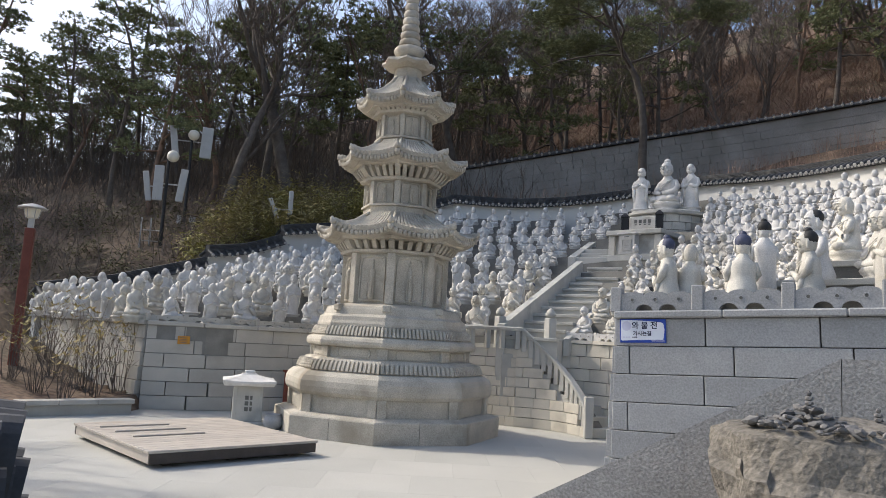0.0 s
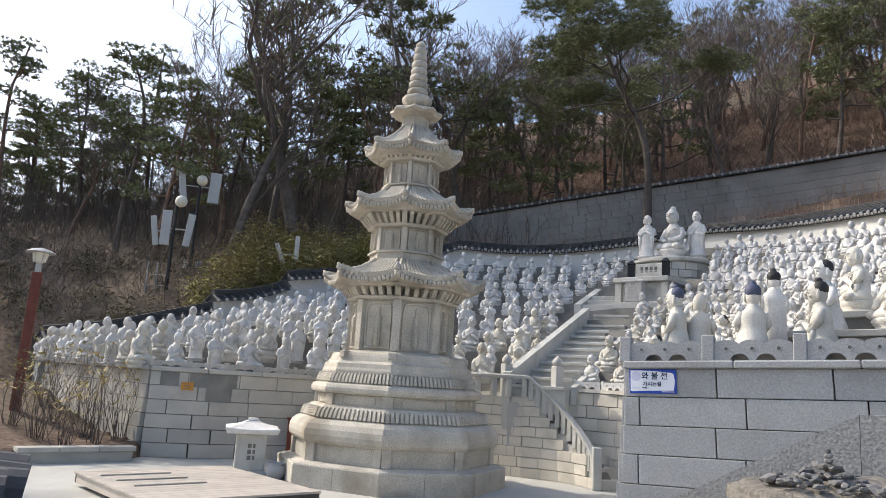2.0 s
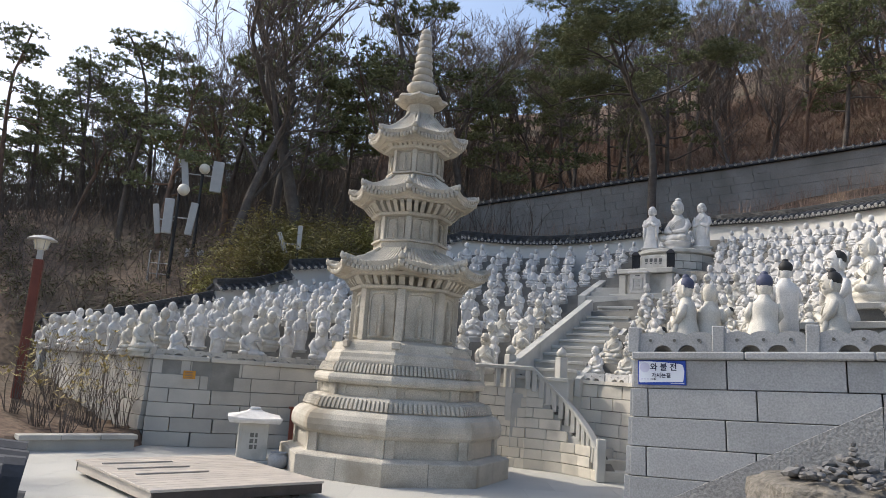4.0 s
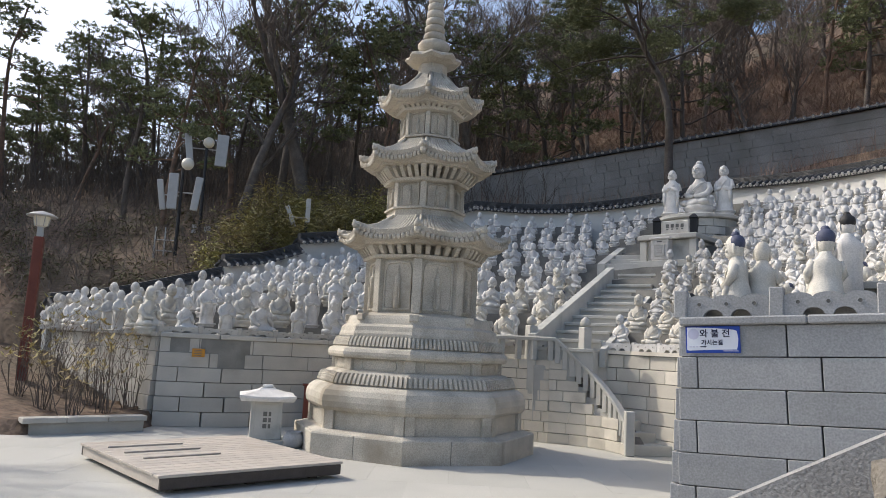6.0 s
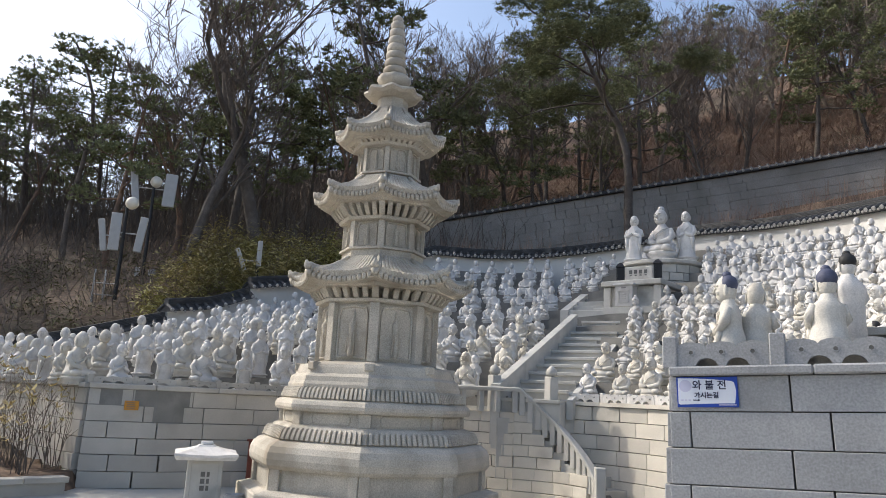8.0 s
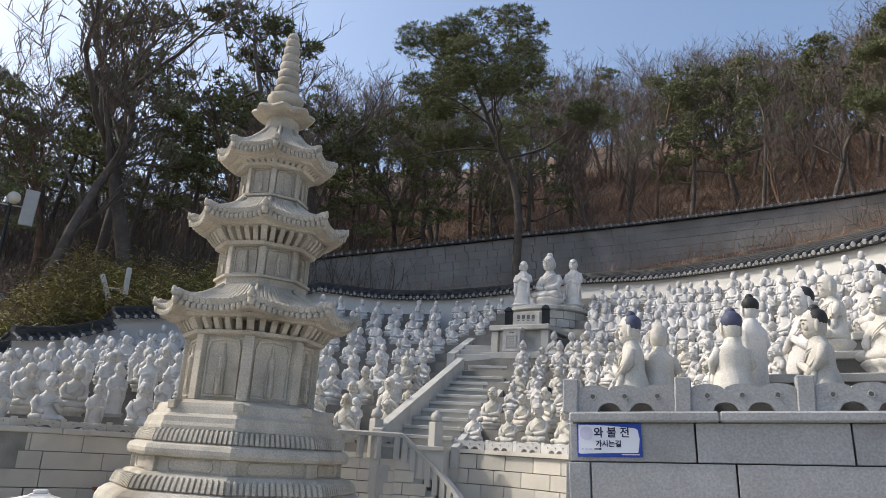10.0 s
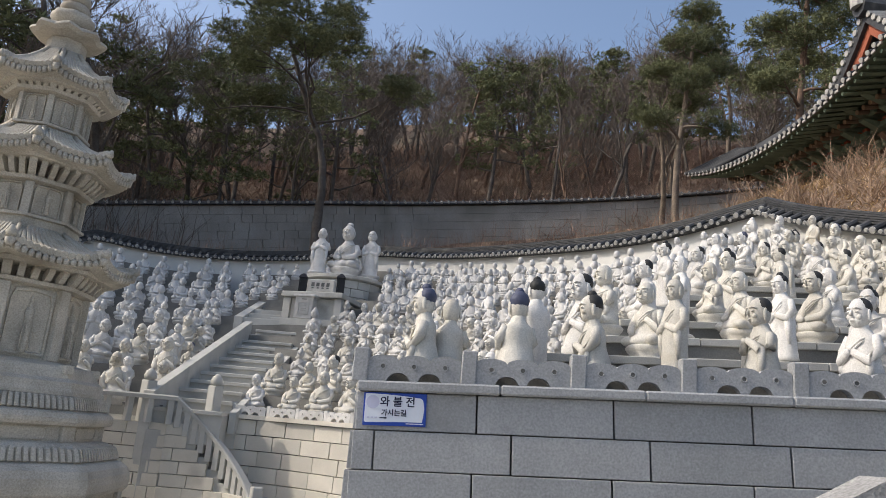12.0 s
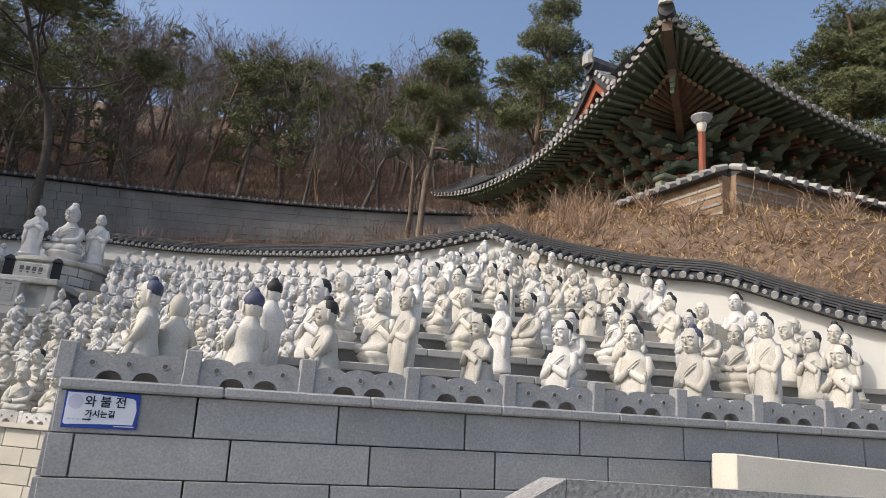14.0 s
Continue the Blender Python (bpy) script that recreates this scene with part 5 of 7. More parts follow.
def drum():
    root = empty("triad_pedestal", pose(5.90, 19.2, 4.3), "round pedestal faced with small stone blocks", "pedestal")
    bm = bmesh.new()
    loft(bm, [[(r * math.cos(2 * math.pi * k / 40), r * math.sin(2 * math.pi * k / 40), z) for k in range(40)] for r, z in ((0.93, -0.5), (0.93, 0.60))])
    part("core", bm, M["joint"], root)
    bm = bmesh.new()
    loft(bm, [[(r * math.cos(2 * math.pi * k / 40), r * math.sin(2 * math.pi * k / 40), z) for k in range(40)] for r, z in ((1.0, 0.60), (1.05, 0.63), (1.05, 0.70), (1.0, 0.72))])
    part("rim", bm, M["stair"], root)
    for k in range(3):
        for i in range(18):
            a = 20 * (i + 0.5 * (k % 2))
            late.append((block_mesh, (0.32, 0.185, 0.12, M["stair"]), pose(0.90 * math.cos(radians(a)), 0.90 * math.sin(radians(a)), 0.10 + 0.2 * k, 0, 0, a + 90), root, "block"))
    for (x, y, w, d, z, h) in ((0.0, -0.02, 0.86, 0.66, 0.715, 0.12), (-0.66, 0.22, 0.40, 0.40, 0.715, 0.08), (0.60, -0.16, 0.40, 0.40, 0.715, 0.14)):
        bm = bmesh.new()
        box(bm, (x, y, z + h / 2), (w, d, h), -20, 0.02)
        part("plinth_slab", bm, M["statue"], root)


drum()
root = empty("inscribed_slab", pose(5.02, 18.42, 3.5, 0, 0, -36), "cream stone slab with a worn carved inscription behind the altar", "slab")
bm = bmesh.new()
box(bm, (0, 0, 0.65), (0.80, 0.24, 1.30), 0, 0.02)
part("slab", bm, M["statue_warm"], root)
bm = bmesh.new()
for k in range(4):
    box(bm, (-0.12 + 0.12 * k, -0.122, 1.17), (0.075, 0.006, 0.09))
    box(bm, (-0.12 + 0.12 * k, -0.122, 1.09), (0.05, 0.006, 0.03))
part("inscription", bm, M["joint"], root, "dark carved letters worn past reading")


def triad_statue(name, me, x, y, z, h, face, label):
    ob = new(name, me)
    ob.matrix_basis = pose(x, y, z, 0, 0, face) @ Matrix.Diagonal((h, h, h, 1))
    return tagged(ob, label, "statue", "triad above the altar")


bm_kind = statue_mesh("seated", False, 301, (WHITE, WHITE))
triad_statue("seated_statue", bm_kind, 5.88, 19.20, 5.12, 1.38, facing(5.95, 19.2) - 14, "large grey-white seated statue on a lotus base")
triad_statue("standing_statue", statue_mesh("standing", False, 302, (WHITE, WHITE)), 5.24, 19.42, 5.08, 1.24, facing(5.1, 19.4), "tall white standing statue beside the seated one")
triad_statue("standing_statue", statue_mesh("standing", False, 303, (WHITE, WHITE)), 6.48, 19.04, 5.14, 1.28, facing(6.7, 18.9), "tall white standing statue beside the seated one")
bm = bmesh.new()
ell(bm, (5.88, 19.20, 6.48), (0.09, 0.09, 0.08), 10, 6)
tagged(put("head_knot", bm, WHITE, smooth=True), "rounded stone knot on the statue's head", "statue")

# ---- sign on the grey wall ----


def word(text, size, mat, parent, name):
    cu = bpy.data.curves.new(name, "FONT")
    cu.body, cu.size, cu.extrude, cu.offset = text, size, 0.0006, 0.0012
    cu.align_x = "LEFT"
    ob = new("tmp", cu)
    dg = bpy.context.evaluated_depsgraph_get()
    me = bpy.data.meshes.new_from_object(ob.evaluated_get(dg))
    bpy.data.objects.remove(ob)
    me.materials.clear()
    me.materials.append(mat)
    ob = new(name, me)
    ob.parent = parent
    return ob


def sign():
    a = math.degrees(math.atan2(RAIL_DIR[1], RAIL_DIR[0]))
    p = rail_point(0.055, -0.012)
    root = empty("wall_sign", pose(p[0], p[1], 1.535, 0, -math.degrees(math.atan(RISE)), a), "blue and white direction sign screwed to the grey wall", "sign")
    W, H = 0.40, 0.205
    bm = bmesh.new()
    box(bm, (W / 2, 0, H / 2), (W, 0.012, H), 0, 0.002)
    part("board", bm, M["blue"], root)
    bm = bmesh.new()
    loop = [(0.008, 0.025)]
    for i in range(9):
        t = i / 8
        loop.append((0.02 + (W - 0.045) * t, 0.022 + 0.014 * math.sin(math.pi * t * 0.5) * 0.6 - 0.004))
    loop += [(W - 0.018, 0.06), (W - 0.012, 0.11), (W - 0.022, 0.165)]
    for i in range(9):
        t = 1 - i / 8
        loop.append((0.012 + (W - 0.05) * t, H - 0.008 - 0.022 * t * t))
    vs = [bm.verts.new((x, -0.0075, z)) for x, z in loop]
    bm.faces.new(vs)
    r = bmesh.ops.extrude_face_region(bm, geom=bm.faces[:])
    bmesh.ops.translate(bm, vec=(0, 0.003, 0), verts=[v for v in r["geom"] if isinstance(v, bmesh.types.BMVert)])
    bmesh.ops.recalc_face_normals(bm, faces=bm.faces)
    part("white_field", bm, M["white"], root)
    bm = bmesh.new()
    for x, z, r in ((0.06, 0.145, 0.042),):
        vs = [bm.verts.new((x + r * math.cos(k * math.pi / 10), -0.0085, z + r * math.sin(k * math.pi / 10))) for k in range(20)]
        bm.faces.new(vs)
    part("emblem", bm, M["pinkish"], root, "faded round emblem")
    for text, size, x, z in (("와 불 전", 0.068, 0.105, 0.125), ("가시는길", 0.044, 0.115, 0.065)):
        ob = word(text, size, M["ink"], root, "lettering")
        ob.matrix_basis = pose(x, -0.0095, z, 90, 0, 0)
    bm = bmesh.new()
    box(bm, (0.125, -0.009, 0.048), (0.035, 0.002, 0.007))
    loft(bm, [[(0.14, -0.010, 0.040), (0.14, -0.008, 0.040), (0.14, -0.008, 0.056), (0.14, -0.010, 0.056)], [(0.156, -0.010, 0.0475), (0.156, -0.008, 0.0475), (0.156, -0.008, 0.0485), (0.156, -0.010, 0.0485)]])
    part("arrow", bm, M["ink"], root)
    bm = bmesh.new()
    for k in range(3):
        box(bm, (0.035 + 0.024 * k, -0.009, 0.048), (0.016, 0.002, 0.010))
    box(bm, (0.33, -0.009, 0.016), (0.11, 0.002, 0.006))
    part("small_print", bm, M["pinkish"], root)


sign()

# ---- small orange plaque on the pale wall ----
bm = bmesh.new()
box(bm, (0, 0, 0), (0.20, 0.012, 0.135), 0, 0.003)
ob = put("wall_plaque", bm, M["orange"])
for i in range(4):
    bm = bmesh.new()
    box(bm, (-0.01, -0.0075, 0.04 - 0.027 * i), (0.13 - 0.02 * (i % 2), 0.003, 0.010))
    part("text_line", bm, M["joint"], ob)
ob.matrix_basis = pose(-4.36, 12.72, 1.19, 2, 0, 22)
tagged(ob, "small orange notice plaque on the granite wall", "plaque")

# ---- stone lantern box, jar and dark post beside the pagoda ----


def stone_box():
    root = empty("stone_offering_box", pose(-2.86, 11.45, 0, 0, 0, 16), "grey granite box with a stone roof, standing on the court", "offering box")
    bm = bmesh.new()
    box(bm, (0, 0, 0.03), (0.62, 0.55, 0.06), 0, 0.008)
    part("foot_slab", bm, M["stair"], root)
    bm = bmesh.new()
    box(bm, (0, 0, 0.33), (0.44, 0.38, 0.54), 0, 0.008)
    part("box_body", bm, M["stair"], root)
    bm = bmesh.new()
    for x in (-0.19, 0.19):
        box(bm, (x, -0.192, 0.33), (0.05, 0.012, 0.52), 0, 0.003)
    box(bm, (0, -0.192, 0.57), (0.33, 0.012, 0.04), 0, 0.003)
    part("front_frame", bm, M["stair"], root)
    bm = bmesh.new()
    for k in range(3):
        box(bm, (-0.02, -0.193, 0.42 - 0.085 * k), (0.055, 0.006, 0.06))
        box(bm, (0.045, -0.193, 0.42 - 0.085 * k), (0.035, 0.006, 0.06))
    part("carved_text", bm, M["joint"], root, "worn dark carved characters")
    bm = bmesh.new()
    rings = []
    for sx, sy, z, up in ((0.36, 0.33, 0.60, 0.0), (0.39, 0.36, 0.635, 0.02), (0.39, 0.36, 0.665, 0.02), (0.24, 0.22, 0.715, 0.0), (0.12, 0.11, 0.755, 0), (0.10, 0.09, 0.775, 0)):
        ring = []
        for i in range(16):
            a = 2 * math.pi * i / 16
            c, s = math.cos(a), math.sin(a)
            k = 1 / max(abs(c), abs(s))
            ring.append((sx * c * k, sy * s * k, z + up * (k - 1) * 2.4))
        rings.append(ring)
    loft(bm, rings)
    part("roof", bm, M["statue"], root, "white stone roof with upturned corners")
    bm = bmesh.new()
    box(bm, (0, 0, 0.795), (0.16, 0.10, 0.05), 0, 0.015)
    part("roof_knob", bm, M["statue"], root)


stone_box()
bm = bmesh.new()
loft(bm, [[(r * math.cos(2 * math.pi * k / 20), r * math.sin(2 * math.pi * k / 20), z) for k in range(20)] for r, z in ((0.09, 0.0), (0.13, 0.05), (0.15, 0.12), (0.13, 0.18), (0.10, 0.205), (0.12, 0.225), (0.10, 0.225), (0.085, 0.17))])
ob = put("stone_jar", bm, M["block_dark"], smooth=True)
ob.matrix_basis = pose(-2.36, 11.05, 0)
tagged(ob, "small round dark grey stone jar on the court", "jar")
root = empty("wooden_stand", pose(-2.55, 13.3, 0, 0, 0, 18), "dark red-brown wooden stand placed against the wall", "stand")
bm = bmesh.new()
box(bm, (0, 0, 0.36), (0.30, 0.06, 0.72), 0, 0.006)
part("board", bm, M["red"], root)
bm = bmesh.new()
box(bm, (0, 0, 0.735), (0.36, 0.10, 0.035), 0, 0.006)
part("top_rail", bm, M["red"], root)

# ---- wooden deck ----


def deck():
    a = np.array((-2.84, 7.62))
    u = np.array((-4.56, 9.22)) - a
    v = np.array((-1.38, 8.98)) - a
    lu, lv = np.linalg.norm(u), np.linalg.norm(v)
    ang = math.degrees(math.atan2(v[1], v[0]))
    root = empty("wooden_deck", pose(a[0], a[1], 0, 0, 0, ang), "low weathered wooden deck platform on the court", "deck")
    # local x along the front edge, y towards the back
    for x in (0.25, lv / 2, lv - 0.25):
        bm = bmesh.new()
        box(bm, (x, lu / 2, 0.035), (0.09, lu - 0.3, 0.07))
        part("bearer", bm, M["shadewood"], root)
    for args, nm in (((lv / 2, 0.02, 0.10, lv, 0.035, 0.105), "edge_board"), ((lv / 2, lu - 0.02, 0.10, lv, 0.035, 0.105), "edge_board"), ((0.02, lu / 2, 0.10, 0.035, lu - 0.08, 0.105), "edge_board"), ((lv - 0.02, lu / 2, 0.10, 0.035, lu - 0.08, 0.105), "edge_board")):
        x, y, z, sx, sy, sz = args
        bm = bmesh.new()
        box(bm, (x, y, z), (sx, sy, sz), 0, 0.004)
        # long boards face away from the sun; their shade is painted with darker wood
        part(nm, bm, M["shadewood"] if sx > 1 else M["deckwood"], root)
    n = 17
    w = lu / n
    for i in range(n):
        late.append((block_mesh, (lv + 0.04, 0.028, w - 0.004, M["deckwood"], 0.004), pose(lv / 2, w * (i + 0.5), 0.168), root, "plank"))
    for k, (x, y, L) in enumerate(((0.62, 0.98, 0.85), (0.58, 1.42, 0.85), (0.55, 1.85, 0.85))):
        bm = bmesh.new()
        box(bm, (x, y, 0.19), (L, 0.03, 0.018), 0, 0.004)
        part("batten", bm, M["deckwood"], root)


deck()

# ---- planter with kerb, and shrubs ----
bm = bmesh.new()
sweep(bm, [(-6.02, 10.98, 0.0), (-4.88, 12.02, 0.0)], [(0.07, -0.05), (0.07, 0.16), (-0.10, 0.16), (-0.10, -0.05)])
tagged(put("planter_kerb", bm, M["block_light"]), "low granite block kerb of the planting bed", "kerb", kind="structure")
bm = bmesh.new()
line = resample([(-6.10, 10.9, 0), (-4.86, 12.04, 0)], 4)
for a, b in zip(line, line[1:]):
    d = (b - a)[:2]
    c = (a + b) / 2
    box(bm, (c[0], c[1], 0.195), (np.linalg.norm(d) - 0.006, 0.26, 0.075), math.degrees(math.atan2(d[1], d[0])), 0.008)
tagged(put("kerb_cap", bm, M["block_light"]), "flat granite caps on the planting bed's kerb", "kerb", kind="structure")
bm = bmesh.new()
N = 26
rows = []
for i in range(N):
    row = []
    for j in range(N):
        x, y = -11.5 + 6.7 * i / (N - 1), 10.2 + 6.2 * j / (N - 1)
        z = 0.17 + 0.07 * noise.noise((x * 2, y * 2, 0)) + max(0, (-6.2 - x)) * 0.16 + max(0, y - 12) * 0.08
        if (y - 10.85) < (x + 6.15) * 0.87 - 0.0 or (x < -6.15 and y < 10.85):
            z = min(z, -0.3 + max(0, -6.3 - x) * 0.25)
        if 0.69 * x + 0.72 * y > 5.75 or x > -4.95:
            z = -0.3
        row.append(bm.verts.new((x, y, z)))
    rows.append(row)
for i in range(N - 1):
    for j in range(N - 1):
        bm.faces.new((rows[i][j], rows[i + 1][j], rows[i + 1][j + 1], rows[i][j + 1])).smooth = True
tagged(put("planting_soil", bm, M["litter"]), "dark earth and dead leaves of the planting bed", "soil", kind="structure")

# ---- red lamp post ----


def lamp_post(x, y, z, h, lean):
    root = empty("lamp_post", pose(x, y, z, 0, lean, 20), "red-brown wooden lamp post with a metal lantern head", "lamp post")
    bm = bmesh.new()
    box(bm, (0, 0, h * 0.45), (0.16, 0.16, h * 0.9), 0, 0.012)
    part("post", bm, M["red"], root)
    bm = bmesh.new()
    box(bm, (0, 0, h * 0.9 + 0.1), (0.10, 0.10, 0.22), 0, 0.008)
    part("collar", bm, M["metal"], root)
    bm = bmesh.new()
    loft(bm, [[(r * math.cos(2 * math.pi * k / 12), r * math.sin(2 * math.pi * k / 12), zz) for k in range(12)] for r, zz in ((0.07, h * 0.9 + 0.18), (0.10, h * 0.9 + 0.2), (0.14, h * 0.9 + 0.36))])
    part("glass", bm, M["globe"], root)
    for k in range(6):
        bm = bmesh.new()
        a = k * math.pi / 3
        tube(bm, [Vector((0.105 * math.cos(a), 0.105 * math.sin(a), h * 0.9 + 0.19)), Vector((0.15 * math.cos(a), 0.15 * math.sin(a), h * 0.9 + 0.37))], [0.008, 0.008], 5)
        part("cage_bar", bm, M["metal"], root)
    bm = bmesh.new()
    loft(bm, [[(r * math.cos(2 * math.pi * k / 16), r * math.sin(2 * math.pi * k / 16), zz) for k in range(16)] for r, zz in ((0.25, h * 0.9 + 0.36), (0.26, h * 0.9 + 0.38), (0.16, h * 0.9 + 0.43), (0.04, h * 0.9 + 0.46))])
    part("cap", bm, M["metal"], root)


lamp_post(-7.72, 13.58, 0.42, 2.95, 0.3)

# ---- mobile-phone masts among the trees ----


def panel_antenna(root, x, y, z, h, w, tilt, roll):
    bm = bmesh.new()
    box(bm, (0, 0, 0), (w, 0.10, h), 0, 0.015, m=pose(x, y, z, tilt, roll, 0))
    part("antenna_panel", bm, M["metal"], root, "pale grey panel antenna")


def mast(x, y, z, h, name, spec, rungs=False, globe=None):
    root = empty(name, pose(x, y, z, 0, 0, 15), "dark metal mast carrying pale grey panel antennas", "mast", "masts among the trees")
    bm = bmesh.new()
    tube(bm, [Vector((0, 0, -0.6)), Vector((0, 0, h))], [0.06, 0.045], 8, True)
    part("pole", bm, M["black"], root)
    for s in spec:
        panel_antenna(root, *s)
        bm = bmesh.new()
        tube(bm, [Vector((0, 0, s[2])), Vector((s[0], s[1], s[2]))], [0.02, 0.02], 5)
        part("arm", bm, M["metal"], root)
    if globe:
        bm = bmesh.new()
        ell(bm, (globe[0], globe[1], globe[2]), (0.17, 0.17, 0.17), 14, 10)
        part("globe_lamp", bm, M["globe"], root, "round frosted globe lamp", smooth=True)
    if rungs:
        for xx in (-0.55, -0.3):
            bm = bmesh.new()
            tube(bm, [Vector((xx, 0.05, -0.3)), Vector((xx, 0.05, 1.35))], [0.025, 0.025], 6, True)
            part("ladder_rail", bm, M["metal"], root)
        for k in range(4):
            bm = bmesh.new()
            tube(bm, [Vector((-0.55, 0.05, 0.1 + 0.3 * k)), Vector((0, 0, 0.1 + 0.3 * k))], [0.015, 0.015], 5)
            part("ladder_rung", bm, M["metal"], root)
    return root


mast(-7.95, 20.5, 3.0, 3.3, "antenna_mast", [(-0.20, -0.1, 2.35, 1.0, 0.26, 0, 0), (-0.5, 0.0, 2.25, 0.85, 0.16, 0, -10), (0.42, 0, 2.35, 0.95, 0.2, 0, 6)], True, (0.12, -0.1, 3.15))
mast(-8.1, 22.6, 3.6, 3.9, "antenna_mast", [(-0.52, 0, 3.55, 0.9, 0.2, 0, -9), (0.45, 0, 3.55, 1.0, 0.34, 0, 2), (0.25, -0.1, 0.95, 0.4, 0.2, 0, 0), (-0.15, -0.1, 0.95, 0.45, 0.12, 0, 4)], False, (0.05, -0.05, 3.75))
mast(-4.6, 21.4, 3.9, 1.5, "antenna_mast", [(0.02, -0.08, 1.25, 0.7, 0.13, 0, 0), (-0.45, 0, 1.05, 0.65, 0.12, 0, -22)])

# ---- stack of roof tiles by the path ----


def tile_stack():
    root = empty("roof_tile_stack", pose(-1.10, 1.80, 0, 0, 0, 20), "stack of dark curved roof tiles leaning on each other", "roof tiles")
    bm = bmesh.new()
    box(bm, (-0.98, 0.35, 0.50), (1.3, 1.9, 1.00), 0, 0.02)
    part("lower_tiles", bm, M["tile"], root)
    tile_bm = bmesh.new()
    rings = []
    for x, dz in ((0.0, 0.0), (-0.34, 0.0)):
        outer = [(x, 0.17 * math.cos(t), 0.10 * math.sin(t)) for t in [math.pi * i / 10 for i in range(11)]]
        inner = [(x, 0.145 * math.cos(t), 0.082 * math.sin(t)) for t in [math.pi * (10 - i) / 10 for i in range(11)]]
        rings.append(outer + inner)
    loft(tile_bm, rings)
    first = part("roof_tile", tile_bm, M["tile"], root)
    first.matrix_basis = pose(0, -0.6, 0.18, 78, 4, 8)
    for lay in range(7):
        for i in range(16):
            if lay == 0 and i == 0:
                continue
            ob = new("roof_tile", first.data)
            ob.parent = root
            ob.matrix_basis = pose(0.02 - (0.34 * (lay - 5) if lay > 5 else 0.012 * lay) + 0.02 * math.sin(i * 2.1 + lay), -0.6 + 0.105 * i, min(0.18 + 0.165 * lay, 1.07) + 0.015 * math.sin(i * 1.3), 78, 4 + 3 * math.sin(i), 8 + 4 * math.sin(i * 0.7))


tile_stack()

# ---- stair parapet beside the grey wall, boulder with pebbles ----
KINK, SDIR = np.array((1.81, 3.31)), np.array((-0.866, 0.5))


SPECK = material("speckled_granite", (0.30, 0.295, 0.285), 0.10, 5.0, 75, 0.9, 0.9, 0.006, None, 0.5, 0.28)


def parapet():
    root = empty("stair_parapet", Matrix.Identity(4), "speckled grey granite parapet of a side stair", "parapet", kind="structure")
    r = np.array((0.5, 0.866)) * 0.16
    bm = bmesh.new()
    pts = [(KINK + SDIR * 1.9, 0.42), (KINK, 1.50)]
    loft(bm, [[(*p, -0.05), (*(p + r), -0.05), (*(p + r), z), (*p, z)] for p, z in pts])
    part("sloping_slab", bm, SPECK, root)
    bm = bmesh.new()
    pts = [(KINK - SDIR * 0.004, 1.50), (KINK - SDIR * 3.0, 1.56)]
    loft(bm, [[(*p, -0.05), (*(p + r), -0.05), (*(p + r), z), (*p, z)] for p, z in pts])
    part("level_slab", bm, SPECK, root)
    for k in range(7):
        bm = bmesh.new()
        c = KINK + SDIR * (1.5 - 0.28 * k) + np.array((0.5, 0.866)) * 0.75
        z = 0.42 + 0.145 * k
        box(bm, (c[0], c[1], z / 2), (0.30, 1.1, z), -30, 0.006)
        part("step", bm, M["block_cream"], root)
    bm = bmesh.new()
    c = KINK - SDIR * 2.2 + np.array((0.5, 0.866)) * 0.75
    box(bm, (c[0], c[1], 0.70), (3.0, 1.1, 1.40), -30, 0.006)
    part("landing", bm, M["block_cream"], root)
    bm = bmesh.new()
    c = rail_point(6.22, -0.42)
    box(bm, (c[0], c[1], 0.875), (4.0, 0.25, 1.75), -30, 0.01)
    part("far_cheek", bm, M["block_cream"], root, "sunlit cream cheek wall of the side stair")


parapet()


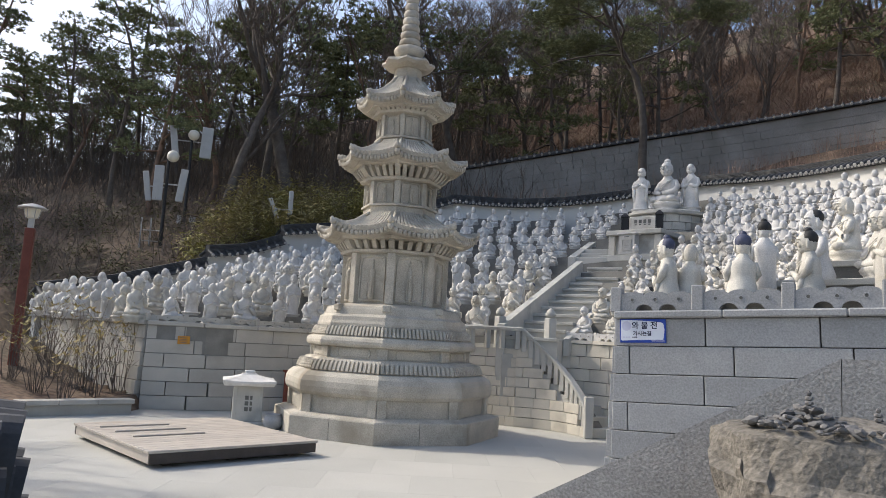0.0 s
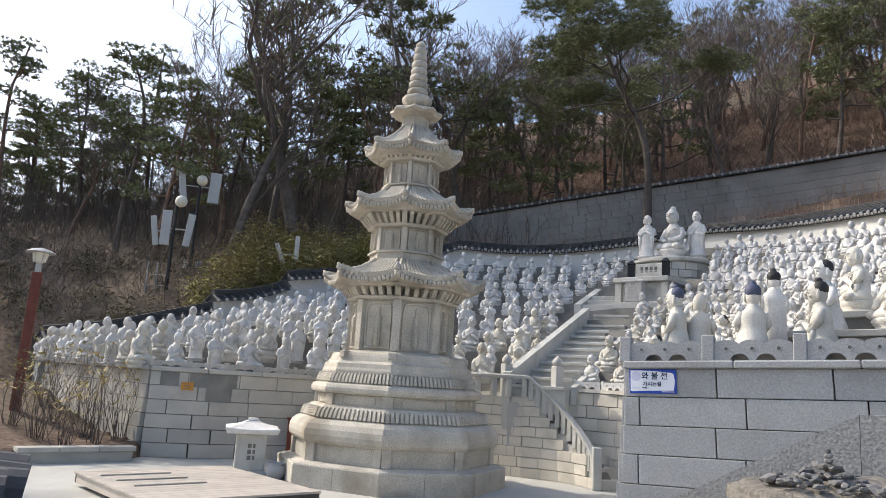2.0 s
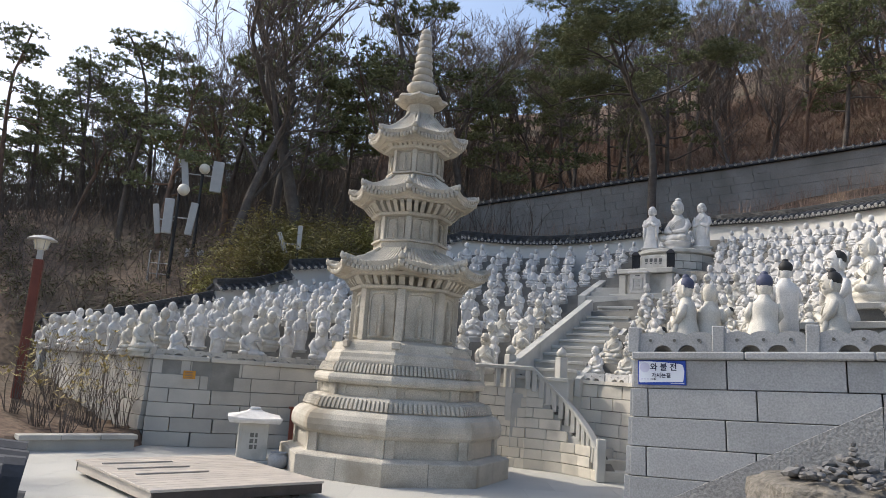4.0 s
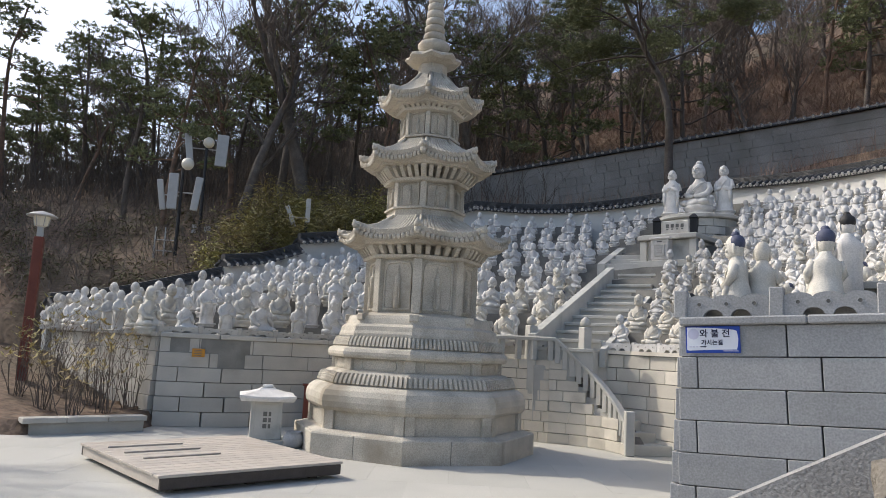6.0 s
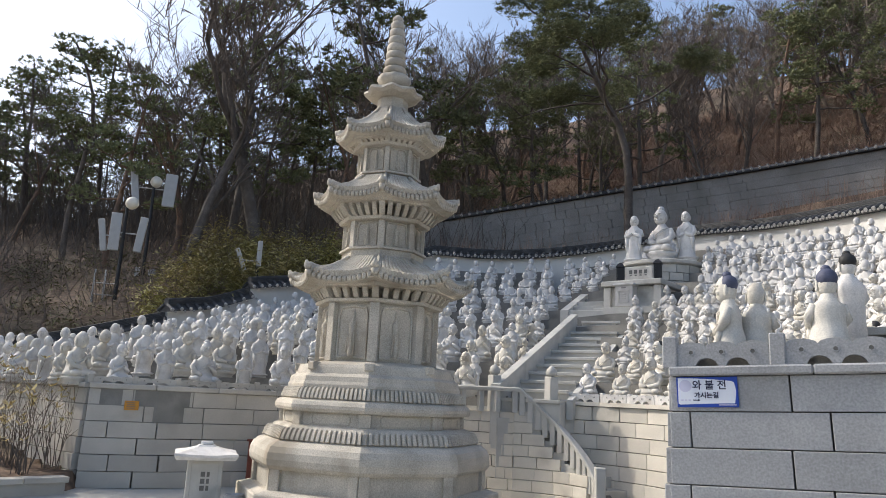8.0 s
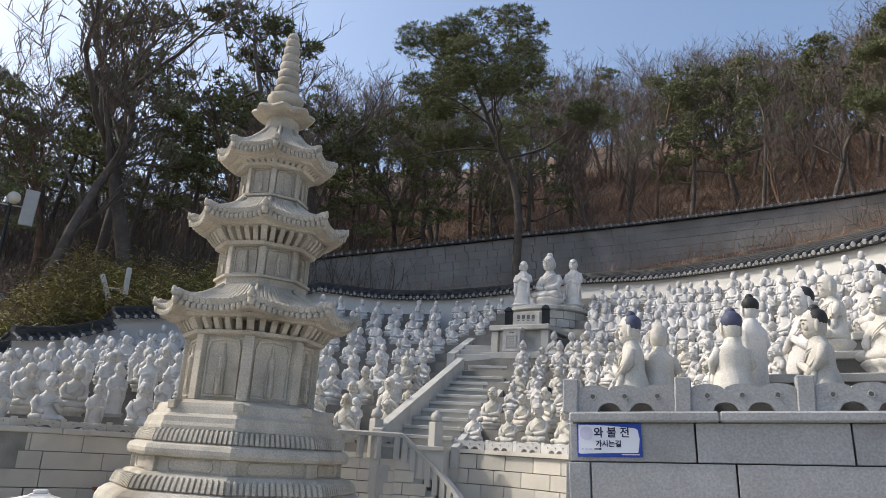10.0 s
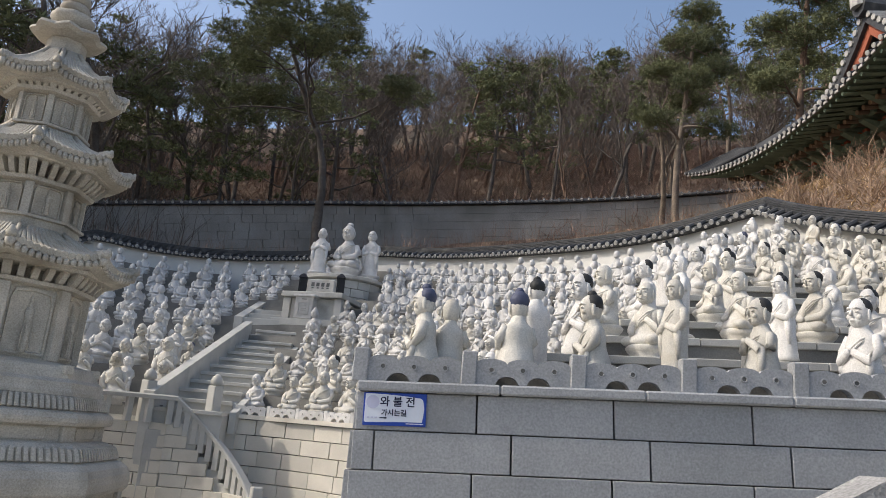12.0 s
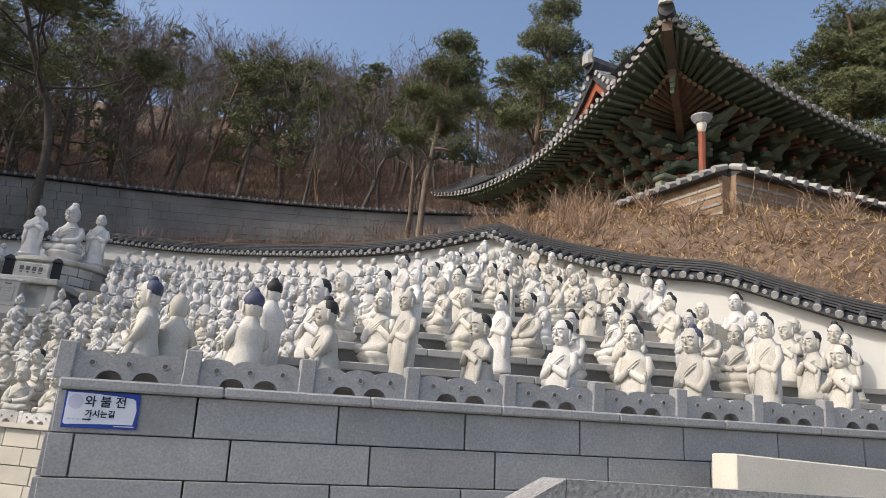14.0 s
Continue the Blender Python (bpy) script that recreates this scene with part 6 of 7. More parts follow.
def boulder():
    bm = bmesh.new()
    bmesh.ops.create_icosphere(bm, subdivisions=5, radius=1.0)
    for v in bm.verts:
        n = v.co.normalized()
        k = 1 + 0.16 * noise.noise(n * 1.6 + Vector((3, 1, 0))) + 0.07 * noise.noise(n * 4.1) + 0.03 * noise.noise(n * 10) + 0.012 * noise.noise(n * 24)
        v.co = Vector((n.x * 0.52, n.y * 0.36, n.z * 0.62)) * k
        if v.co.z > 0.28:
            v.co.z = 0.28 + (v.co.z - 0.28) * 0.22
        step = noise.noise(Vector((v.co.x * 3, v.co.y * 3, 1.0)))
        if v.co.z > 0.12 + 0.08 * step:
            v.co.y += 0.05
    ob = put("boulder", bm, M["rock"])
    ob.matrix_basis = pose(1.66, 2.98, 0.90, 0, 0, -20)
    tagged(ob, "large rough brown boulder beside the stair", "rock")
    r = random.Random(3)
    bm = bmesh.new()
    for i in range(230):
        a, q = r.uniform(0, 6.28), math.sqrt(r.random())
        x, y = 1.68 + 0.40 * q * math.cos(a), 3.0 + 0.25 * q * math.sin(a)
        hump = 0.10 * math.exp(-((x - 1.50) ** 2 + (y - 3.0) ** 2) / 0.02)
        z = 1.205 + hump * r.random() + 0.03 * r.random()
        n0 = len(bm.verts)
        g = bmesh.ops.create_icosphere(bm, subdivisions=1, radius=1.0)
        s = r.uniform(0.012, 0.030)
        m = pose(x, y, z, r.uniform(-25, 25), r.uniform(-25, 25), r.uniform(0, 360)) @ Matrix.Diagonal((s * r.uniform(1, 1.7), s, s * r.uniform(0.4, 0.7), 1))
        for v in g["verts"]:
            v.co = v.co * r.uniform(0.8, 1.2)
        bmesh.ops.transform(bm, matrix=m, verts=g["verts"])
    for cx, cy, z0 in ((1.50, 2.98, 1.30), (1.76, 2.95, 1.25), (1.84, 2.97, 1.25)):
        for k in range(4):
            g = bmesh.ops.create_icosphere(bm, subdivisions=1, radius=1.0)
            s = 0.03 - 0.006 * k
            bmesh.ops.transform(bm, matrix=pose(cx, cy, z0 + 0.018 * k, 0, 0, 70 * k) @ Matrix.Diagonal((s, s * 0.8, 0.011, 1)), verts=g["verts"])
    tagged(put("pebbles", bm, M["pebble"]), "small grey pebbles piled in cairns on the boulder", "pebbles", kind="stuff")
    # bed round the boulder
    bm = bmesh.new()
    n = 16
    rows = [[bm.verts.new((0.75 + 2.2 * i / n, 2.35 + 1.35 * j / n - 0.577 * (2.2 * i / n) * 0.55, 0.52 + 0.05 * noise.noise((i * 0.7, j * 0.7, 0)))) for j in range(n + 1)] for i in range(n + 1)]
    for i in range(n):
        for j in range(n):
            bm.faces.new((rows[i][j], rows[i + 1][j], rows[i + 1][j + 1], rows[i][j + 1])).smooth = True
    tagged(put("bed_soil", bm, M["litter"]), "dark soil of the rock bed", "soil", kind="structure")
    bm = bmesh.new()
    sweep(bm, [(0.62, 3.72, 0.56), (0.70, 2.45, 0.56), (1.2, 2.1, 0.56), (3.2, 1.0, 0.56)], [(0.05, -0.6), (0.05, 0.0), (-0.06, 0.0), (-0.06, -0.6)])
    tagged(put("bed_kerb", bm, M["block_cream"]), "pale granite kerb of the rock bed", "kerb", kind="structure")


boulder()

# ---- trees ----


def ribbon(bm, a, b, c, w, rnd):
    """A thin twig: a strip that tapers from a by b to a point at c."""
    s = (c - a).cross(Vector((rnd.gauss(0, 1), rnd.gauss(0, 1), rnd.gauss(0, 1)))).normalized() * w
    v = [bm.verts.new(q) for q in (a - s, a + s, b + s * 0.7, b - s * 0.7, c)]
    bm.faces.new(v[:4])
    bm.faces.new((v[3], v[2], v[4]))


def limb_line(p, d, length, n, wob, rise, rnd):
    """A bent line from p along d."""
    pts, dd = [p.copy()], d.normalized()
    for i in range(n):
        dd = (dd + Vector((rnd.gauss(0, wob), rnd.gauss(0, wob), rnd.gauss(0, wob * 0.6) + rise))).normalized()
        pts.append(pts[-1] + dd * (length / n))
    return pts, dd


def along(pts, f):
    n = len(pts) - 1
    i = min(n - 1, int(f * n))
    return pts[i].lerp(pts[i + 1], f * n - i)


def grow_bare(bm, bt, p, d, length, radius, depth, rnd):
    """A leafless limb and all that springs from it: stout limbs are tubes, twigs are strips."""
    n = (6, 5, 4, 3, 2)[depth]
    pts, dd = limb_line(p, d, length, n, (0.13, 0.20, 0.26, 0.3, 0.3)[depth], (0.02, 0.07, 0.06, 0.05, 0.04)[depth], rnd)
    end = 0.45 if depth == 0 else 0.25
    if depth < 3:
        tube(bm if depth < 2 else bt, pts, [radius * (1 - (1 - end) * i / n) for i in range(n + 1)], (9, 6, 4)[depth])
    else:
        ribbon(bt, pts[0], pts[len(pts) // 2], pts[-1], radius * 1.5, rnd)
    if depth == 4:
        return
    kids = (6, 6, 6, 6)[depth]
    for k in range(kids):
        f = (0.42 + 0.58 * (k + rnd.random()) / kids) if depth == 0 else (0.22 + 0.78 * (k + rnd.random()) / kids)
        f = min(f, 0.999)
        q = along(pts, f)
        a = rnd.uniform(0, 6.283)
        side = Vector((math.cos(a), math.sin(a), 0.15))
        nd = dd * rnd.uniform(0.5, 0.95) + side * rnd.uniform(0.45, 0.85) + Vector((0, 0, 0.25))
        grow_bare(bm, bt, q, nd, length * rnd.uniform(0.46, 0.74) * (0.95 if depth == 0 else 0.85), max(0.009, radius * (1 - (1 - end) * f) * rnd.uniform(0.45, 0.65)), depth + 1, rnd)


def grow_pine(bm, rnd, style):
    """A pine ten metres high: a winding trunk, crooked limbs, and flat pads of needle tufts at their ends."""
    low, reach, limbs, tufts, lean = dict(round=(0.30, 2.1, 13, 26, 0.06), far=(0.46, 2.3, 9, 30, 0.10), umbrella=(0.58, 3.2, 12, 240, 0.13), tall=(0.52, 1.45, 12, 150, 0.035))[style]
    pts, dd = limb_line(Vector((0, 0, -0.4)), Vector((rnd.gauss(0, lean), rnd.gauss(0, lean), 1)), 9.7, 9, lean, 0.05, rnd)
    tube(bm, pts, [0.14 * (1 - 0.70 * i / 9) for i in range(10)], 9)
    pads = [(pts[-1], 0.8), (pts[-2], 0.9)]
    turn = rnd.uniform(0, 6.283)
    for k in range(limbs):
        f = low + (0.97 - low) * (k + 0.5 * rnd.random()) / limbs
        q = along(pts, f)
        a = turn + 2.4 * k + rnd.gauss(0, 0.3)
        top = (f - low) / (1 - low)
        r = reach * (1.0 - 0.55 * top if style != "umbrella" else 0.95 - 0.35 * top) * rnd.uniform(0.75, 1.15)
        limb, ld = limb_line(q, Vector((math.cos(a), math.sin(a), 0.35 if style == "umbrella" else 0.12)), r, 5, 0.24, 0.03, rnd)
        tube(bm, limb, [max(0.02, 0.07 * (1 - 0.5 * f)) * (1 - 0.75 * i / 5) for i in range(6)], 5)
        pads.append((limb[-1], rnd.uniform(0.55, 0.85)))
        for g in (0.55, 0.8):
            b = a + rnd.choice((-1, 1)) * rnd.uniform(0.6, 1.3)
            sub, _ = limb_line(along(limb, g), Vector((math.cos(b), math.sin(b), 0.3)), r * 0.42, 3, 0.25, 0.05, rnd)
            tube(bm, sub, [0.028, 0.02, 0.014, 0.008], 4)
            pads.append((sub[-1], rnd.uniform(0.42, 0.72)))
    verts, faces = [], []
    for c, w in pads:
        for k in range(int(tufts * w * 1.3)):
            a, u = rnd.uniform(0, 6.283), math.sqrt(rnd.random())
            q = c + Vector((w * u * math.cos(a), w * u * math.sin(a), rnd.uniform(-0.10, 0.26) * (1 - 0.6 * u * u)))
            for j in range(9):
                b, e = rnd.uniform(0, 6.283), rnd.uniform(-0.15, 1.35)
                d = Vector((math.cos(b) * math.cos(e), math.sin(b) * math.cos(e), math.sin(e)))
                s = d.cross(Vector((rnd.gauss(0, 1), rnd.gauss(0, 1), rnd.gauss(0, 1)))).normalized() * (0.012 if tufts > 100 else 0.020 if tufts > 50 else 0.034)
                o = q + d * 0.02
                i = len(verts)
                verts += [tuple(o - s), tuple(o + s), tuple(o + d * rnd.uniform(0.12, 0.23) * (0.7 if tufts > 100 else 1.0))]
                faces.append((i, i + 1, i + 2))
    return verts, faces


def tree_meshes(kind, seed):
    rnd = random.Random(seed)
    bm, bt = bmesh.new(), bmesh.new()
    crown = bpy.data.meshes.new("crown")
    if kind == "bare":
        grow_bare(bm, bt, Vector((0, 0, -0.3)), Vector((rnd.gauss(0, 0.10), rnd.gauss(0, 0.10), 1)), rnd.uniform(5.2, 6.4), 0.15, 0, rnd)
        bt.to_mesh(crown)
    else:
        verts, faces = grow_pine(bm, rnd, kind)
        crown.from_pydata(verts, [], faces)
    me = bpy.data.meshes.new("trunk")
    bm.to_mesh(me)
    bm.free()
    bt.free()
    for p in me.polygons:
        p.use_smooth = True
    return me, crown


BARE = [tree_meshes("bare", 500 + i) for i in range(5)]
PINE = [tree_meshes(k, 600 + i) for i, k in enumerate(("round", "round", "round", "far", "far", "umbrella", "tall", "tall"))]
rt = random.Random(21)


def put_tree(x, y, h, kind, bark, lean=0.0, lean_dir=0.0, k=None, z=None, turn=None):
    z = (hill(x, y) if z is None else z) - 0.1
    root = empty("pine_tree" if kind == "pine" else "bare_tree", Matrix.Identity(4), "", "tree", "trees on the hillside")
    turn = rt.uniform(0, 360) if turn is None else turn
    root.matrix_world = pose(x, y, z) @ Matrix.Rotation(radians(lean), 4, Vector((math.cos(radians(lean_dir)), math.sin(radians(lean_dir)), 0))) @ pose(0, 0, 0, 0, 0, turn) @ Matrix.Diagonal((h / 10, h / 10, h / 10, 1))
    i = rt.randrange(5) if k is None else k
    if kind == "pine":
        for nm, me, mat in (("trunk", PINE[i][0], bark), ("crown", PINE[i][1], M["needle"])):
            if not me.materials:
                me.materials.append(mat)
            ob = new(nm, me)
            ob.parent = root
            if nm == "trunk":
                ob.material_slots[0].link = "OBJECT"
                ob.material_slots[0].material = bark
        root["label"] = "tall pine with bare trunk and dark green needle clumps"
    else:
        for nm, me in (("trunk", BARE[i][0]), ("twig_crown", BARE[i][1])):
            if not me.materials:
                me.materials.append(bark)
            ob = new(nm, me)
            ob.parent = root
            ob.material_slots[0].link = "OBJECT"
            ob.material_slots[0].material = bark if nm == "trunk" else M["twig"]
            if nm == "twig_crown":
                ob["kind"] = "stuff"
        root["label"] = "leafless tree with fine spreading twigs"
    return root


# trees that stand out
put_tree(-7.2, 22.9, 13.0, "bare", M["bark"], 2, 0, 0, 3.6)
put_tree(-5.15, 24.4, 16.5, "bare", M["bark"], 1, 200, 2, 5.2)
put_tree(-6.6, 25.6, 11.5, "pine", M["bark"], 2, 120, 0)
put_tree(-3.1, 25.8, 12.0, "bare", M["barkpine"], 3, 90, 1)
put_tree(-1.2, 27.5, 12.0, "pine", M["bark"], 3, 30, 3)
put_tree(0.7, 30.0, 13.0, "bare", M["bark"], 4, 20, 1)
put_tree(6.75, 25.3, 9.6, "pine", M["bark"], 4, -90, 5, 6.6).scale = (1.28, 1.28, 0.96)
put_tree(16.9, 19.0, 10.4, "pine", M["barkpale"], 1, 0, 6, 7.0)
put_tree(22.6, 18.4, 14.1, "pine", M["barkpine"], 1, 242, 6, 8.0)
put_tree(28.8, 17.9, 17.3, "pine", M["barkpine"], 1, 25, 7, 8)
put_tree(32.3, 15.2, 17.1, "pine", M["barkpine"], 1, 165, 6, 7.5)
put_tree(34.3, 12.5, 16.7, "pine", M["barkpine"], 1, 285, 7, 7.5)
put_tree(32.1, 8.9, 16.7, "pine", M["barkpine"], 1, 45, 6, 7.0)
put_tree(35.8, 10.9, 18.4, "pine", M["barkpine"], 1, 0, 7, 7.0)
put_tree(34.4, 8.0, 17.4, "pine", M["barkpine"], 1, 105, 7, 6.5)

HALL_TIP, HALL_S, HALL_F = np.array((12.0, 7.75)), np.array((0.426, 0.905)), np.array((0.905, -0.426))


def in_hall(x, y, m=1.5):
    q = np.array((x, y)) - HALL_TIP
    return -m < q @ HALL_S < 12.5 + m and -m < q @ HALL_F < 17 + m


placed = [(-7.2, 22.9), (-5.15, 24.4), (-3.1, 25.8), (-1.2, 27.5), (6.75, 25.3), (16.9, 19.0)]


def forest(n, x0, x1, y0, y1, gap, hlo, hhi, pine, barks):
    made = tries = 0
    while made < n and tries < n * 30:
        tries += 1
        x, y = rt.uniform(x0, x1), rt.uniform(y0, y1)
        v = np.array((x, y)) - CENTRE
        a = np.degrees(np.arctan2(v[1], v[0]))
        if not -40 < a < 165 or in_hall(x, y):
            continue
        R = outer_at(min(a, 139))[0]
        if np.hypot(*v) < R + (2.2 if a > 95 else 6.4) or (x > -0.5 and y < 29.5 and x < 23 and np.hypot(*v) < R + 8.5):
            continue
        if any((x - p) ** 2 + (y - q) ** 2 < gap * gap for p, q in placed):
            continue
        placed.append((x, y))
        kind = "pine" if rt.random() < pine else "bare"
        put_tree(x, y, rt.uniform(hlo, hhi), kind, M[rt.choice(barks)], rt.uniform(0, 4), rt.uniform(0, 360))
        made += 1


forest(40, -26, -3, 22, 36, 1.7, 5.8, 8.0, 0.66, ("bark", "bark", "barkpine"))
forest(10, -9, 4, 28, 38, 1.3, 6.5, 8.6, 0.2, ("bark",))
forest(32, -34, 0, 32, 52, 2.0, 6.2, 8.6, 0.7, ("bark",))
forest(46, -1, 30, 29, 39, 1.5, 6.4, 9.2, 0.28, ("bark", "bark", "barkpale", "barkpine"))
forest(36, 0, 42, 38, 54, 1.9, 6.8, 9.6, 0.25, ("bark", "bark", "barkpale"))
forest(18, 18, 48, 16, 36, 2.2, 7, 9.5, 0.4, ("barkpine", "barkpale", "bark"))
forest(18, -34, 48, 52, 66, 3.0, 7, 9, 0.6, ("bark",))
forest(40, 4, 36, 33, 47, 1.5, 6.4, 9.0, 0.2, ("bark", "bark", "barkpine"))
forest(24, 17, 34, 16, 32, 1.5, 5.5, 8.0, 0.25, ("bark", "barkpale", "barkpine"))
put_tree(-12.6, 11.8, 11.5, "bare", M["bark"], 2, 0, 3, 0.3)
put_tree(-11.6, 9.6, 10.5, "bare", M["bark"], 3, 90, 1, 0.2)

# ---- undergrowth ----


def blades(name, count, place, lo, hi, width, mat, label, seed, lean=0.5, bend=0.3, category="undergrowth", kink=True):
    """Many thin upright stems, each a bent strip."""
    r = random.Random(seed)
    verts, faces = [], []
    made = 0
    tries = 0
    while made < count and tries < count * 8:
        tries += 1
        p = place(r)
        if p is None:
            continue
        made += 1
        L = r.uniform(lo, hi)
        a = r.uniform(0, 6.283)
        d = Vector((math.cos(a) * lean * r.random(), math.sin(a) * lean * r.random(), 1)).normalized()
        d2 = (d + Vector((r.gauss(0, bend), r.gauss(0, bend), r.gauss(0, bend * 0.5)))).normalized()
        b = r.uniform(0, 6.283)
        s = Vector((math.cos(b), math.sin(b), 0)) * width * r.uniform(0.6, 1.3)
        p = Vector(p)
        q = p + d * L * 0.5
        t = q + d2 * L * 0.5
        i = len(verts)
        verts += [p - s, p + s, q + s * 0.7, q - s * 0.7, t]
        faces += [(i, i + 1, i + 2, i + 3), (i + 3, i + 2, i + 4)]
        if kink:
            for _ in range(2):
                d3 = (d2 + Vector((r.gauss(0, 0.7), r.gauss(0, 0.7), 0.2))).normalized()
                o = p.lerp(q, r.random())
                i = len(verts)
                verts += [o - s * 0.5, o + s * 0.5, o + d3 * L * 0.4]
                faces.append((i, i + 1, i + 2))
    me = bpy.data.meshes.new(name)
    me.from_pydata([tuple(v) for v in verts], [], faces)
    me.materials.append(mat)
    return tagged(new(name, me), label, category, kind="stuff")


def on_hill(x0, x1, y0, y1, near=0.4):
    def f(r):
        x, y = r.uniform(x0, x1), r.uniform(y0, y1)
        v = np.array((x, y)) - CENTRE
        a = np.degrees(np.arctan2(v[1], v[0]))
        if not -35 < a < 150 or in_hall(x, y, 0.3):
            return None
        if np.hypot(*v) < outer_at(min(a, 139))[0] + near:
            return None
        return (x, y, hill(x, y) - 0.05)
    return f


blades("brushwood", 17000, on_hill(0, 34, 27.5, 46, 6.5), 0.6, 2.1, 0.012, M["brush"], "reddish brown leafless brushwood under the trees", 31, 2.2, 1.0)
blades("brushwood", 5000, on_hill(15, 36, 13, 29, 4.0), 0.5, 1.9, 0.011, M["brush"], "reddish brown leafless brushwood under the trees", 36, 2.0, 0.9)
blades("brushwood", 2200, on_hill(0.5, 20, 20, 28, 0.6), 0.4, 1.3, 0.007, M["brush"], "thin leafless saplings before the rubble wall", 32)
blades("brushwood", 6000, on_hill(-22, 0, 17, 36, 0.7), 0.5, 1.8, 0.011, M["twig"], "grey leafless brushwood on the shaded slope", 33, 1.2, 0.7)


blades("brushwood", 9000, on_hill(-28, 3, 25, 44, 3.0), 1.4, 3.8, 0.014, M["bark"], "dark leafless saplings in the shaded wood", 34, 0.7, 0.5)


def leaves(name, count, place, lo, hi, mat, label, seed, up=0.4, width=0.17):
    """Many narrow leaves, each a folded blade."""
    r = random.Random(seed)
    verts, faces = [], []
    made = tries = 0
    while made < count and tries < count * 8:
        tries += 1
        p = place(r)
        if p is None:
            continue
        made += 1
        p = Vector(p)
        a = r.uniform(0, 6.283)
        d = Vector((math.cos(a), math.sin(a), r.uniform(-0.5, up))).normalized()
        L = r.uniform(lo, hi)
        s = d.cross(Vector((r.gauss(0, 0.4), r.gauss(0, 0.4), 1))).normalized() * L * width
        i = len(verts)
        m = p + d * L * 0.45 + Vector((0, 0, L * 0.06))
        verts += [p, m - s * 0.5, p + d * L - Vector((0, 0, L * 0.15)), m + s * 0.5]
        faces.append((i, i + 1, i + 2, i + 3))
    me = bpy.data.meshes.new(name)
    me.from_pydata([tuple(v) for v in verts], [], faces)
    me.materials.append(mat)
    return tagged(new(name, me), label, "bush", kind="stuff")


def clumps(f, height, seed):
    r0 = random.Random(seed)
    heads = []
    while len(heads) < 260:
        p = f(r0)
        if p is not None:
            heads.append((p, height * r0.uniform(0.4, 1.1), r0.uniform(0.25, 0.55)))

    def g(r):
        p, h, w = r.choice(heads)
        u = math.sqrt(r.random())
        a = r.uniform(0, 6.283)
        return (p[0] + w * u * math.cos(a), p[1] + w * u * math.sin(a), p[2] + h * r.uniform(0.1, 1.0) * (1 - 0.35 * u))
    return g


leaves("dwarf_bamboo", 22000, clumps(on_hill(-6.8, -0.3, 18.6, 25, 0.35), 1.75, 41), 0.10, 0.26, M["bamboo"], "yellow-green dwarf bamboo thicket above the tiled wall", 42)
# darker copy of the bamboo leaf: the slope's shade is put into its colour
leaves("dwarf_bamboo", 12000, clumps(on_hill(-19, -6.0, 16.0, 24, 0.35), 0.9, 43), 0.10, 0.24, material("shaded_bamboo_leaf", (0.11, 0.105, 0.05), 0.3, 0.5, 20, 0.8, 0.0, 0.01, (0.14, 0.11, 0.06), 0.56, 0.0, 0.0, 0.45), "dwarf bamboo on the shaded slope, shade painted into its darker leaves", 44)


def shrub(x, y, z, n, h, seed, label):
    r = random.Random(seed)
    root = empty("shrub", pose(x, y, z), label, "shrub", "shrubs in the planting bed")
    bm = bmesh.new()
    ends = []
    for i in range(n):
        a = r.uniform(0, 6.283)
        p = Vector((0.15 * math.cos(a) * r.random(), 0.15 * math.sin(a) * r.random(), -0.05))
        d = Vector((math.cos(a) * 0.45 * r.random(), math.sin(a) * 0.45 * r.random(), 1)).normalized()
        pts = [p]
        for k in range(4):
            d = (d + Vector((r.gauss(0, 0.13), r.gauss(0, 0.13), r.gauss(0, 0.05)))).normalized()
            pts.append(pts[-1] + d * h * r.uniform(0.18, 0.28))
            if k > 0:
                e = pts[-1] + (d + Vector((r.gauss(0, 0.7), r.gauss(0, 0.7), 0.2))).normalized() * h * 0.28
                tube(bm, [pts[-1], e], [0.004, 0.0015], 3)
                ends.append(e)
        tube(bm, pts, [0.009, 0.008, 0.006, 0.004, 0.002], 4)
        ends.append(pts[-1])
    tagged(part("stem_tangle", bm, M["twig"], root), kind="stuff")
    bm = bmesh.new()
    for e in ends:
        if r.random() < 0.34:
            for k in range(6):
                a = r.uniform(0, 6.283)
                d = Vector((math.cos(a), math.sin(a), r.uniform(-0.2, 0.8))).normalized()
                s = d.cross(Vector((0, 0, 1))).normalized() * 0.018
                L = r.uniform(0.08, 0.17)
                bm.faces.new([bm.verts.new(q) for q in (e, e + d * L * 0.5 - s, e + d * L, e + d * L * 0.5 + s)])
    tagged(part("foliage", bm, M["bamboo"], root), kind="stuff")


for i, (x, y, h) in enumerate(((-5.6, 12.3, 1.25), (-6.1, 12.9, 1.4), (-6.5, 12.2, 1.1), (-6.9, 13.4, 1.2), (-5.9, 11.8, 0.9), (-7.2, 12.6, 1.1), (-5.4, 12.75, 1.1), (-7.6, 14.4, 1.2))):
    shrub(x, y, 0.16 + max(0, -6.2 - x) * 0.16 + max(0, y - 12) * 0.08, 15, h, 700 + i, "leggy half-bare shrub with a few green leaves")


def mound(r):
    x, y = r.uniform(9.3, 18), r.uniform(-2, 13)
    q = np.array((x, y)) - CENTRE
    a = np.degrees(np.arctan2(q[1], q[0]))
    if np.hypot(*q) < outer_at(max(a, -35))[0] + 0.3 or in_hall(x, y, -0.5):
        return None
    return (x, y, hill(x, y) - 0.03)


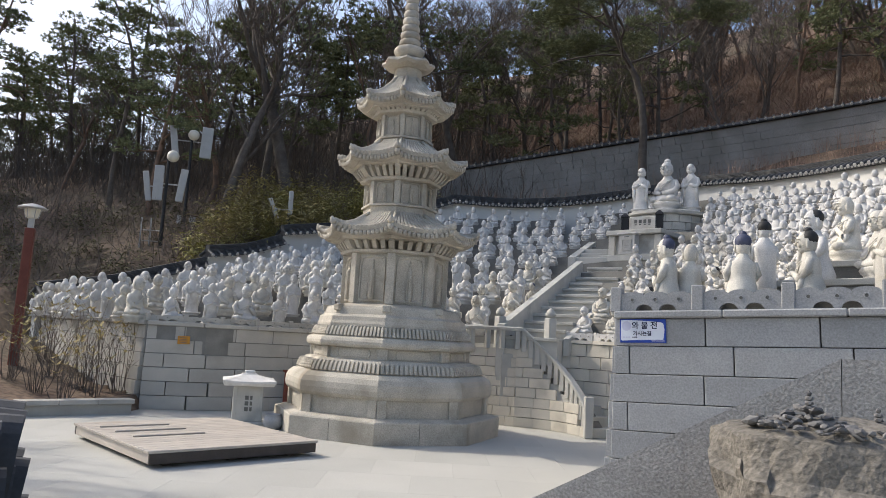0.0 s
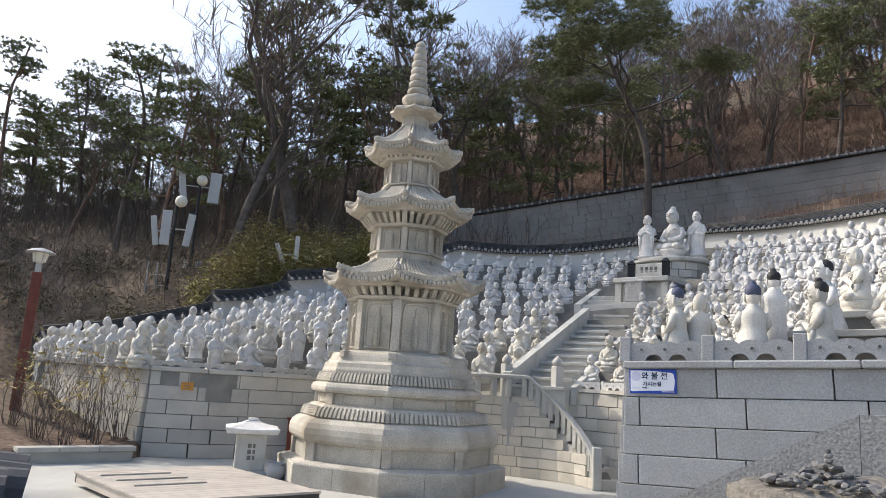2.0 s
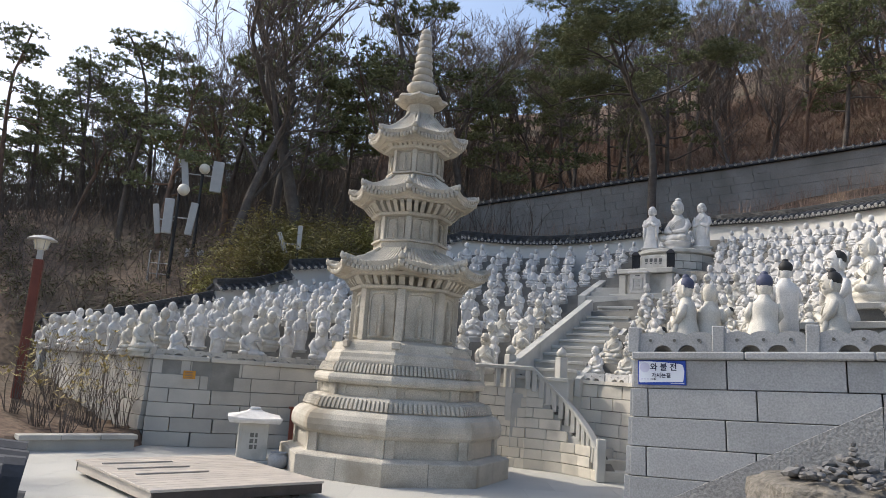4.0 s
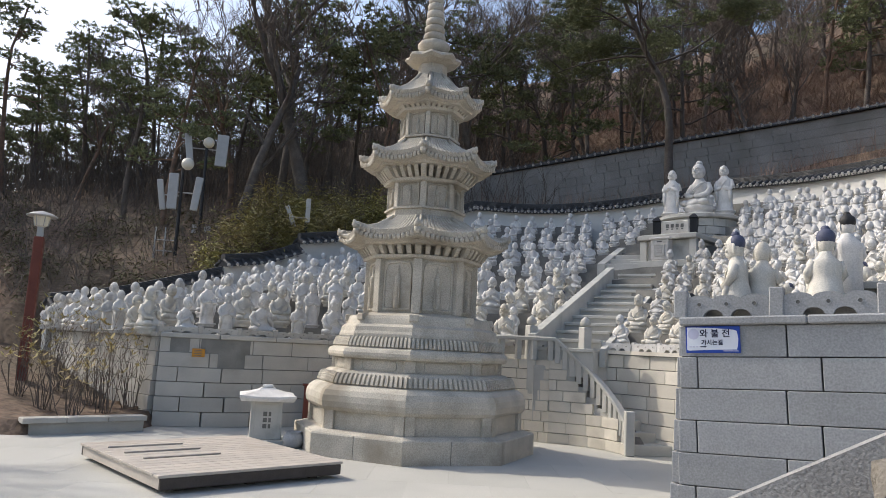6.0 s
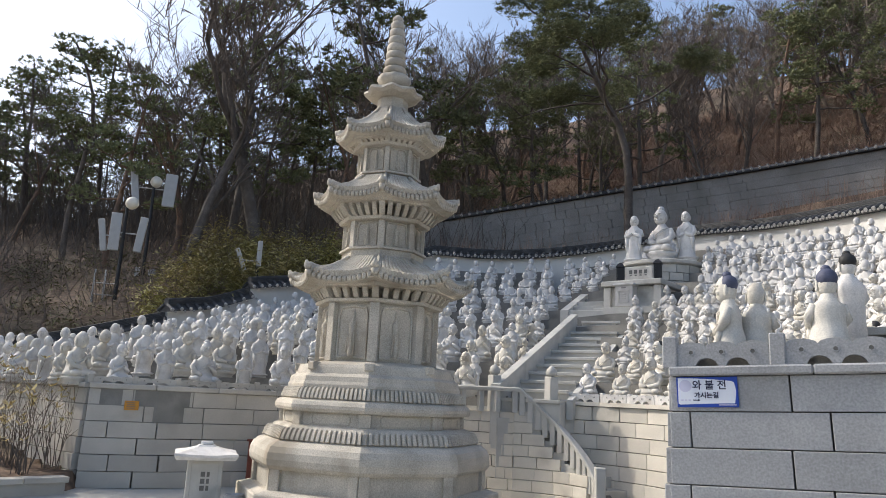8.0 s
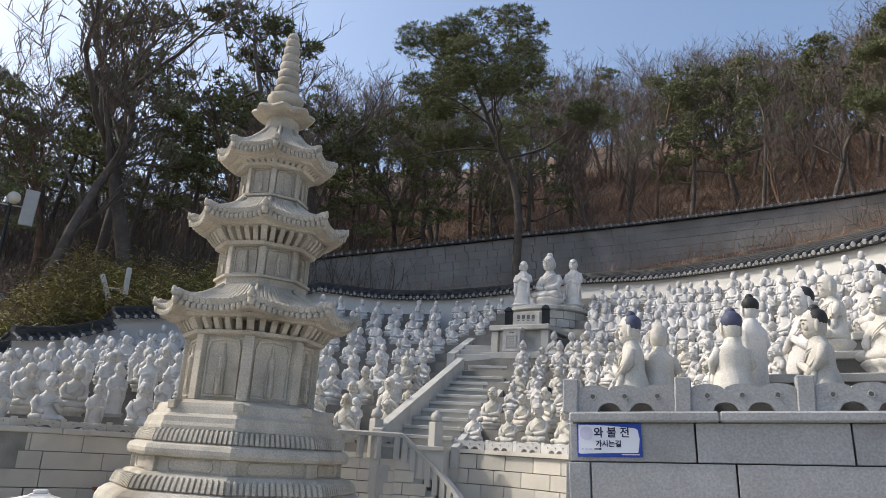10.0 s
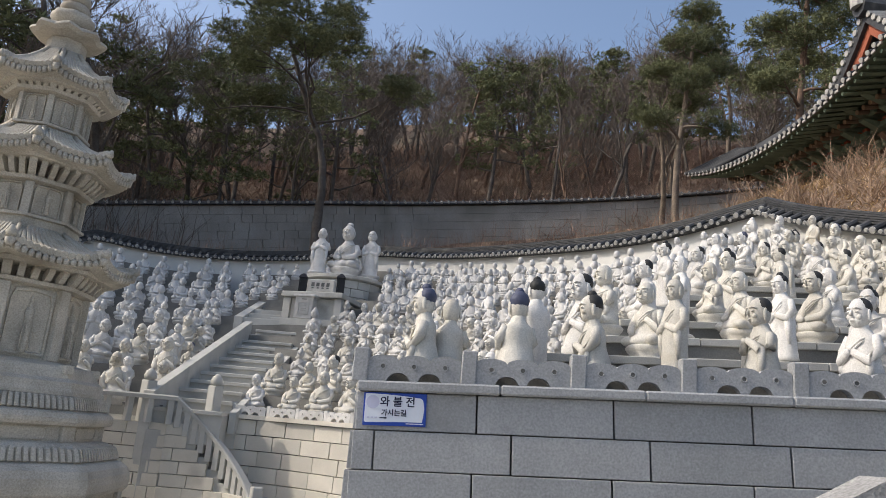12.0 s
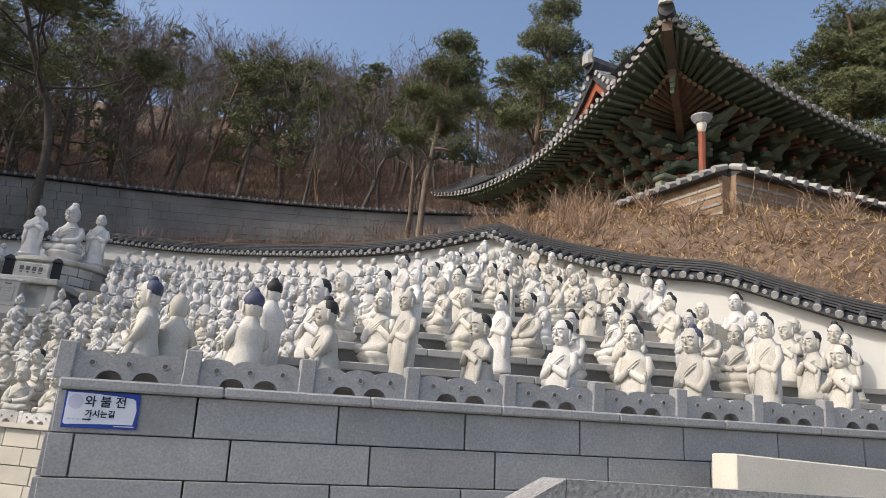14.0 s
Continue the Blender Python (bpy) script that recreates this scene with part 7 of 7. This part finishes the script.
blades("dry_grass", 34000, mound, 0.08, 0.24, 0.010, material("straw", (0.46, 0.32, 0.17), 0.3, 1.0, 20, 0.9, 0.0, 0.01, None, 0.5, 0.0, 0.0, 0.35), "tawny dry grass on the bank below the hall", 51, 4.0, 0.8, "grass", False)
r5 = random.Random(52)
BUSHES = [p for p in (mound(r5) for _ in range(1500)) if p and (p[2] > 5.1 or r5.random() < 0.15)][:150]


def bush_foot(r):
    p = r.choice(BUSHES)
    return (p[0] + r.gauss(0, 0.07), p[1] + r.gauss(0, 0.07), p[2])


blades("dry_bushes", 3900, bush_foot, 0.35, 0.95, 0.008, material("dry_twig", (0.34, 0.24, 0.17), 0.2, 1.0, 20, 0.9, 0.0, 0.01, None, 0.5, 0.0, 0.0, 0.3), "bare tan bushes on the bank below the hall", 52, 1.7, 0.7)
blades("grass_tuft", 260, lambda r: (2.05 + r.gauss(0, 0.07), 2.9 + r.gauss(0, 0.05), 1.18), 0.10, 0.24, 0.004, material("tuft", (0.20, 0.15, 0.06), 0.3, 3, 20, 0.9, 0.0, 0.01, None, 0.5, 0.0, 0.0, 0.3), "tuft of dry grass on the boulder", 53, 1.2, 0.4, "grass", False)

# ---- the hall on its bank ----
HB = 5.6  # floor of the hall


def hall_frame(s, f, z):
    """A place s metres along the gable side, f metres along the front, from the near eave corner."""
    p = HALL_TIP + HALL_S * s + HALL_F * f
    return Vector((p[0], p[1], z))


def hall():
    root = empty("temple_hall", Matrix.Identity(4), "temple hall with painted green brackets and a tiled hip-and-gable roof", "building")
    LS, LF, ZT = 12.2, 17.0, 10.55
    G = M["green"]
    BROWN = material("brown_rafter_paint", (0.15, 0.105, 0.075), 0.25, 4, 40, 0.8, 0.2, 0.003, (0.09, 0.10, 0.075), 0.5)

    PALE = material("faded_pale_green_paint", (0.27, 0.31, 0.22), 0.3, 6, 50, 0.8, 0.2, 0.003, (0.12, 0.16, 0.10), 0.5)

    def eave(u, n):
        """Sag of an eave, u from 0 to 1."""
        return 0.95 * (1 - abs(2 * u - 1) ** 2.2) if n else 0

    def eave_pt(side, u, inset=0.0, dz=0.0):
        bow = 0.35 * (1 - abs(2 * u - 1) ** 2)
        z = ZT - eave(u, 1) + dz
        if side == "s":
            return hall_frame(LS * u * (1 - 2 * inset / LS) + inset, inset + bow * (1 - min(1, inset)), z)
        return hall_frame(inset + bow * (1 - min(1, inset)), LF * u * (1 - 2 * inset / LF) + inset, z)

    ridge_a, ridge_b = hall_frame(LS / 2, 2.9, 13.1), hall_frame(LS / 2, LF - 2.9, 13.1)
    # roof skins
    for side, n in (("s", 28), ("f", 36)):
        bm = bmesh.new()
        for i in range(n):
            for j in range(8):
                quad = []
                for uu, vv in ((i, j), (i + 1, j), (i + 1, j + 1), (i, j + 1)):
                    u, v = uu / n, vv / 8
                    e = eave_pt(side, u)
                    if side == "f":
                        t = ridge_a.lerp(ridge_b, min(1, max(0, (u * LF - 2.9) / (LF - 5.8))))
                        # the hip's lower end meets the gable's foot
                        if u * LF < 2.9:
                            k = u * LF / 2.9
                            t = hall_frame(LS / 2 * k, 2.9 * k, ZT + (13.1 - ZT) * k)
                    else:
                        k = 1 - abs(2 * u - 1)
                        reach = min(1.0, k * LS / 2 / 2.9)
                        t = hall_frame(LS * u, 2.9 * reach, ZT - eave(u, 1) * (1 - reach) + 1.5 * reach)
                    p = e.lerp(t, v)
                    p.z -= 0.35 * math.sin(math.pi * v) * min(1, (t - e).length / 3)
                    quad.append(p)
                try:
                    bm.faces.new([bm.verts.new(q) for q in quad])
                except ValueError:
                    pass
        part("roof_slope", bm, M["tile"], root)
    # rolls of cover tiles with round ends along the eaves
    for side, L in (("s", LS), ("f", LF)):
        bm, be = bmesh.new(), bmesh.new()
        n = int(L / 0.235)
        for i in range(n + 1):
            u = i / n
            e = eave_pt(side, u, 0, 0.07)
            inn = eave_pt(side, u, 1.2, 0.60)
            if side == "s":
                inn = e + Vector((*(HALL_F * 1.6), 0.62)) if 0.12 < u < 0.88 else inn
            else:
                inn = e + Vector((*(HALL_S * 1.6), 0.80)) if 0.10 < u < 0.9 else inn
            w = (inn - e).normalized()
            tube(bm, [e - w * 0.05, e + w * 0.7, inn], [0.056, 0.056, 0.052], 7, True)
            tube(be, [e - w * 0.05, e - w * 0.075], [0.058, 0.054], 9, True)
            if i < n:
                c = eave_pt(side, (i + 0.5) / n, 0, 0.0)
                d = eave_pt(side, (i + 1) / n) - eave_pt(side, i / n)
                box(be, c, (0.14, 0.03, 0.06), math.degrees(math.atan2(d.y, d.x)))
        tagged(part("cover_tiles", bm, M["tile"], root), kind="stuff")
        tagged(part("tile_ends", be, M["tile_end"], root, "pale grey tile ends along the eave"), kind="stuff")
    # hip ridge and the corner ornament
    bm = bmesh.new()
    pts = [hall_frame(-0.1, -0.1, ZT + 0.12)] + [hall_frame(3.0 * k, 3.0 * k, ZT + 0.12 + 1.9 * k ** 1.3) for k in (0.1, 0.3, 0.6, 1.0)]
    tube(bm, pts, [0.17, 0.17, 0.18, 0.2, 0.2], 8, True)
    part("hip_ridge", bm, M["tile"], root)
    bm = bmesh.new()
    tube(bm, [hall_frame(-0.1, -0.1, ZT + 0.2), hall_frame(-0.12, -0.12, ZT + 0.36), hall_frame(-0.02, -0.02, ZT + 0.48)], [0.15, 0.12, 0.05], 8, True)
    part("corner_ornament", bm, M["tile_end"], root)
    # rafters: round long ones and square flying ones above, fanned at the corner
    for side, L in (("s", LS), ("f", LF)):
        n = int(L / 0.25)
        for i in range(n + 1):
            u = i / n
            a = eave_pt(side, u, 0.10, -0.10)
            k = min(1, u * L / 3.0, (1 - u) * L / 3.0)
            if side == "s":
                b = hall_frame(LS * u if k >= 1 else (3.0 if u < 0.5 else LS - 3.0) * (1 - k) + LS * u * k, 3.0, ZT - 0.55)
            else:
                b = hall_frame(3.0, LF * u if k >= 1 else (3.0 if u < 0.5 else LF - 3.0) * (1 - k) + LF * u * k, ZT - 0.55)
            m = a.lerp(b, 0.30)
            bm = bmesh.new()
            tube(bm, [a, m + Vector((0, 0, 0.02))], [0.05, 0.055], 4, True)
            part("flying_rafter", bm, G, root)
            bm = bmesh.new()
            tube(bm, [m + Vector((0, 0, -0.11)), b + Vector((0, 0, -0.10))], [0.062, 0.066], 8, True)
            part("rafter", bm, BROWN, root)
            bm = bmesh.new()
            d = (b - m).normalized()
            tube(bm, [m + Vector((0, 0, -0.11)) - d * 0.012, m + Vector((0, 0, -0.11))], [0.060, 0.060], 8, True)
            part("rafter_end", bm, M["ochre"], root)
        bm = bmesh.new()
        rings = []
        for i in range(n + 1):
            u = i / n
            p = eave_pt(side, u, 0.04, -0.03)
            rings.append([p, p + Vector((0, 0, 0.06)), eave_pt(side, u, 0.3, 0.06), eave_pt(side, u, 0.3, -0.0)])
        loft(bm, rings)
        part("eave_board", bm, G, root)
        # boards over the rafters
        bm = bmesh.new()
        rows = []
        for i in range(n + 1):
            u = i / n
            a = eave_pt(side, u, 0.10, -0.02)
            b = hall_frame(min(max(LS * u, 3.0), LS - 3.0), 3.0, ZT - 0.45) if side == "s" else hall_frame(3.0, min(max(LF * u, 3.0), LF - 3.0), ZT - 0.45)
            rows.append([a, b])
        loft(bm, rows, close=False, cap=False)
        part("soffit", bm, G, root)
    # corner beam
    bm = bmesh.new()
    a, b = hall_frame(0.05, 0.05, ZT - 0.10), hall_frame(3.1, 3.1, ZT - 0.75)
    d = (b - a).normalized()
    side = Vector((-d.y, d.x, 0)).normalized() * 0.10
    up = Vector((0, 0, 0.17))
    loft(bm, [[p - side - up, p + side - up, p + side + up * 0.5, p - side + up * 0.5] for p in (a, b)])
    part("corner_beam", bm, BROWN, root)
    bm = bmesh.new()
    a, b = hall_frame(0.9, 0.9, ZT - 0.50), hall_frame(3.1, 3.1, ZT - 1.0)
    loft(bm, [[p - side * 0.8 - up, p + side * 0.8 - up, p + side * 0.8 + up * 0.4, p - side * 0.8 + up * 0.4] for p in (a, b)])
    part("lower_corner_beam", bm, BROWN, root)
    bm = bmesh.new()
    q = hall_frame(0.92, 0.92, ZT - 0.62)
    for k in range(3):
        box(bm, q - Vector((0, 0, 0.10 + 0.13 * k)), (0.12 - 0.02 * k, 0.12 - 0.02 * k, 0.12), 20, 0.01)
    part("hanging_pendant", bm, G, root)
    # body of the hall under the eaves
    B = 2.7

    def body_line(side, x, z, out=0.0):
        return hall_frame(x, B - out, z) if side == "s" else hall_frame(B - out, x, z)

    for side, L, cols in (("s", LS, 4), ("f", LF, 5)):
        a, b = B, L - B
        d = HALL_S if side == "s" else HALL_F
        ang = math.degrees(math.atan2(d[1], d[0]))
        for k in range(cols):
            x = a + (b - a) * k / (cols - 1)
            bm = bmesh.new()
            p = body_line(side, x, HB)
            tube(bm, [p, p + Vector((0, 0, 2.9))], [0.24, 0.22], 14, True)
            part("column", bm, M["redpaint"], root)
        for z, h, t, mat in ((8.15, 0.42, 0.22, G), (8.5, 0.14, 0.42, M["redpaint"]), (7.75, 0.16, 0.16, M["ochre"])):
            bm = bmesh.new()
            c = body_line(side, (a + b) / 2, z)
            box(bm, c, (b - a + 0.6, t, h), ang, 0.01)
            part("lintel", bm, mat, root)
        bm = bmesh.new()
        c = body_line(side, (a + b) / 2, 6.7, -0.1)
        box(bm, c, (b - a, 0.10, 2.3), ang)
        part("wall_panel", bm, M["ochre"], root)
        bm = bmesh.new()
        c = body_line(side, (a + b) / 2, 9.2, -0.1)
        box(bm, c, (b - a + 0.3, 0.10, 1.3), ang)
        part("frieze", bm, G, root)
        # bracket sets: tiers of arms that step out
        count = (cols - 1) * 3
        for k in range(count + 1):
            x = a + (b - a) * k / count
            for tier in range(4):
                bm = bmesh.new()
                z = 8.68 + 0.27 * tier
                reach = 0.45 + 0.38 * tier
                c = body_line(side, x, z, reach / 2)
                rings = []
                for f, zz, hh in ((-0.1, 0.0, 0.20), (0.6, 0.0, 0.2), (0.85, 0.04, 0.17), (1.0, 0.13, 0.10), (1.12, 0.20, 0.03)):
                    q = body_line(side, x, z, reach * f)
                    s = Vector((*d, 0)) * 0.085
                    rings.append([q - s + Vector((0, 0, zz)), q + s + Vector((0, 0, zz)), q + s + Vector((0, 0, zz + hh)), q - s + Vector((0, 0, zz + hh))])
                loft(bm, rings)
                part("bracket_arm", bm, G if tier != 1 else BROWN, root)
                bm = bmesh.new()
                q = body_line(side, x, z + 0.12, reach * 0.75)
                box(bm, q, (0.72 - 0.05 * tier, 0.12, 0.15), ang, 0.02)
                part("bracket_block", bm, G, root)
                for o in (-0.30, 0.0, 0.30):
                    ob = new("bearing_block", block_mesh(0.12, 0.07, 0.14, PALE if tier % 2 else M["redpaint"], 0.01))
                    ob.parent = root
                    q = body_line(side, x + o * (1 - 0.08 * tier), z + 0.225, reach * 0.75)
                    ob.matrix_basis = pose(q.x, q.y, q.z, 0, 0, ang)
    # beam heads that cross at the corner column
    for side in ("s", "f"):
        d = HALL_S if side == "s" else HALL_F
        for z, h, w in ((8.15, 0.40, 0.24), (8.46, 0.12, 0.42)):
            bm = bmesh.new()
            box(bm, body_line(side, B - 0.42, z), (0.62, w, h), math.degrees(math.atan2(d[1], d[0])), 0.03)
            part("beam_head", bm, PALE, root, "pale green painted beam end")
    # plinth
    bm = bmesh.new()
    c = hall_frame(LS / 2, LF / 2, HB - 1.0)
    box(bm, c, (LS - 3.6, LF - 3.6, 2.0), math.degrees(math.atan2(HALL_S[1], HALL_S[0])), 0.03)
    part("plinth", bm, M["block_cream"], root)
    # gable
    bm = bmesh.new()
    g = [hall_frame(LS / 2 - 1.9, 2.9, 11.7), hall_frame(LS / 2 + 1.9, 2.9, 11.7), hall_frame(LS / 2, 2.9, 12.8)]
    i3 = Vector((*(HALL_F * 0.15), 0))
    loft(bm, [g, [p + i3 for p in g]])
    part("gable", bm, M["redpaint"], root)
    for s in (-1, 1):
        bm = bmesh.new()
        pts = []
        for k in range(7):
            t = k / 6
            p = hall_frame(LS / 2 + s * 2.6 * (1 - t), 2.35, 11.45 + 1.65 * t - 0.35 * math.sin(math.pi * t))
            pts.append(p)
        off = Vector((*(HALL_F * 0.75), 0))
        loft(bm, [[p + Vector((0, 0, -0.28)), p + Vector((0, 0, 0.12)), p + off + Vector((0, 0, 0.12)), p + off + Vector((0, 0, -0.2))] for p in pts])
        part("verge", bm, M["tile"], root)
        bm = bmesh.new()
        for k in range(14):
            t = k / 13
            p = hall_frame(LS / 2 + s * 2.6 * (1 - t), 2.30, 11.5 + 1.65 * t - 0.35 * math.sin(math.pi * t))
            o = Vector((*(HALL_F * 0.9), 0.1))
            tube(bm, [p, p + o], [0.085, 0.085], 7, True)
        tagged(part("verge_tiles", bm, M["tile_end"], root), kind="stuff")
        bm = bmesh.new()
        loft(bm, [[p + Vector((*(HALL_F * 0.12), -0.62)), p + Vector((*(HALL_F * 0.12), -0.26)), p + Vector((*(HALL_F * 0.2), -0.26)), p + Vector((*(HALL_F * 0.2), -0.62))] for p in pts])
        part("bargeboard", bm, M["redpaint"], root)
    bm = bmesh.new()
    a, b = hall_frame(LS / 2, 2.2, 13.25), hall_frame(LS / 2, LF - 2.2, 13.25)
    tube(bm, [a, a.lerp(b, 0.3) - Vector((0, 0, 0.15)), b], [0.28, 0.28, 0.28], 8, True)
    part("main_ridge", bm, M["tile"], root)
    bm = bmesh.new()
    tube(bm, [a, a + Vector((*(HALL_F * -0.05), 0.25)), a + Vector((*(HALL_F * 0.1), 0.55))], [0.2, 0.16, 0.05], 8, True)
    part("ridge_ornament", bm, M["tile_end"], root)
    return root


hall()

# low tile-capped fence wall round the hall's bank
FENCE = [(16.0, 16.8, 7.3), (13.01, 10.48, 6.85), (11.01, 6.22, 6.51), (13.22, 5.18, 6.58), (17.0, 3.4, 6.65), (20.5, 1.75, 6.7)]


def fence(a, b, name):
    root = empty(name, Matrix.Identity(4), "low ochre clay fence wall with a tiled coping", "wall", kind="structure")
    line = [np.array(a) + (np.array(b) - np.array(a)) * i / 12 for i in range(13)]
    bm = bmesh.new()
    sweep(bm, line, [(0.14, -1.3), (0.14, -0.12), (-0.14, -0.12), (-0.14, -1.3)])
    part("clay_wall", bm, M["ochre"], root)
    for k in range(5):
        bm = bmesh.new()
        sweep(bm, line, [(0.155, -0.30 - 0.16 * k), (0.155, -0.255 - 0.16 * k), (0.13, -0.255 - 0.16 * k), (0.13, -0.30 - 0.16 * k)])
        part("tile_course", bm, M["rubble"], root)
    bm = bmesh.new()
    sweep(bm, line, [(0.30, -0.12), (0.30, -0.07), (0.06, 0.06), (-0.06, 0.06), (-0.30, -0.07), (-0.30, -0.12)])
    part("coping", bm, M["tile"], root)
    be = bmesh.new()
    pts = resample(line, int(np.linalg.norm((np.array(b) - np.array(a))[:2]) / 0.28) + 2)
    d = (np.array(b) - np.array(a))[:2]
    d /= np.linalg.norm(d)
    r = np.array((d[1], -d[0]))
    for p in pts:
        for s in (1, -1):
            tube(be, [Vector((*(p[:2] + r * s * 0.05), p[2] + 0.05)), Vector((*(p[:2] + r * s * 0.33), p[2] - 0.06))], [0.055, 0.06], 7, True)
    tagged(part("tile_ends", be, M["tile_end"], root), kind="stuff")


for i, (a, b) in enumerate(zip(FENCE, FENCE[1:])):
    fence(a, b, f"wall_fence_{i + 1}")

# round lamp head on a red post before the hall
root = empty("lamp_post", pose(11.5, 6.86, 5.55) @ Matrix.Diagonal((0.72, 0.72, 1.0, 1)), "red octagonal lamp post with a metal hood on the bank", "lamp post")
bm = bmesh.new()
tube(bm, [Vector((0, 0, -0.6)), Vector((0, 0, 2.0))], [0.09, 0.085], 8, True)
part("post", bm, M["redpaint"], root)
bm = bmesh.new()
loft(bm, [[(r * math.cos(2 * math.pi * k / 12), r * math.sin(2 * math.pi * k / 12), z) for k in range(12)] for r, z in ((0.06, 2.0), (0.10, 2.05), (0.15, 2.25))])
part("glass", bm, M["globe"], root)
bm = bmesh.new()
loft(bm, [[(r * math.cos(2 * math.pi * k / 16), r * math.sin(2 * math.pi * k / 16), z) for k in range(16)] for r, z in ((0.16, 2.18), (0.26, 2.29), (0.25, 2.32), (0.10, 2.37), (0.03, 2.4))])
part("hood", bm, M["block_dark"], root)

# ---- lay the small pieces ----
for make, args, m, parent, name in late:
    ob = new(name, make(*args))
    ob.parent = parent
    ob.matrix_basis = m
